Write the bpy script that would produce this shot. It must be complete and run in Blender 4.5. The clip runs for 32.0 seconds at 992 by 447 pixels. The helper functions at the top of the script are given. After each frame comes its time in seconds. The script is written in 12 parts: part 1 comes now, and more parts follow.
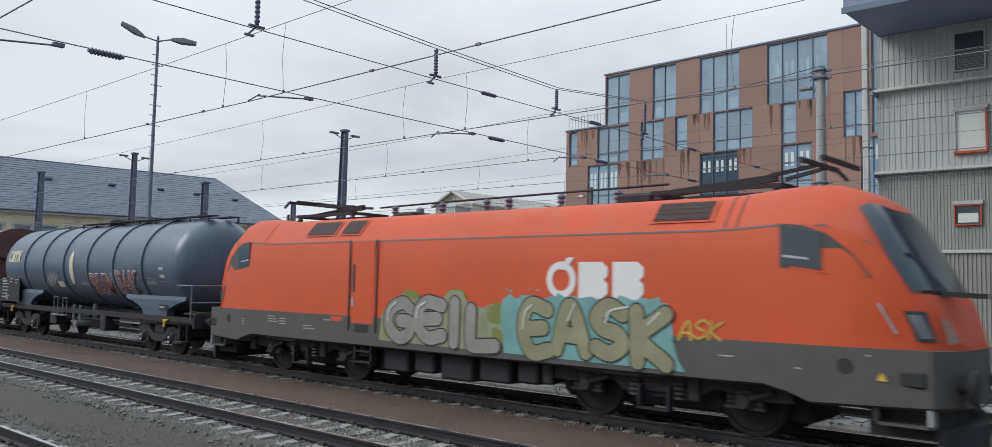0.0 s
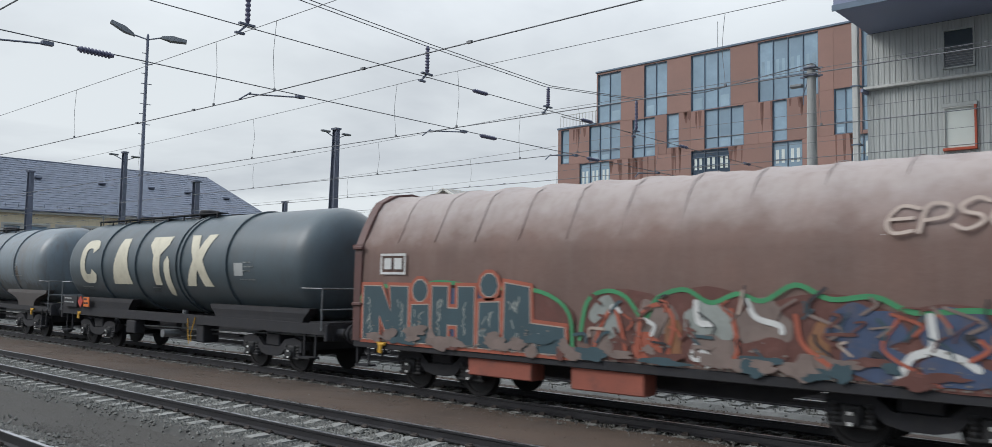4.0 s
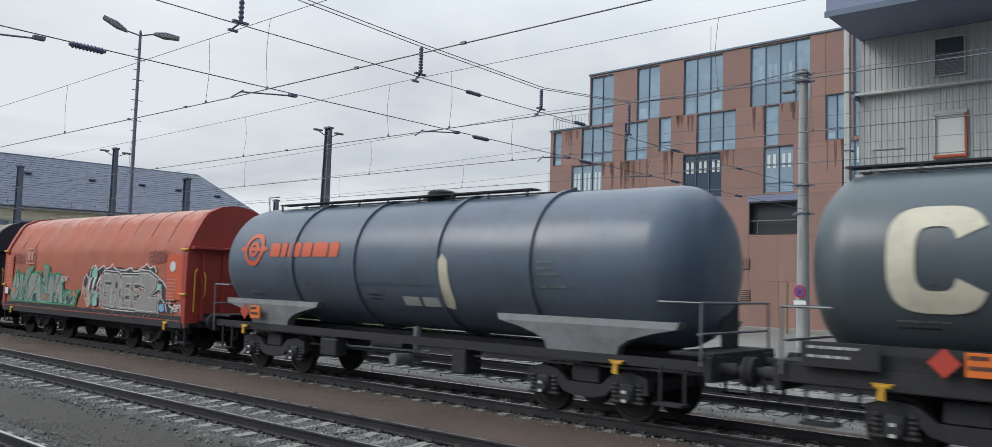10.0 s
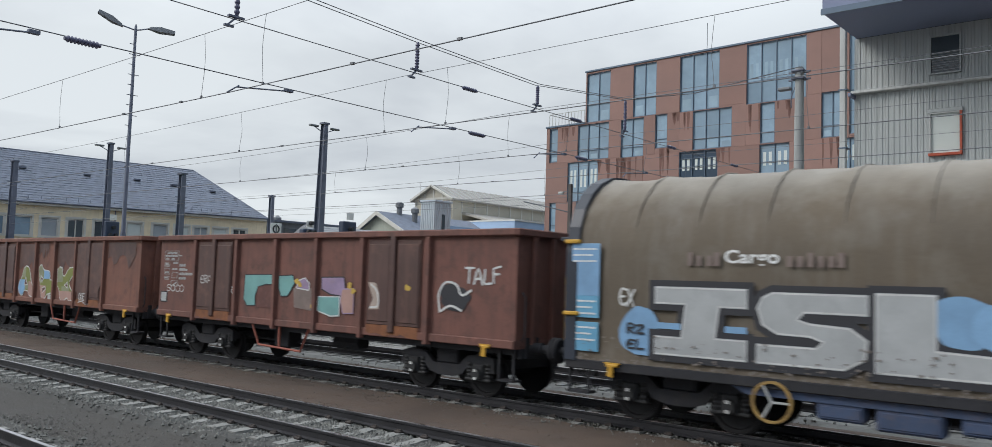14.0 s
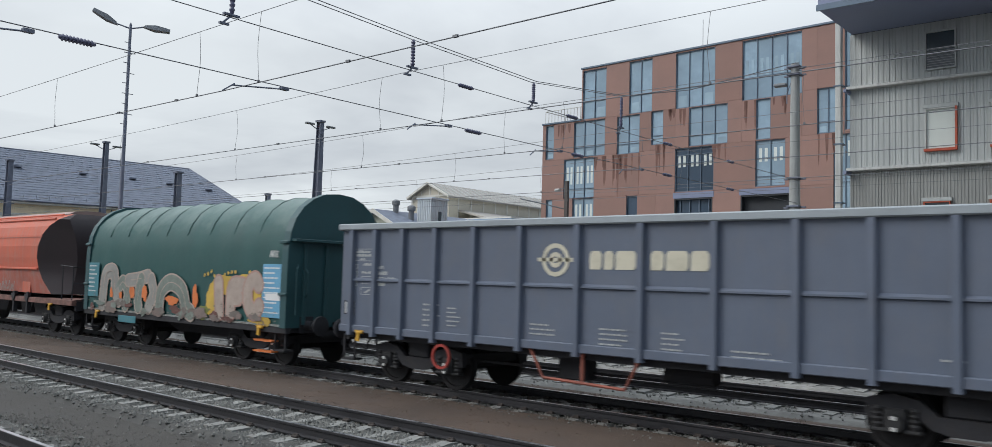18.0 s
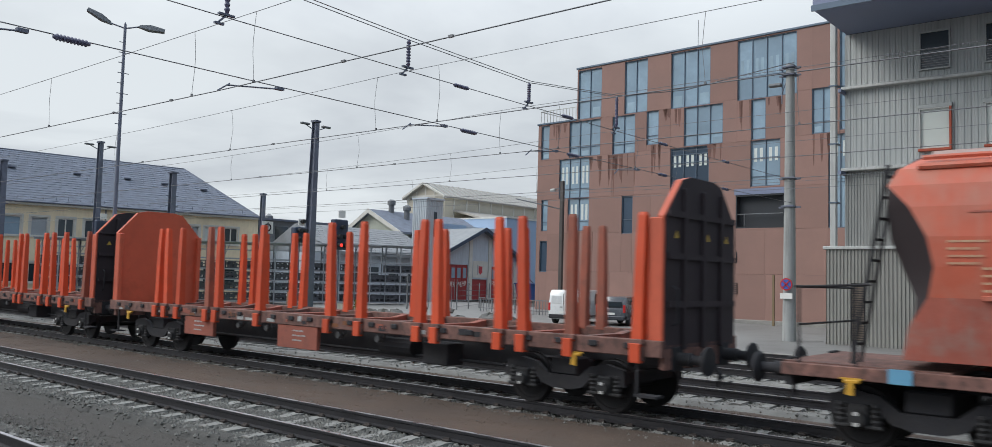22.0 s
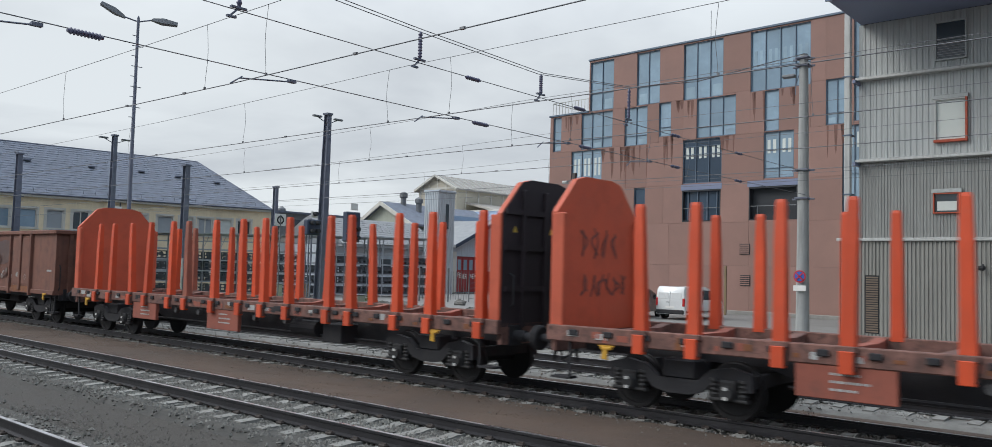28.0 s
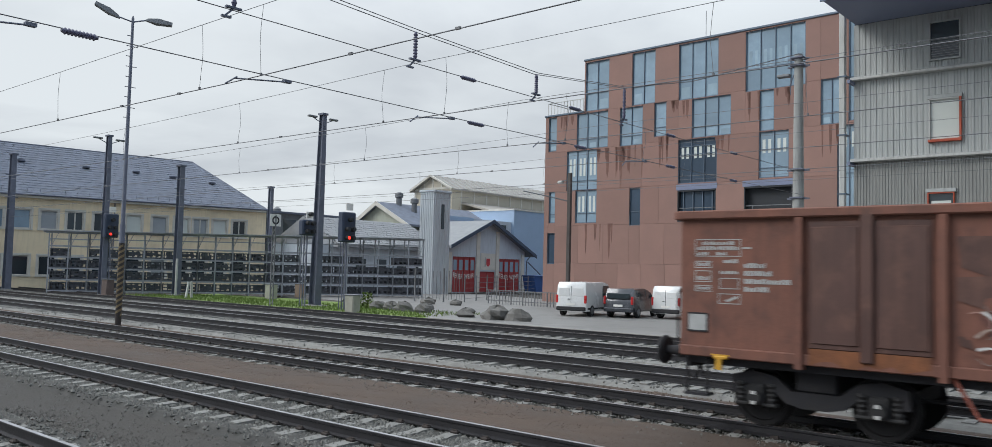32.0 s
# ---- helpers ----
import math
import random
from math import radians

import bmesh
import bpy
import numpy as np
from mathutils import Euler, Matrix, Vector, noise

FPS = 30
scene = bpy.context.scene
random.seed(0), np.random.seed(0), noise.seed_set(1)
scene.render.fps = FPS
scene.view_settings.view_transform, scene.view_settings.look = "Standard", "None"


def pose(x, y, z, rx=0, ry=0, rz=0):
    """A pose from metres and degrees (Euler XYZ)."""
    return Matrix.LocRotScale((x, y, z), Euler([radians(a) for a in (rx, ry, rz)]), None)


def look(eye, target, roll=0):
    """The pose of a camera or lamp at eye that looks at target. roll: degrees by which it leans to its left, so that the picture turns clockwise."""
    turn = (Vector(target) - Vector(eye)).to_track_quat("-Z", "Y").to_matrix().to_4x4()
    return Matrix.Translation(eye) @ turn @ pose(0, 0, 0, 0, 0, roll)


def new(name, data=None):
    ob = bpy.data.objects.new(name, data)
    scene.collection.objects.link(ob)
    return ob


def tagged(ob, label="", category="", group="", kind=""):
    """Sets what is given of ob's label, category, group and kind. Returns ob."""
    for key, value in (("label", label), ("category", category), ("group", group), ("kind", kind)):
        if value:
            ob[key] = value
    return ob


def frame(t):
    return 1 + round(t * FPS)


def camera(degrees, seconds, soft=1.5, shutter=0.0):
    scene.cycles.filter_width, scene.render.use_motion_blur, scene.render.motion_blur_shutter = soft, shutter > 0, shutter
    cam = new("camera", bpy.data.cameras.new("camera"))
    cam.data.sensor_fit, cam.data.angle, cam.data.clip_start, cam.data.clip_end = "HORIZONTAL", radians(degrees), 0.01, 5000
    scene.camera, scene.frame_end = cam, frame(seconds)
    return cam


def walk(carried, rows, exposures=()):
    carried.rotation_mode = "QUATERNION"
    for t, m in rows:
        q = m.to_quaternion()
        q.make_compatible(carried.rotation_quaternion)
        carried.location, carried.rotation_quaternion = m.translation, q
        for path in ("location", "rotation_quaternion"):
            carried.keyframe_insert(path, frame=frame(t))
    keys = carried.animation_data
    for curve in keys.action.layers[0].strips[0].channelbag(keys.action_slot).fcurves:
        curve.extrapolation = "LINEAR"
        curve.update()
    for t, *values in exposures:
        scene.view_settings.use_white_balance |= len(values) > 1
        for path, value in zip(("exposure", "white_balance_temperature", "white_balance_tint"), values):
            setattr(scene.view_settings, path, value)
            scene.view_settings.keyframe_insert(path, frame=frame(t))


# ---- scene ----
EYE = Vector((0.0, 0.0, 2.29))


def aim(yaw, pitch, roll):
    """The pose at EYE: yaw from the way back along the line towards the far side, pitch up, lean."""
    y, p = radians(yaw), radians(pitch)
    return look(EYE, EYE + Vector((-math.cos(y) * math.cos(p), math.sin(y) * math.cos(p), math.sin(p))), roll)


cam = camera(60.95, 32.0, soft=0.4, shutter=0.25)
walk(cam, [
    (0, aim(47.98, 4.21, 1.21)), (0.5, aim(48.07, 4.19, 1.17)), (1, aim(48.14, 4.19, 1.11)), (1.5, aim(48.20, 4.18, 1.06)),
    (2, aim(48.28, 4.16, 1.04)), (2.5, aim(48.36, 4.13, 1.05)), (3, aim(48.42, 4.09, 1.04)), (3.5, aim(48.46, 4.08, 0.99)),
    (5.5, aim(48.86, 4.14, 1.14)), (6, aim(48.94, 4.19, 1.15)), (6.5, aim(48.97, 4.24, 1.18)), (7, aim(48.99, 4.28, 1.27)),
    (7.5, aim(49.00, 4.31, 1.35)), (8, aim(49.00, 4.31, 1.39)), (8.5, aim(48.99, 4.30, 1.42)), (9, aim(49.03, 4.29, 1.51)),
    (9.5, aim(49.08, 4.26, 1.61)), (10, aim(49.10, 4.18, 1.66)), (10.5, aim(49.08, 4.10, 1.69)), (11, aim(49.09, 4.02, 1.75)),
    (11.5, aim(49.15, 3.92, 1.83)), (12, aim(49.23, 3.85, 1.87)), (12.5, aim(49.31, 3.83, 1.87)), (13, aim(49.37, 3.84, 1.85)),
    (13.5, aim(49.40, 3.89, 1.84)), (14, aim(49.39, 3.94, 1.83)), (14.5, aim(49.37, 3.97, 1.79)), (16.5, aim(49.25, 3.88, 1.61)),
    (17, aim(49.37, 3.84, 1.60)), (17.5, aim(49.51, 3.80, 1.58)), (18, aim(49.63, 3.76, 1.57)), (18.5, aim(49.71, 3.71, 1.60)),
    (19, aim(49.77, 3.68, 1.63)), (19.5, aim(49.86, 3.69, 1.64)), (20, aim(49.93, 3.71, 1.65)), (20.5, aim(49.97, 3.72, 1.65)),
    (21, aim(50.00, 3.72, 1.62)), (21.5, aim(50.00, 3.74, 1.57)), (22, aim(49.93, 3.77, 1.52)), (22.5, aim(49.84, 3.78, 1.50)),
    (23, aim(49.79, 3.76, 1.51)), (23.5, aim(49.79, 3.76, 1.53)), (24, aim(49.80, 3.77, 1.53)), (24.5, aim(49.79, 3.79, 1.54)),
    (25, aim(49.73, 3.80, 1.56)), (25.5, aim(49.64, 3.77, 1.58)), (27.5, aim(49.05, 3.30, 1.48)), (28, aim(49.13, 3.22, 1.50)),
    (28.5, aim(49.20, 3.14, 1.48)), (29, aim(49.25, 3.06, 1.45)), (29.5, aim(49.30, 3.00, 1.49)), (30, aim(49.32, 3.01, 1.54)),
    (30.5, aim(49.30, 3.06, 1.52)), (31, aim(49.31, 3.11, 1.48)), (31.5, aim(49.38, 3.16, 1.44)), (32, aim(49.43, 3.23, 1.40)),
])

# ---- sky and light: a bright overcast day ----
world = bpy.data.worlds.new("overcast_sky")
world.use_nodes = True
scene.world = world
wt = world.node_tree
wt.nodes.clear()


def wn(kind, **kw):
    n = wt.nodes.new(kind)
    for k, v in kw.items():
        n.inputs[k].default_value = v
    return n


w_out = wt.nodes.new("ShaderNodeOutputWorld")
w_bg = wn("ShaderNodeBackground", Strength=1.0)
w_sky = wt.nodes.new("ShaderNodeTexSky")
w_sky.sky_type, w_sky.sun_disc = "NISHITA", False
w_sky.sun_elevation, w_sky.sun_rotation = radians(37), radians(223)
w_co = wt.nodes.new("ShaderNodeTexCoord")
w_sep = wt.nodes.new("ShaderNodeSeparateXYZ")
wt.links.new(w_co.outputs["Generated"], w_sep.inputs[0])
# clouds lie on a flat deck: direction divided by its height
w_h = wt.nodes.new("ShaderNodeMath")
w_h.operation = "ADD"
w_h.inputs[1].default_value = 0.12
wt.links.new(w_sep.outputs["Z"], w_h.inputs[0])
w_abs = wt.nodes.new("ShaderNodeMath")
w_abs.operation = "MAXIMUM"
w_abs.inputs[1].default_value = 0.05
wt.links.new(w_h.outputs[0], w_abs.inputs[0])
w_div = wt.nodes.new("ShaderNodeVectorMath")
w_div.operation = "DIVIDE"
w_cmb = wt.nodes.new("ShaderNodeCombineXYZ")
for k in (0, 1, 2):
    wt.links.new(w_abs.outputs[0], w_cmb.inputs[k])
wt.links.new(w_co.outputs["Generated"], w_div.inputs[0])
wt.links.new(w_cmb.outputs[0], w_div.inputs[1])
w_noise = wn("ShaderNodeTexNoise", Scale=0.62, Detail=7.0, Roughness=0.52, Distortion=0.25)
wt.links.new(w_div.outputs[0], w_noise.inputs["Vector"])
w_ramp = wt.nodes.new("ShaderNodeValToRGB")
w_ramp.color_ramp.elements[0].position, w_ramp.color_ramp.elements[0].color = 0.36, (0.53, 0.57, 0.62, 1)
w_ramp.color_ramp.elements[1].position, w_ramp.color_ramp.elements[1].color = 0.6, (0.77, 0.82, 0.855, 1)
wt.links.new(w_noise.outputs["Fac"], w_ramp.inputs[0])
# an overcast sky brightens from the horizon to the zenith
w_zen = wt.nodes.new("ShaderNodeMapRange")
for k, v in (("From Min", 0.25), ("From Max", 1.0), ("To Min", 1.0), ("To Max", 3.5)):
    w_zen.inputs[k].default_value = v
wt.links.new(w_sep.outputs["Z"], w_zen.inputs["Value"])
w_mul = wt.nodes.new("ShaderNodeVectorMath")
w_mul.operation = "MULTIPLY"
w_c2 = wt.nodes.new("ShaderNodeCombineXYZ")
for k in (0, 1, 2):
    wt.links.new(w_zen.outputs[0], w_c2.inputs[k])
wt.links.new(w_ramp.outputs[0], w_mul.inputs[0])
wt.links.new(w_c2.outputs[0], w_mul.inputs[1])
w_dim = wt.nodes.new("ShaderNodeVectorMath")
w_dim.operation = "SCALE"
w_dim.inputs["Scale"].default_value = 0.1
wt.links.new(w_sky.outputs[0], w_dim.inputs[0])
w_mix = wt.nodes.new("ShaderNodeMix")
w_mix.data_type = "RGBA"
w_mix.inputs["Factor"].default_value = 0.93
wt.links.new(w_dim.outputs[0], w_mix.inputs["A"])
# dimming added towards +x, away from the sun: bluer, mostly unseen, darkens faces there
w_dimside = wt.nodes.new("ShaderNodeMapRange")
w_dimside.interpolation_type = "SMOOTHSTEP"
for k, v in (("From Min", -0.75), ("From Max", 0.85), ("To Min", 0.0), ("To Max", 1.0)):
    w_dimside.inputs[k].default_value = v
wt.links.new(w_sep.outputs["X"], w_dimside.inputs["Value"])
w_tone = wt.nodes.new("ShaderNodeMix")
w_tone.data_type = "RGBA"
w_tone.inputs["A"].default_value, w_tone.inputs["B"].default_value = (1.02, 1.02, 1.02, 1), (0.36, 0.41, 0.48, 1)
wt.links.new(w_dimside.outputs[0], w_tone.inputs["Factor"])
w_shade = wt.nodes.new("ShaderNodeVectorMath")
w_shade.operation = "MULTIPLY"
wt.links.new(w_mul.outputs[0], w_shade.inputs[0])
wt.links.new(w_tone.outputs["Result"], w_shade.inputs[1])
wt.links.new(w_shade.outputs[0], w_mix.inputs["B"])
wt.links.new(w_mix.outputs["Result"], w_bg.inputs["Color"])
wt.links.new(w_bg.outputs[0], w_out.inputs[0])

sun_data = bpy.data.lights.new("sun", "SUN")
sun_data.energy, sun_data.angle, sun_data.color = 1.54, radians(28), (1.0, 0.98, 0.96)
sun = new("sun", sun_data)
sun.matrix_world = look((-45, -38, 50), (0, 10, 0))
scene.view_settings.exposure = 0.0

# ---- materials ----
def surf(name, col, rough=0.6, metal=0.0, var=0.2, scale=1.5, grain=25.0, bump=0.15, dirt=0.0, dirt_col=(0.06, 0.05, 0.045), streak=0.0,
         tint=0.0, emit=None, coat=0.0, island=0.0, pale_top=None):
    """A painted, worn or raw surface: broad blotches, fine grain, a little relief, dirt in patches, run-down streaks."""
    m = bpy.data.materials.new(name)
    m.use_nodes = True
    t = m.node_tree
    n, ln = t.nodes, t.links
    b = n["Principled BSDF"]
    b.inputs["Roughness"].default_value, b.inputs["Metallic"].default_value = rough, metal
    b.inputs["Coat Weight"].default_value = coat
    co = n.new("ShaderNodeTexCoord")
    info = n.new("ShaderNodeObjectInfo")
    off = n.new("ShaderNodeVectorMath")
    off.operation = "MULTIPLY_ADD"
    off.inputs[0].default_value, off.inputs[1].default_value = (37.0, 53.0, 29.0), (1, 1, 1)
    rnd = n.new("ShaderNodeCombineXYZ")
    for k in (0, 1, 2):
        ln.new(info.outputs["Random"], rnd.inputs[k])
    ln.new(rnd.outputs[0], off.inputs[1])
    ln.new(co.outputs["Object"], off.inputs[2])
    vec = off.outputs[0]

    def noise_at(sc, detail, stretch=None):
        x = n.new("ShaderNodeTexNoise")
        x.inputs["Scale"].default_value, x.inputs["Detail"].default_value, x.inputs["Roughness"].default_value = sc, detail, 0.6
        if stretch:
            mp = n.new("ShaderNodeMapping")
            mp.inputs["Scale"].default_value = stretch
            ln.new(vec, mp.inputs[0])
            ln.new(mp.outputs[0], x.inputs["Vector"])
        else:
            ln.new(vec, x.inputs["Vector"])
        return x.outputs["Fac"]

    def blend(fac, a, c, kind="MIX"):
        x = n.new("ShaderNodeMix")
        x.data_type, x.blend_type = "RGBA", kind
        for sock, v in (("Factor", fac), ("A", a), ("B", c)):
            if isinstance(v, (tuple, list)):
                x.inputs[6 if sock == "A" else 7].default_value = (*v[:3], 1)
            elif isinstance(v, float):
                x.inputs[0].default_value = v
            else:
                ln.new(v, x.inputs[{"Factor": 0, "A": 6, "B": 7}[sock]])
        return x.outputs[2]

    def span(fac, lo, hi, a=0.0, c=1.0):
        x = n.new("ShaderNodeMapRange")
        x.inputs[1].default_value, x.inputs[2].default_value, x.inputs[3].default_value, x.inputs[4].default_value = lo, hi, a, c
        ln.new(fac, x.inputs[0])
        return x.outputs[0]

    big, fine = noise_at(scale, 4.0), noise_at(grain, 3.0)
    lo, hi = [c * (1 - var) for c in col], [min(1, c * (1 + var)) for c in col]
    out = blend(span(big, 0.3, 0.7), lo, hi)
    out = blend(span(fine, 0.25, 0.75, 0.0, 0.5), out, [c * (1 - 0.6 * var) for c in col])
    if tint:
        out = blend(span(info.outputs["Random"], 0, 1, 0, tint), out, [c * 0.55 for c in col])
    if island:
        geo = n.new("ShaderNodeNewGeometry")
        out = blend(span(geo.outputs["Random Per Island"], 0, 1, 0, island), out, [c * 0.3 for c in col])
    if pale_top:
        # pale top with a ragged edge: dust, and sky sheen put into the colour
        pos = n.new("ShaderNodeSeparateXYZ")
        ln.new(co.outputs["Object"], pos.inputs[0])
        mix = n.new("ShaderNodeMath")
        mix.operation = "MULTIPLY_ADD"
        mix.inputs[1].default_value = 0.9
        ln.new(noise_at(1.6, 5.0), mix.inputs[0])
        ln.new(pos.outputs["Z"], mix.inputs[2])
        out = blend(span(mix.outputs[0], pale_top[0], pale_top[0] + 0.7, 0.0, pale_top[2]), out, pale_top[1])
    if dirt:
        out = blend(span(noise_at(scale * 2.3, 6.0), 0.5, 0.72, 0.0, dirt), out, dirt_col)
    if streak:
        out = blend(span(noise_at(2.2, 5.0, (3.0, 3.0, 0.22)), 0.48, 0.75, 0.0, streak), out, dirt_col)
    ln.new(out, b.inputs["Base Color"])
    ln.new(span(big, 0.2, 0.8, max(0.03, rough - 0.12), min(1, rough + 0.12)), b.inputs["Roughness"])
    if bump:
        bp = n.new("ShaderNodeBump")
        bp.inputs["Strength"].default_value, bp.inputs["Distance"].default_value = bump, 0.02
        ln.new(fine, bp.inputs["Height"])
        ln.new(bp.outputs[0], b.inputs["Normal"])
    if emit:
        b.inputs["Emission Color"].default_value, b.inputs["Emission Strength"].default_value = (*emit[0], 1), emit[1]
    return m


def pane(name, col, rough=0.06):
    """Window glass that mirrors the sky and shows a dark room."""
    m = surf(name, col, rough, 0.0, 0.25, 0.35, 4.0, 0.0, tint=0.5)
    m.node_tree.nodes["Principled BSDF"].inputs["Specular IOR Level"].default_value = 0.9
    return m


M_dirt = surf("packed_dirt", (0.044, 0.039, 0.033), 0.8, 0, 0.35, 0.35, 45, 0.9, 0.6, (0.045, 0.04, 0.036))
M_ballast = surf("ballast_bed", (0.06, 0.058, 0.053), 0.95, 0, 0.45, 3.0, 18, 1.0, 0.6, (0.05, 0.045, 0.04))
M_stone = surf("ballast_stone", (0.215, 0.212, 0.192), 0.9, 0, 0.35, 1.2, 30, 0.4, 0.35, (0.09, 0.08, 0.065), island=0.7)
M_stone_pale = surf("pale_ballast_stone", (0.31, 0.305, 0.28), 0.7, 0, 0.35, 1.2, 30, 0.4, 0.3, (0.12, 0.1, 0.085), island=0.6)
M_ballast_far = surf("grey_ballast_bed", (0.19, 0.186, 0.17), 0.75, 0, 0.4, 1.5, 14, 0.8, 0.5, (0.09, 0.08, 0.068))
# dark stones; part of the tone is shade under the train put into the colour
M_stone_dark = surf("dark_ballast_stone", (0.165, 0.155, 0.14), 0.9, 0, 0.35, 1.2, 30, 0.4, 0.5, (0.06, 0.05, 0.045), island=0.75)
M_redirt = surf("rust_brown_dirt", (0.078, 0.052, 0.037), 0.8, 0, 0.35, 0.5, 45, 0.9, 0.6, (0.068, 0.052, 0.043))
M_pebble = surf("brown_gravel", (0.17, 0.125, 0.095), 0.92, 0, 0.4, 1.2, 30, 0.4, 0.3, (0.06, 0.045, 0.036), island=0.75)
M_sleeper = surf("sleeper_concrete", (0.25, 0.247, 0.23), 0.9, 0, 0.2, 3, 30, 0.3, 0.4, (0.13, 0.11, 0.09), tint=0.4)
M_rail = surf("rusty_rail_side", (0.024, 0.023, 0.026), 0.5, 0.2, 0.3, 2, 30, 0.3)
M_shine = surf("polished_rail_top", (0.5, 0.5, 0.52), 0.32, 1.0, 0.1, 4, 40, 0.05)
M_dull = surf("dull_rail_top", (0.2, 0.17, 0.16), 0.5, 0.8, 0.2, 4, 40, 0.1)
M_clip = surf("rail_clip", (0.05, 0.04, 0.035), 0.8, 0.3, 0.3)
M_grass = surf("mown_grass", (0.14, 0.21, 0.045), 0.95, 0, 0.35, 0.8, 40, 0.8, 0.4, (0.09, 0.08, 0.03))
M_asphalt = surf("wet_paving", (0.2, 0.195, 0.185), 0.6, 0, 0.2, 0.3, 20, 0.2, 0.5, (0.1, 0.095, 0.09))
M_kerb = surf("kerb_concrete", (0.28, 0.27, 0.25), 0.85, 0, 0.2, 2, 25, 0.3)
M_boulder = surf("boulder", (0.14, 0.135, 0.125), 0.9, 0, 0.35, 2.5, 12, 0.8)
M_steel = surf("galvanised_steel", (0.19, 0.2, 0.21), 0.55, 0.35, 0.2, 2, 30, 0.1, 0.35, (0.09, 0.07, 0.055))
M_mast = surf("dark_steel_mast", (0.14, 0.155, 0.2), 0.6, 0.2, 0.25, 2, 30, 0.15)
M_conc = surf("mast_concrete", (0.34, 0.35, 0.34), 0.85, 0, 0.15, 1, 30, 0.2, streak=0.4)
M_wire = surf("bare_wire", (0.15, 0.155, 0.165), 0.5, 0.5, 0.1, 1, 10, 0)
M_insul = surf("brown_glaze", (0.1, 0.1, 0.16), 0.25, 0, 0.15, 8, 30, 0.0)
M_brick = surf("terracotta_panel", (0.315, 0.187, 0.155), 0.8, 0, 0.12, 0.5, 14, 0.15, 0.0, (0.09, 0.04, 0.03), 0.0, tint=0.35)
M_stain = surf("run_down_stain", (0.19, 0.1, 0.08), 0.85, 0, 0.3, 1.5, 14, 0.1)
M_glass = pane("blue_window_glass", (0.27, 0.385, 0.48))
M_glass_daylit = pane("daylight_pale_glass", (0.34, 0.47, 0.56))
M_glass_navy = pane("deep_blue_window_glass", (0.06, 0.09, 0.13))
M_glass_navy.node_tree.nodes["Principled BSDF"].inputs["Specular IOR Level"].default_value = 0.3
M_glass_dark = pane("dark_window_glass", (0.035, 0.05, 0.06))
M_frame = surf("dark_window_frame", (0.11, 0.15, 0.2), 0.45, 0.3, 0.1)
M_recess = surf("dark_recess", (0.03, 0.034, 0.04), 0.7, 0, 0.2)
M_corr = surf("corrugated_grey_metal", (0.41, 0.43, 0.42), 0.5, 0.25, 0.08, 0.5, 20, 0.05, streak=0.25)
M_corr_fine = surf("fine_corrugated_metal", (0.28, 0.285, 0.27), 0.5, 0.25, 0.08, 0.5, 20, 0.05, streak=0.25)
M_corr2 = surf("light_corrugated_metal", (0.285, 0.28, 0.255), 0.5, 0.2, 0.08, 0.5, 20, 0.05, streak=0.2)
# lighter than the sheet metal: bounced ground light is put into this colour
M_soffit = surf("slate_blue_soffit", (0.2, 0.23, 0.33), 0.55, 0.2, 0.12, 0.6, 10, 0.05)
M_ledge = surf("pale_metal_ledge", (0.5, 0.51, 0.49), 0.5, 0.1, 0.1, 1, 20, 0.05, streak=0.3)
M_orange = surf("orange_red_frame", (0.4, 0.07, 0.03), 0.5, 0, 0.12)
M_shade = surf("grey_window_blind", (0.36, 0.39, 0.41), 0.75, 0, 0.1, 1, 20, 0)
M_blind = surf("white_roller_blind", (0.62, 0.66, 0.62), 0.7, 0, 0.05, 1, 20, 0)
M_louvre = surf("grey_louvre", (0.3, 0.31, 0.31), 0.5, 0.3, 0.1)
M_slate = surf("grey_slate", (0.2, 0.225, 0.28), 0.85, 0, 0.3, 1.5, 20, 0.3, tint=0.55)
M_yellow = surf("pale_yellow_render", (0.84, 0.71, 0.49), 0.9, 0, 0.1, 0.4, 25, 0.15, 0.2, (0.3, 0.25, 0.18), 0.15)
M_white = surf("off_white_trim", (0.62, 0.6, 0.54), 0.7, 0, 0.1, 1, 20, 0.05, 0.2, (0.35, 0.33, 0.28))
M_sagewall = surf("sage_grey_render", (0.42, 0.44, 0.37), 0.85, 0, 0.1, 0.5, 20, 0.1, streak=0.2)
M_cream = surf("cream_panel_wall", (0.52, 0.475, 0.385), 0.75, 0, 0.08, 0.5, 10, 0.1)
M_greyroof = surf("grey_sheet_roof", (0.45, 0.46, 0.45), 0.6, 0.1, 0.15, 0.6, 12, 0.1, streak=0.3)
M_bluewall = surf("blue_sheet_wall", (0.34, 0.45, 0.6), 0.5, 0.1, 0.08, 0.4, 10, 0.05)
M_pgrey = surf("pale_grey_render", (0.52, 0.57, 0.62), 0.85, 0, 0.1, 0.5, 20, 0.1, streak=0.2)
M_bluegrey = surf("dark_blue_fascia", (0.05, 0.07, 0.11), 0.6, 0, 0.12)
M_red = surf("fire_station_red", (0.34, 0.035, 0.036), 0.45, 0, 0.12, 1.5, 20, 0.05)
M_letter = surf("white_lettering", (0.75, 0.74, 0.7), 0.6, 0, 0.06)
M_hallroof = surf("beige_grey_sheet_roof", (0.36, 0.335, 0.3), 0.7, 0, 0.12, 0.6, 12, 0.1, streak=0.2)
M_fireroof = surf("weathered_slate_roof", (0.28, 0.29, 0.3), 0.75, 0, 0.2, 1.0, 14, 0.2, tint=0.3)
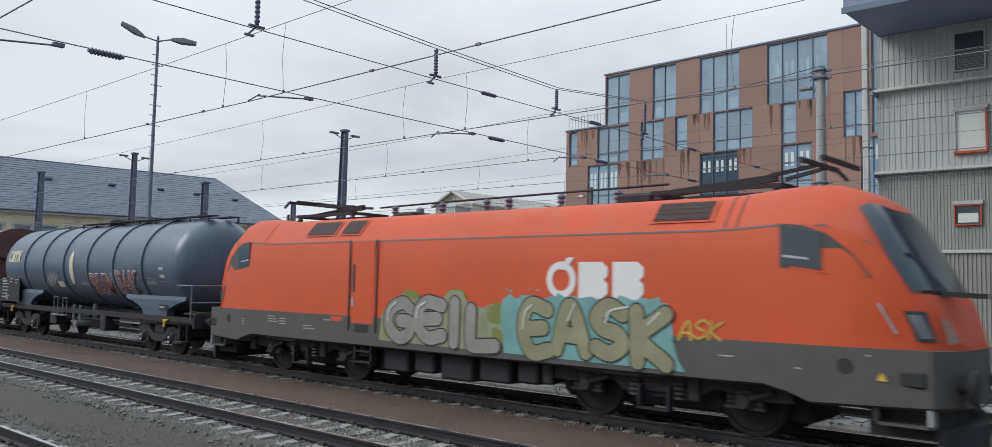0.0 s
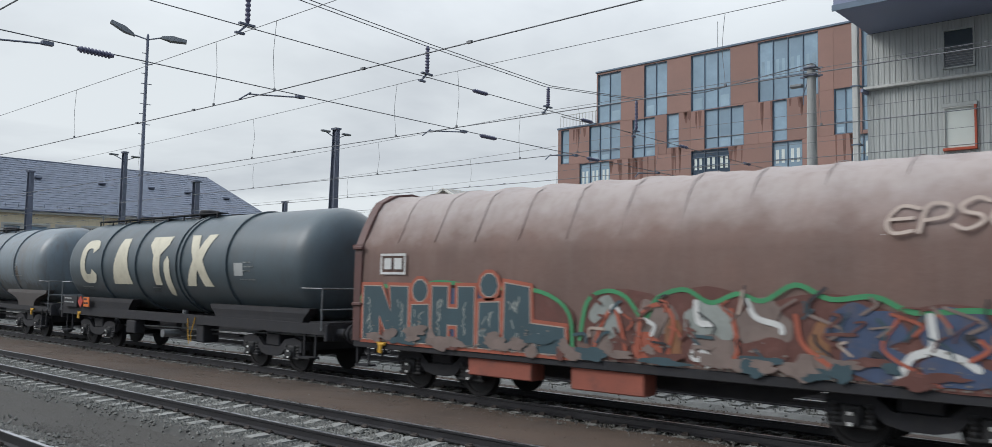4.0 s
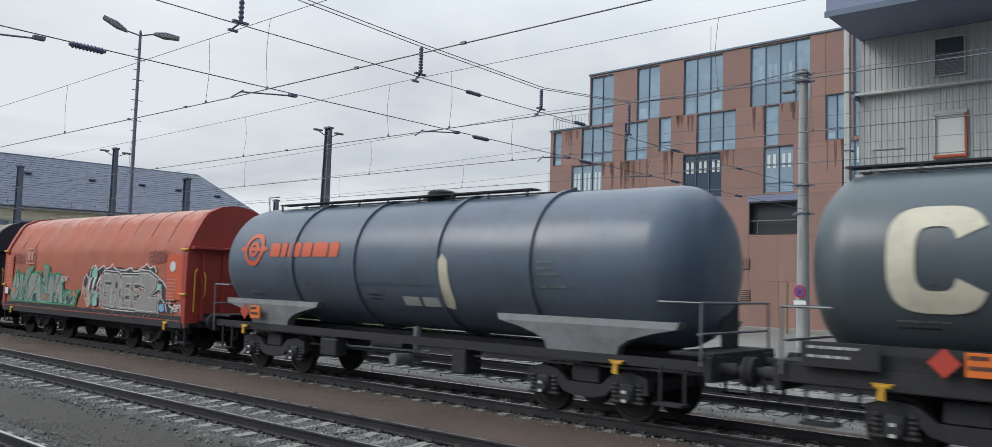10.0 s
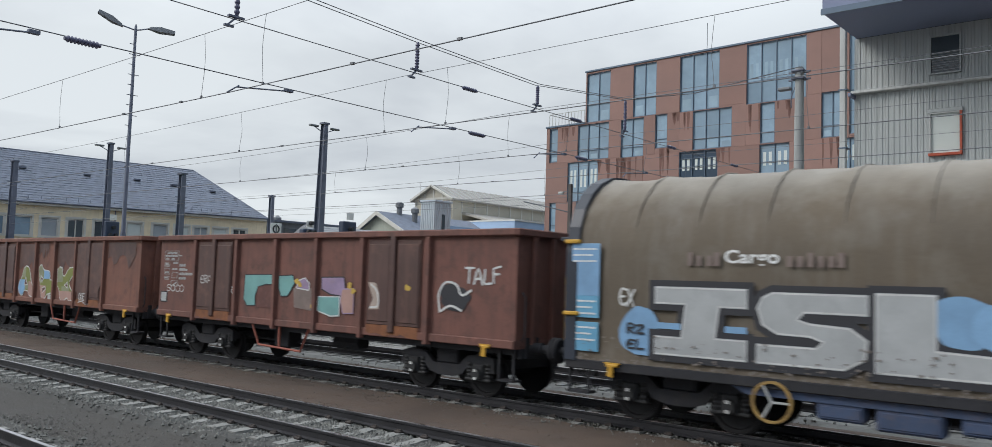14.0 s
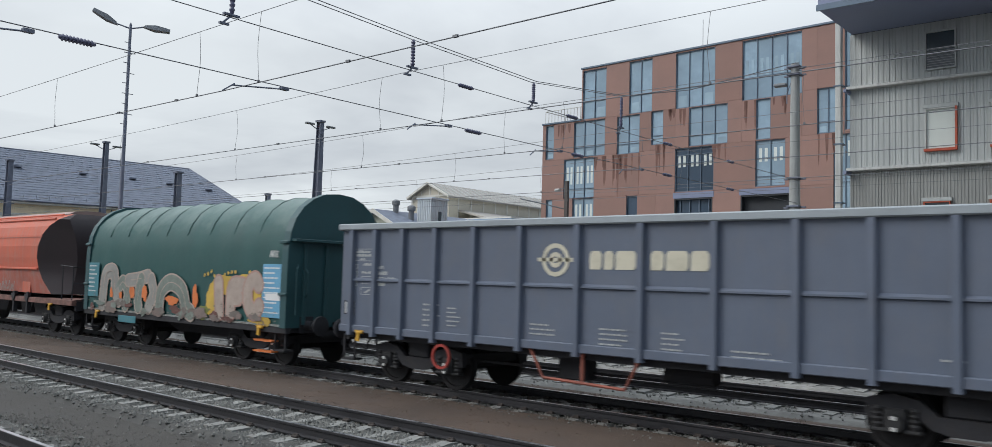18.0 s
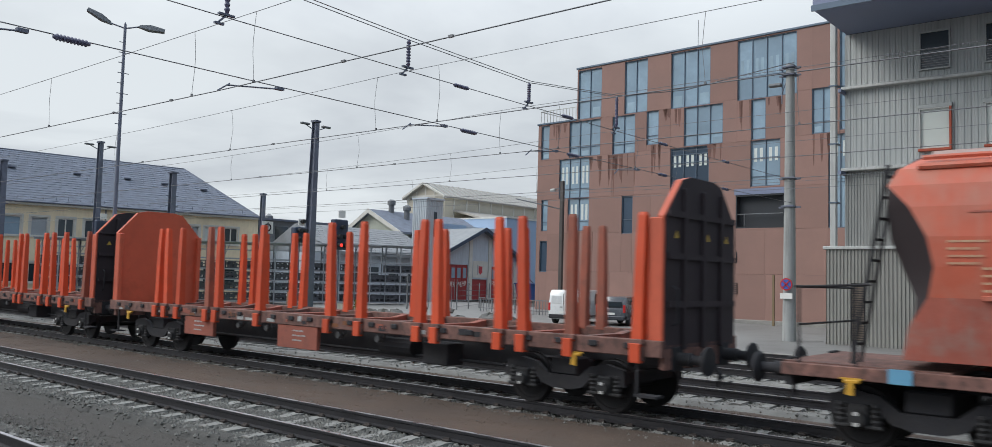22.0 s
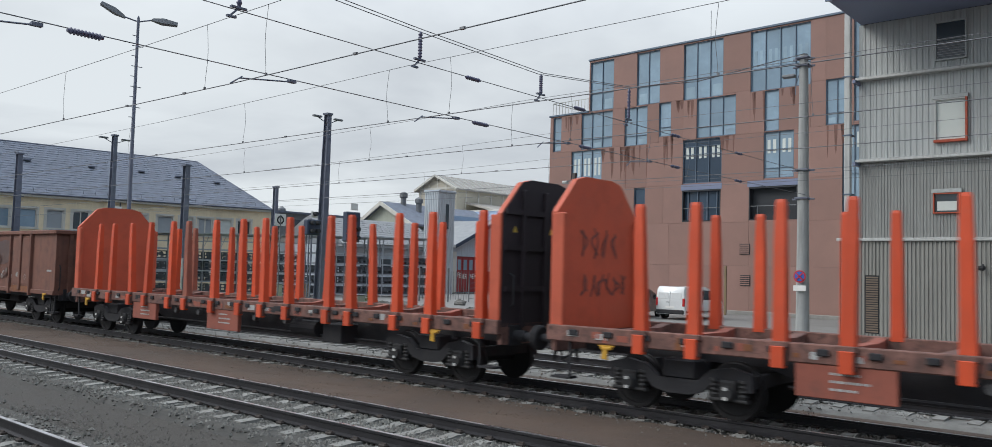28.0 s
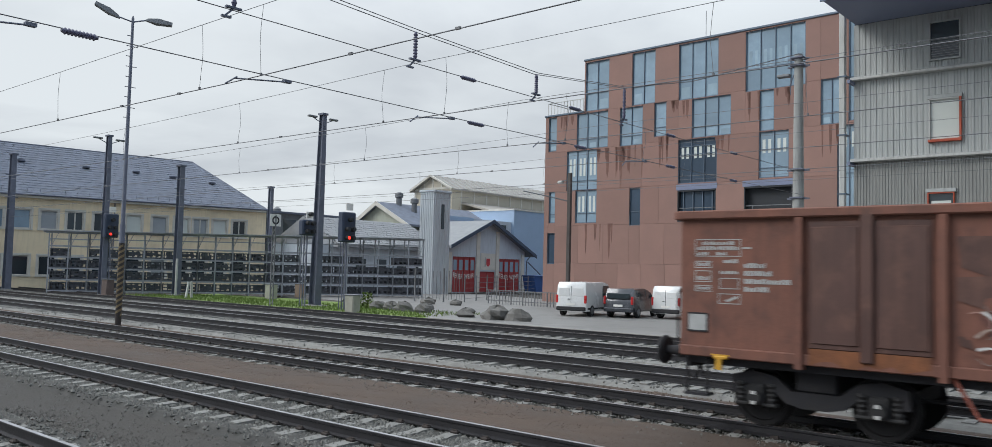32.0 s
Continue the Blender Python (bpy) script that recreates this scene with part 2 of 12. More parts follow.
M_tower = surf("pale_blue_grey_sheet", (0.5, 0.54, 0.57), 0.5, 0.2, 0.08, 0.5, 20, 0.05, streak=0.15)
M_boxbrown = surf("rusty_brown_cabinet", (0.12, 0.09, 0.08), 0.7, 0, 0.25, 2, 20, 0.1, 0.3, (0.06, 0.045, 0.04))
M_boxtan = surf("faded_brown_cabinet", (0.3, 0.22, 0.16), 0.7, 0, 0.2, 2, 20, 0.1, 0.3, (0.16, 0.12, 0.09))
M_cabinet = surf("weathered_cabinet_paint", (0.36, 0.36, 0.3), 0.7, 0, 0.15, 1.5, 20, 0.1, 0.3, (0.2, 0.19, 0.15))
M_crate = surf("grey_steel_crate", (0.19, 0.2, 0.225), 0.75, 0.2, 0.5, 2.5, 20, 0.3, tint=0.6, island=0.7)
M_rack = surf("galvanised_rack_steel", (0.38, 0.4, 0.43), 0.55, 0.3, 0.2, 2, 30, 0.1, 0.25, (0.14, 0.12, 0.1))
M_rustrun = surf("orange_rust_streak", (0.23, 0.09, 0.04), 0.9, 0, 0.35, 3.0, 30, 0.2, 0.5, (0.12, 0.05, 0.03), 0.4)
M_gslate = surf("dark_slate_spray", (0.04, 0.075, 0.09), 0.6, 0, 0.2)
M_gbrick = surf("brick_red_spray", (0.36, 0.095, 0.055), 0.6, 0, 0.2)
M_pinkline = surf("pale_pink_print", (0.48, 0.26, 0.2), 0.7, 0, 0.1)
M_wdoor = surf("dark_wagon_door_paint", (0.085, 0.042, 0.034), 0.5, 0, 0.25, 1.0, 20, 0.1, 0.5, (0.2, 0.1, 0.07), 0.3)
M_splash = surf("dried_mud_splash", (0.19, 0.165, 0.145), 0.95, 0, 0.35, 3.0, 25, 0.1)
M_saddle = surf("dirty_brown_saddle_steel", (0.085, 0.075, 0.07), 0.6, 0.2, 0.25, 2, 25, 0.1, 0.5, (0.08, 0.06, 0.05))
M_ywheel = surf("dull_yellow_wheel_paint", (0.32, 0.2, 0.06), 0.65, 0, 0.25, 4, 25, 0.1, 0.5, (0.1, 0.06, 0.04))
M_gredl = surf("worn_red_spray", (0.24, 0.05, 0.05), 0.6, 0, 0.2)
M_doorslat = surf("brown_door_slat", (0.19, 0.15, 0.115), 0.7, 0, 0.2)
M_hill = surf("far_wooded_hill", (0.2, 0.29, 0.4), 1, 0, 0.25, 0.01, 0.1, 0)
M_vanwhite = surf("white_car_paint", (0.7, 0.71, 0.7), 0.25, 0, 0.04, 1, 10, 0, coat=0.5)
M_vangrey = surf("dark_grey_car_paint", (0.06, 0.065, 0.075), 0.25, 0.3, 0.08, 1, 10, 0, coat=0.5)
M_black = surf("black_rubber", (0.026, 0.026, 0.028), 0.8, 0, 0.15, 3, 30, 0.1)
M_lampred = surf("red_lens", (0.5, 0.02, 0.02), 0.3, 0, 0.05)
M_signalred = surf("lit_red_signal", (0.8, 0.05, 0.02), 0.4, 0, 0.05, emit=((1.0, 0.04, 0.03), 1.3))
M_sighead = surf("blue_black_signal_paint", (0.035, 0.05, 0.085), 0.5, 0, 0.15)
M_bluebin = surf("blue_container_paint", (0.03, 0.09, 0.28), 0.5, 0, 0.15)
M_sleeve = surf("black_brown_post_paint", (0.035, 0.028, 0.025), 0.6, 0, 0.3)
M_post_y = surf("yellow_black_post", (0.2, 0.15, 0.08), 0.6, 0, 0.15)
M_signblue = surf("traffic_sign_blue", (0.05, 0.12, 0.45), 0.4, 0, 0.05)
M_signred = surf("traffic_sign_red", (0.5, 0.03, 0.04), 0.4, 0, 0.05)

# the train
M_under = surf("grimy_underframe", (0.026, 0.026, 0.03), 0.8, 0.1, 0.4, 2, 25, 0.3, 0.4, (0.05, 0.043, 0.038))
M_wheel = surf("wheel_steel", (0.022, 0.021, 0.022), 0.6, 0.5, 0.3, 3, 25, 0.2)
M_box = surf("axle_box", (0.03, 0.03, 0.031), 0.7, 0.2, 0.3, 4, 25, 0.2)
M_paintmark = surf("white_paint_mark", (0.6, 0.6, 0.58), 0.7)
M_yel = surf("yellow_handle_paint", (0.55, 0.3, 0.03), 0.5, 0, 0.15, 4, 25, 0.1)
M_tank_green = surf("dark_green_grey_tank_paint", (0.07, 0.094, 0.108), 0.36, 0.0, 0.18, 0.5, 20, 0.05, 0.4, (0.06, 0.06, 0.055), 0.35)
M_tank = surf("dark_slate_tank_paint", (0.088, 0.118, 0.158), 0.34, 0.0, 0.16, 0.5, 20, 0.05, 0.35, (0.06, 0.06, 0.06), 0.3)
M_tank_light = surf("faded_blue_grey_tank_paint", (0.165, 0.2, 0.222), 0.45, 0.0, 0.16, 0.5, 20, 0.05, 0.5, (0.13, 0.11, 0.095), 0.6)
M_cream_logo = surf("cream_lettering_paint", (0.58, 0.54, 0.42), 0.6, 0, 0.1, 2, 20, 0.05, 0.3, (0.3, 0.26, 0.18))
M_plate = surf("pale_label_paint", (0.4, 0.41, 0.4), 0.6, 0, 0.15, 3)
M_oplate = surf("orange_hazard_plate", (0.7, 0.16, 0.02), 0.5, 0, 0.1)
M_rplate = surf("red_hazard_plate", (0.45, 0.05, 0.03), 0.5, 0, 0.1)
M_gal = surf("pale_saddle_steel", (0.2, 0.21, 0.215), 0.55, 0.3, 0.25, 2, 25, 0.1, 0.4, (0.1, 0.08, 0.06))
M_loco = surf("traffic_red_loco_paint", (0.61, 0.085, 0.026), 0.4, 0, 0.08, 0.5, 20, 0.03, 0.15, (0.35, 0.05, 0.025), coat=0.15)
M_locoroof = surf("dusty_red_roof_paint", (0.52, 0.08, 0.035), 0.75, 0, 0.12, 0.6, 20, 0.04, 0.35, (0.4, 0.14, 0.1))
M_band = surf("loco_grey_band", (0.085, 0.08, 0.075), 0.6, 0, 0.15, 1, 25, 0.08, 0.3, (0.05, 0.045, 0.04))
M_vent = surf("dark_vent_mesh", (0.05, 0.025, 0.02), 0.8, 0, 0.3, 6, 40, 0.4)
M_white_logo = surf("white_logo_paint", (0.72, 0.72, 0.7), 0.5, 0, 0.04)
M_tarp_brown = surf("faded_brown_tarpaulin", (0.165, 0.1, 0.082), 0.7, 0, 0.2, 0.7, 12, 0.2, 0.4, (0.2, 0.14, 0.12), 0.3, pale_top=(3.6, (0.42, 0.37, 0.35), 0.75))
M_tarp_red = surf("faded_red_tarpaulin", (0.37, 0.097, 0.055), 0.7, 0, 0.14, 0.7, 10, 0.25, 0.3, (0.42, 0.16, 0.11), 0.15, pale_top=(4.35, (0.66, 0.56, 0.5), 0.85))
M_tarp_olive = surf("grimy_olive_tarpaulin", (0.115, 0.089, 0.061), 0.7, 0, 0.2, 0.6, 12, 0.2, 0.4, (0.2, 0.18, 0.15), 0.3, pale_top=(4.0, (0.36, 0.33, 0.28), 0.65))
M_tarp_green = surf("deep_green_tarpaulin", (0.009, 0.068, 0.064), 0.65, 0, 0.15, 0.6, 12, 0.2, 0.25, (0.03, 0.095, 0.085), 0.15, pale_top=(3.9, (0.19, 0.25, 0.23), 0.75))
M_end_maroon = surf("maroon_end_wall", (0.11, 0.05, 0.044), 0.6, 0, 0.25, 1, 20, 0.1, 0.4)
M_end_red = surf("red_end_wall", (0.34, 0.04, 0.028), 0.55, 0, 0.15, 1, 20, 0.08, 0.25)
M_end_black = surf("blue_black_end_wall", (0.02, 0.026, 0.04), 0.5, 0, 0.2, 1, 20, 0.08)
M_end_green = surf("dark_green_end_wall", (0.02, 0.07, 0.075), 0.5, 0, 0.2, 1, 20, 0.08)
M_eaos = surf("rust_brown_wagon_paint", (0.17, 0.072, 0.054), 0.75, 0, 0.25, 1.2, 20, 0.2, 0.7, (0.065, 0.035, 0.03), 0.5)
M_eaos2 = surf("worn_red_brown_wagon_paint", (0.195, 0.083, 0.057), 0.75, 0, 0.22, 1.2, 20, 0.2, 0.6, (0.075, 0.04, 0.034), 0.45)
M_bluewag = surf("slate_blue_wagon_paint", (0.11, 0.132, 0.178), 0.5, 0, 0.1, 0.8, 20, 0.08, 0.2, (0.16, 0.15, 0.15), 0.15)
M_bluerim = surf("pale_wagon_rim", (0.3, 0.33, 0.35), 0.5, 0.1, 0.12, 1.5)
M_oldcream = surf("faded_cream_lettering", (0.5, 0.34, 0.21), 0.7, 0, 0.15, 2, 20, 0.03, 0.5, (0.5, 0.14, 0.08))
M_hop = surf("faded_red_hopper_paint", (0.55, 0.12, 0.065), 0.6, 0, 0.2, 0.7, 16, 0.1, 0.5, (0.4, 0.18, 0.13), 0.6)
M_hop_low = surf("grimy_red_hopper_paint", (0.4, 0.11, 0.075), 0.7, 0, 0.25, 1.2, 16, 0.15, 0.55, (0.3, 0.23, 0.2), 0.5)
M_hop_end = surf("near_black_hopper_end", (0.03, 0.02, 0.022), 0.7, 0, 0.3, 1, 16, 0.1)
M_hoproof = surf("dusty_hopper_roof", (0.33, 0.22, 0.19), 0.7, 0, 0.2, 1, 16, 0.1, 0.4, (0.45, 0.42, 0.4))
M_stake = surf("bright_orange_stake_paint", (0.7, 0.085, 0.024), 0.5, 0, 0.15, 1.5, 25, 0.06, 0.35, (0.45, 0.085, 0.04), 0.35, tint=0.5)
M_stake_rust = surf("rust_brown_stake_paint", (0.34, 0.1, 0.06), 0.65, 0, 0.25, 1.5, 25, 0.1, 0.5, (0.16, 0.08, 0.06), 0.5, tint=0.4)
M_hboard = surf("orange_headboard_paint", (0.56, 0.105, 0.05), 0.55, 0, 0.12, 1, 20, 0.06, 0.4, (0.35, 0.07, 0.035))
M_hback = surf("blackish_headboard_back", (0.034, 0.024, 0.028), 0.7, 0, 0.3, 1, 20, 0.1)
M_deck = surf("rusty_flat_wagon_frame", (0.2, 0.1, 0.08), 0.8, 0, 0.5, 3.5, 25, 0.25, 0.9, (0.055, 0.036, 0.032), 0.5)
M_tankgrime = surf("brown_tank_grime", (0.128, 0.145, 0.155), 0.55, 0, 0.25, 0.8, 25, 0.06, 0.6, (0.1, 0.092, 0.085), 0.6)
M_tankair = surf("rusty_air_tank_paint", (0.16, 0.105, 0.085), 0.7, 0, 0.35, 3, 25, 0.1, 0.5, (0.06, 0.05, 0.045))
M_tankrun = surf("grey_brown_run", (0.17, 0.18, 0.18), 0.6, 0, 0.3, 3, 25, 0.05, 0.5, (0.13, 0.12, 0.11))
M_tankrust = surf("thin_rust_run", (0.19, 0.145, 0.115), 0.7, 0, 0.35, 3, 25, 0.05, 0.5, (0.2, 0.2, 0.2))
M_winch = surf("oily_winch_steel", (0.09, 0.09, 0.092), 0.55, 0.4, 0.4, 6, 30, 0.2)
M_deckred = surf("red_oxide_panel", (0.3, 0.09, 0.06), 0.75, 0, 0.2, 1.5, 25, 0.15, 0.5, (0.12, 0.06, 0.05))
M_silver = surf("silver_spray", (0.42, 0.43, 0.43), 0.45, 0.3, 0.12, 1.5, 20, 0.03, 0.3, (0.25, 0.25, 0.25))
M_gblack = surf("black_spray", (0.025, 0.025, 0.03), 0.6, 0, 0.15)
M_gwhite = surf("white_spray", (0.6, 0.6, 0.58), 0.6, 0, 0.15, 2, 20, 0, 0.3, (0.35, 0.33, 0.3))
M_ggreen = surf("green_spray", (0.05, 0.26, 0.11), 0.6, 0, 0.2)
M_gmint = surf("mint_spray", (0.25, 0.5, 0.42), 0.6, 0, 0.2)
M_gteal = surf("turquoise_spray", (0.17, 0.36, 0.34), 0.6, 0, 0.2)
M_gblue = surf("pale_blue_spray", (0.2, 0.36, 0.55), 0.6, 0, 0.2)
M_gochre = surf("dull_ochre_spray", (0.24, 0.11, 0.05), 0.6, 0, 0.3, 2.5, 20, 0, 0.4, (0.14, 0.08, 0.06))
M_gnight = surf("greyed_blue_spray", (0.05, 0.075, 0.14), 0.6, 0, 0.3, 2.5, 20, 0, 0.5, (0.12, 0.09, 0.085))
M_golive = surf("olive_green_spray", (0.19, 0.21, 0.045), 0.6, 0, 0.2)
M_gyel = surf("yellow_spray", (0.55, 0.36, 0.06), 0.6, 0, 0.2)
M_gor = surf("orange_spray", (0.6, 0.16, 0.04), 0.6, 0, 0.2)
M_gpink = surf("dull_pink_spray", (0.4, 0.24, 0.2), 0.6, 0, 0.2)
M_gred = surf("dark_red_spray", (0.16, 0.03, 0.03), 0.6, 0, 0.2)
M_ggrey = surf("grey_spray", (0.27, 0.29, 0.27), 0.6, 0, 0.2, 1.5, 20, 0, 0.4, (0.16, 0.17, 0.14))
M_tealpanel = surf("dull_teal_label_panel", (0.05, 0.2, 0.24), 0.55, 0, 0.15, 2, 20, 0.05, 0.3, (0.14, 0.15, 0.14))
M_cyan = surf("light_blue_label_panel", (0.13, 0.34, 0.5), 0.5, 0, 0.1)
M_reddecal = surf("orange_red_logo_paint", (0.55, 0.09, 0.03), 0.55, 0, 0.1)

M_gsage = surf("sage_green_spray", (0.25, 0.27, 0.16), 0.6, 0, 0.25, 2.5, 20, 0, 0.3, (0.3, 0.33, 0.3))
M_gbrown = surf("red_brown_spray", (0.12, 0.045, 0.035), 0.6, 0, 0.25, 2.5, 20, 0, 0.4, (0.2, 0.1, 0.08))
M_gtaupe = surf("taupe_spray", (0.2, 0.15, 0.13), 0.6, 0, 0.25, 2.5, 20, 0, 0.4, (0.12, 0.08, 0.07))
M_gbeige = surf("dusty_pink_beige_spray", (0.4, 0.32, 0.27), 0.65, 0, 0.2, 2.5, 20, 0, 0.5, (0.27, 0.2, 0.16))
M_glilac = surf("faded_lilac_spray", (0.3, 0.22, 0.34), 0.65, 0, 0.25, 2.0, 20, 0, 0.4, (0.3, 0.2, 0.2))
M_gdteal = surf("dark_green_spray", (0.02, 0.12, 0.08), 0.6, 0, 0.2)
M_gkhaki = surf("khaki_grey_spray", (0.27, 0.26, 0.15), 0.6, 0, 0.25, 2.0, 20, 0, 0.5, (0.22, 0.24, 0.19))
M_gfaded = surf("faded_grey_brown_spray", (0.2, 0.07, 0.055), 0.6, 0, 0.3, 3.0, 20, 0, 0.5, (0.42, 0.075, 0.035))
M_gdusk = surf("dusky_green_grey_spray", (0.17, 0.2, 0.17), 0.6, 0, 0.25, 2.0, 20, 0, 0.5, (0.28, 0.31, 0.28))
M_gdust = surf("dusty_silver_grey_spray", (0.28, 0.27, 0.245), 0.55, 0.1, 0.2, 2.0, 20, 0, 0.5, (0.2, 0.2, 0.17))

# ---- mesh building ----
class Shape:
    """A mesh under construction: corners and faces."""

    def __init__(self):
        self.v, self.f, self.soft = [], [], 0

    def add(self, pts, faces):
        k = len(self.v)
        self.v += [tuple(p) for p in pts]
        self.f += [tuple(i + k for i in q) for q in faces]
        return self

    def box(self, x0, x1, y0, y1, z0, z1, bev=0.0):
        x0, x1, y0, y1, z0, z1 = min(x0, x1), max(x0, x1), min(y0, y1), max(y0, y1), min(z0, z1), max(z0, z1)
        if not bev:
            return self.add([(x, y, z) for x in (x0, x1) for y in (y0, y1) for z in (z0, z1)],
                            [(0, 1, 3, 2), (4, 6, 7, 5), (0, 4, 5, 1), (2, 3, 7, 6), (0, 2, 6, 4), (1, 5, 7, 3)])
        b = min(bev, (x1 - x0) / 2.01, (y1 - y0) / 2.01, (z1 - z0) / 2.01)
        lo, hi, pts, idx = (x0, y0, z0), (x1, y1, z1), [], {}
        for c in ((i, j, k) for i in (0, 1) for j in (0, 1) for k in (0, 1)):
            for a in range(3):
                p = [(hi[d] - b if c[d] else lo[d] + b) for d in range(3)]
                p[a] = hi[a] if c[a] else lo[a]
                idx[c, a] = len(pts)
                pts.append(p)
        faces = []
        for a in range(3):
            u, w = (a + 1) % 3, (a + 2) % 3
            for s in (0, 1):
                q = []
                for cu, cw in ((0, 0), (1, 0), (1, 1), (0, 1)):
                    c = [0, 0, 0]
                    c[a], c[u], c[w] = s, cu, cw
                    q.append(idx[tuple(c), a])
                faces.append(q if s else q[::-1])
        for a in range(3):
            u, w = (a + 1) % 3, (a + 2) % 3
            for su in (0, 1):
                for sw in (0, 1):
                    c0, c1 = [0, 0, 0], [0, 0, 0]
                    c0[u] = c1[u] = su
                    c0[w] = c1[w] = sw
                    c1[a] = 1
                    c0, c1 = tuple(c0), tuple(c1)
                    q = [idx[c0, u], idx[c1, u], idx[c1, w], idx[c0, w]]
                    faces.append(q if su == sw else q[::-1])
        for c in ((i, j, k) for i in (0, 1) for j in (0, 1) for k in (0, 1)):
            q = [idx[c, 0], idx[c, 1], idx[c, 2]]
            faces.append(q if sum(c) % 2 else q[::-1])
        return self.add(pts, faces)

    def bar(self, a, b, w, h=None, n=4):
        """A bar from a to b: square (n 4) or round, w across."""
        a, b = Vector(a), Vector(b)
        d = (b - a).normalized()
        up = Vector((0, 0, 1)) if abs(d.z) < 0.95 else Vector((1, 0, 0))
        s = d.cross(up).normalized()
        u = s.cross(d)
        h = w if h is None else h
        off = math.pi / 4 if n == 4 else 0
        k = math.sqrt(2) if n == 4 else 1
        ring = [(s * math.cos(off + 2 * math.pi * i / n) * w / 2 * k + u * math.sin(off + 2 * math.pi * i / n) * h / 2 * k) for i in range(n)]
        return self.add([a + r for r in ring] + [b + r for r in ring],
                        [(i, (i + 1) % n, n + (i + 1) % n, n + i) for i in range(n)] + [tuple(range(n))[::-1], tuple(range(n, 2 * n))])

    def pipe(self, pts, w, n=6):
        """One bent round bar along points."""
        pts = [Vector(p) for p in pts]
        rings, s = [], None
        for i, p in enumerate(pts):
            d = (pts[min(i + 1, len(pts) - 1)] - pts[max(i - 1, 0)]).normalized()
            if s is None:
                s = d.cross(Vector((0, 0, 1)) if abs(d.z) < 0.95 else Vector((1, 0, 0))).normalized()
            else:
                s = (s - d * s.dot(d)).normalized()
            u = s.cross(d)
            rings.append([p + (s * math.cos(2 * math.pi * k / n) + u * math.sin(2 * math.pi * k / n)) * w / 2 for k in range(n)])
        return self.loft(rings, True)

    def lathe(self, prof, n=24, axis="x", at=(0, 0, 0)):
        """Turns (along, radius) pairs about an axis."""
        pts, faces = [], []
        for s, r in prof:
            for i in range(n):
                c, q = r * math.cos(2 * math.pi * i / n), r * math.sin(2 * math.pi * i / n)
                p = {"x": (s, c, q), "y": (q, s, c), "z": (c, q, s)}[axis]
                pts.append((p[0] + at[0], p[1] + at[1], p[2] + at[2]))
        m = len(prof)
        for j in range(m - 1):
            for i in range(n):
                k = (i + 1) % n
                faces.append((j * n + i, j * n + k, (j + 1) * n + k, (j + 1) * n + i))
        ring = tuple(prof[0]) == tuple(prof[-1])
        if prof[0][1] > 1e-4 and not ring:
            faces.append(tuple(range(n))[::-1])
        if prof[-1][1] > 1e-4 and not ring:
            faces.append(tuple(range((m - 1) * n, m * n)))
        return self.add(pts, faces)

    def prism(self, outline, a, b, axis="y"):
        """A flat outline pushed from a to b along an axis; outline in the two other axes, in x y z order."""
        n = len(outline)
        put = {"x": lambda p, s: (s, p[0], p[1]), "y": lambda p, s: (p[0], s, p[1]), "z": lambda p, s: (p[0], p[1], s)}[axis]
        return self.add([put(p, a) for p in outline] + [put(p, b) for p in outline],
                        [(i, (i + 1) % n, n + (i + 1) % n, n + i) for i in range(n)] + [tuple(range(n))[::-1], tuple(range(n, 2 * n))])

    def loft(self, rings, closed=False, caps=True):
        n = len(rings[0])
        pts = [p for r in rings for p in r]
        faces = []
        for j in range(len(rings) - 1):
            for i in range(n if closed else n - 1):
                k = (i + 1) % n
                faces.append((j * n + i, j * n + k, (j + 1) * n + k, (j + 1) * n + i))
        if caps:
            faces += [tuple(range(n))[::-1], tuple(range((len(rings) - 1) * n, len(rings) * n))]
        return self.add(pts, faces)

    def turned(self, m):
        self.v = [tuple(m @ Vector(p)) for p in self.v]
        return self

    def join(self, other):
        return self.add(other.v, other.f)


def mesh_of(shape, material, smooth=0):
    me = bpy.data.meshes.new("shape")
    me.from_pydata(shape.v, [], shape.f)
    b = bmesh.new()
    b.from_mesh(me)
    bmesh.ops.recalc_face_normals(b, faces=b.faces)
    b.to_mesh(me)
    b.free()
    me.materials.append(material)
    smooth = smooth or shape.soft
    if smooth:
        me.shade_smooth()
        me.set_sharp_from_angle(angle=radians(smooth))
    return me


def part(name, shape, material=None, parent=None, label="", at=None, smooth=0):
    """ONE mesh object under a thing or a part; shape is a Shape or a mesh that is shared."""
    me = mesh_of(shape, material, smooth) if isinstance(shape, Shape) else shape
    ob = new(name, me)
    if parent:
        ob.parent = parent
    if at is not None:
        ob.matrix_basis = at if isinstance(at, Matrix) else Matrix.Translation(at)
    if label:
        ob["label"] = label
    if name == "stencil_print":
        tagged(ob, kind="stuff")
    return ob


def thing(name, label, category, group="", kind="", at=None):
    ob = new(name)
    ob.empty_display_size = 0.2
    if at is not None:
        ob.matrix_basis = at if isinstance(at, Matrix) else Matrix.Translation(at)
    return tagged(ob, label, category, group, kind)


def solid(name, shape, material, label, category, group="", kind="", smooth=0, at=None):
    return tagged(part(name, shape, material, None, "", at, smooth), label, category, group, kind)


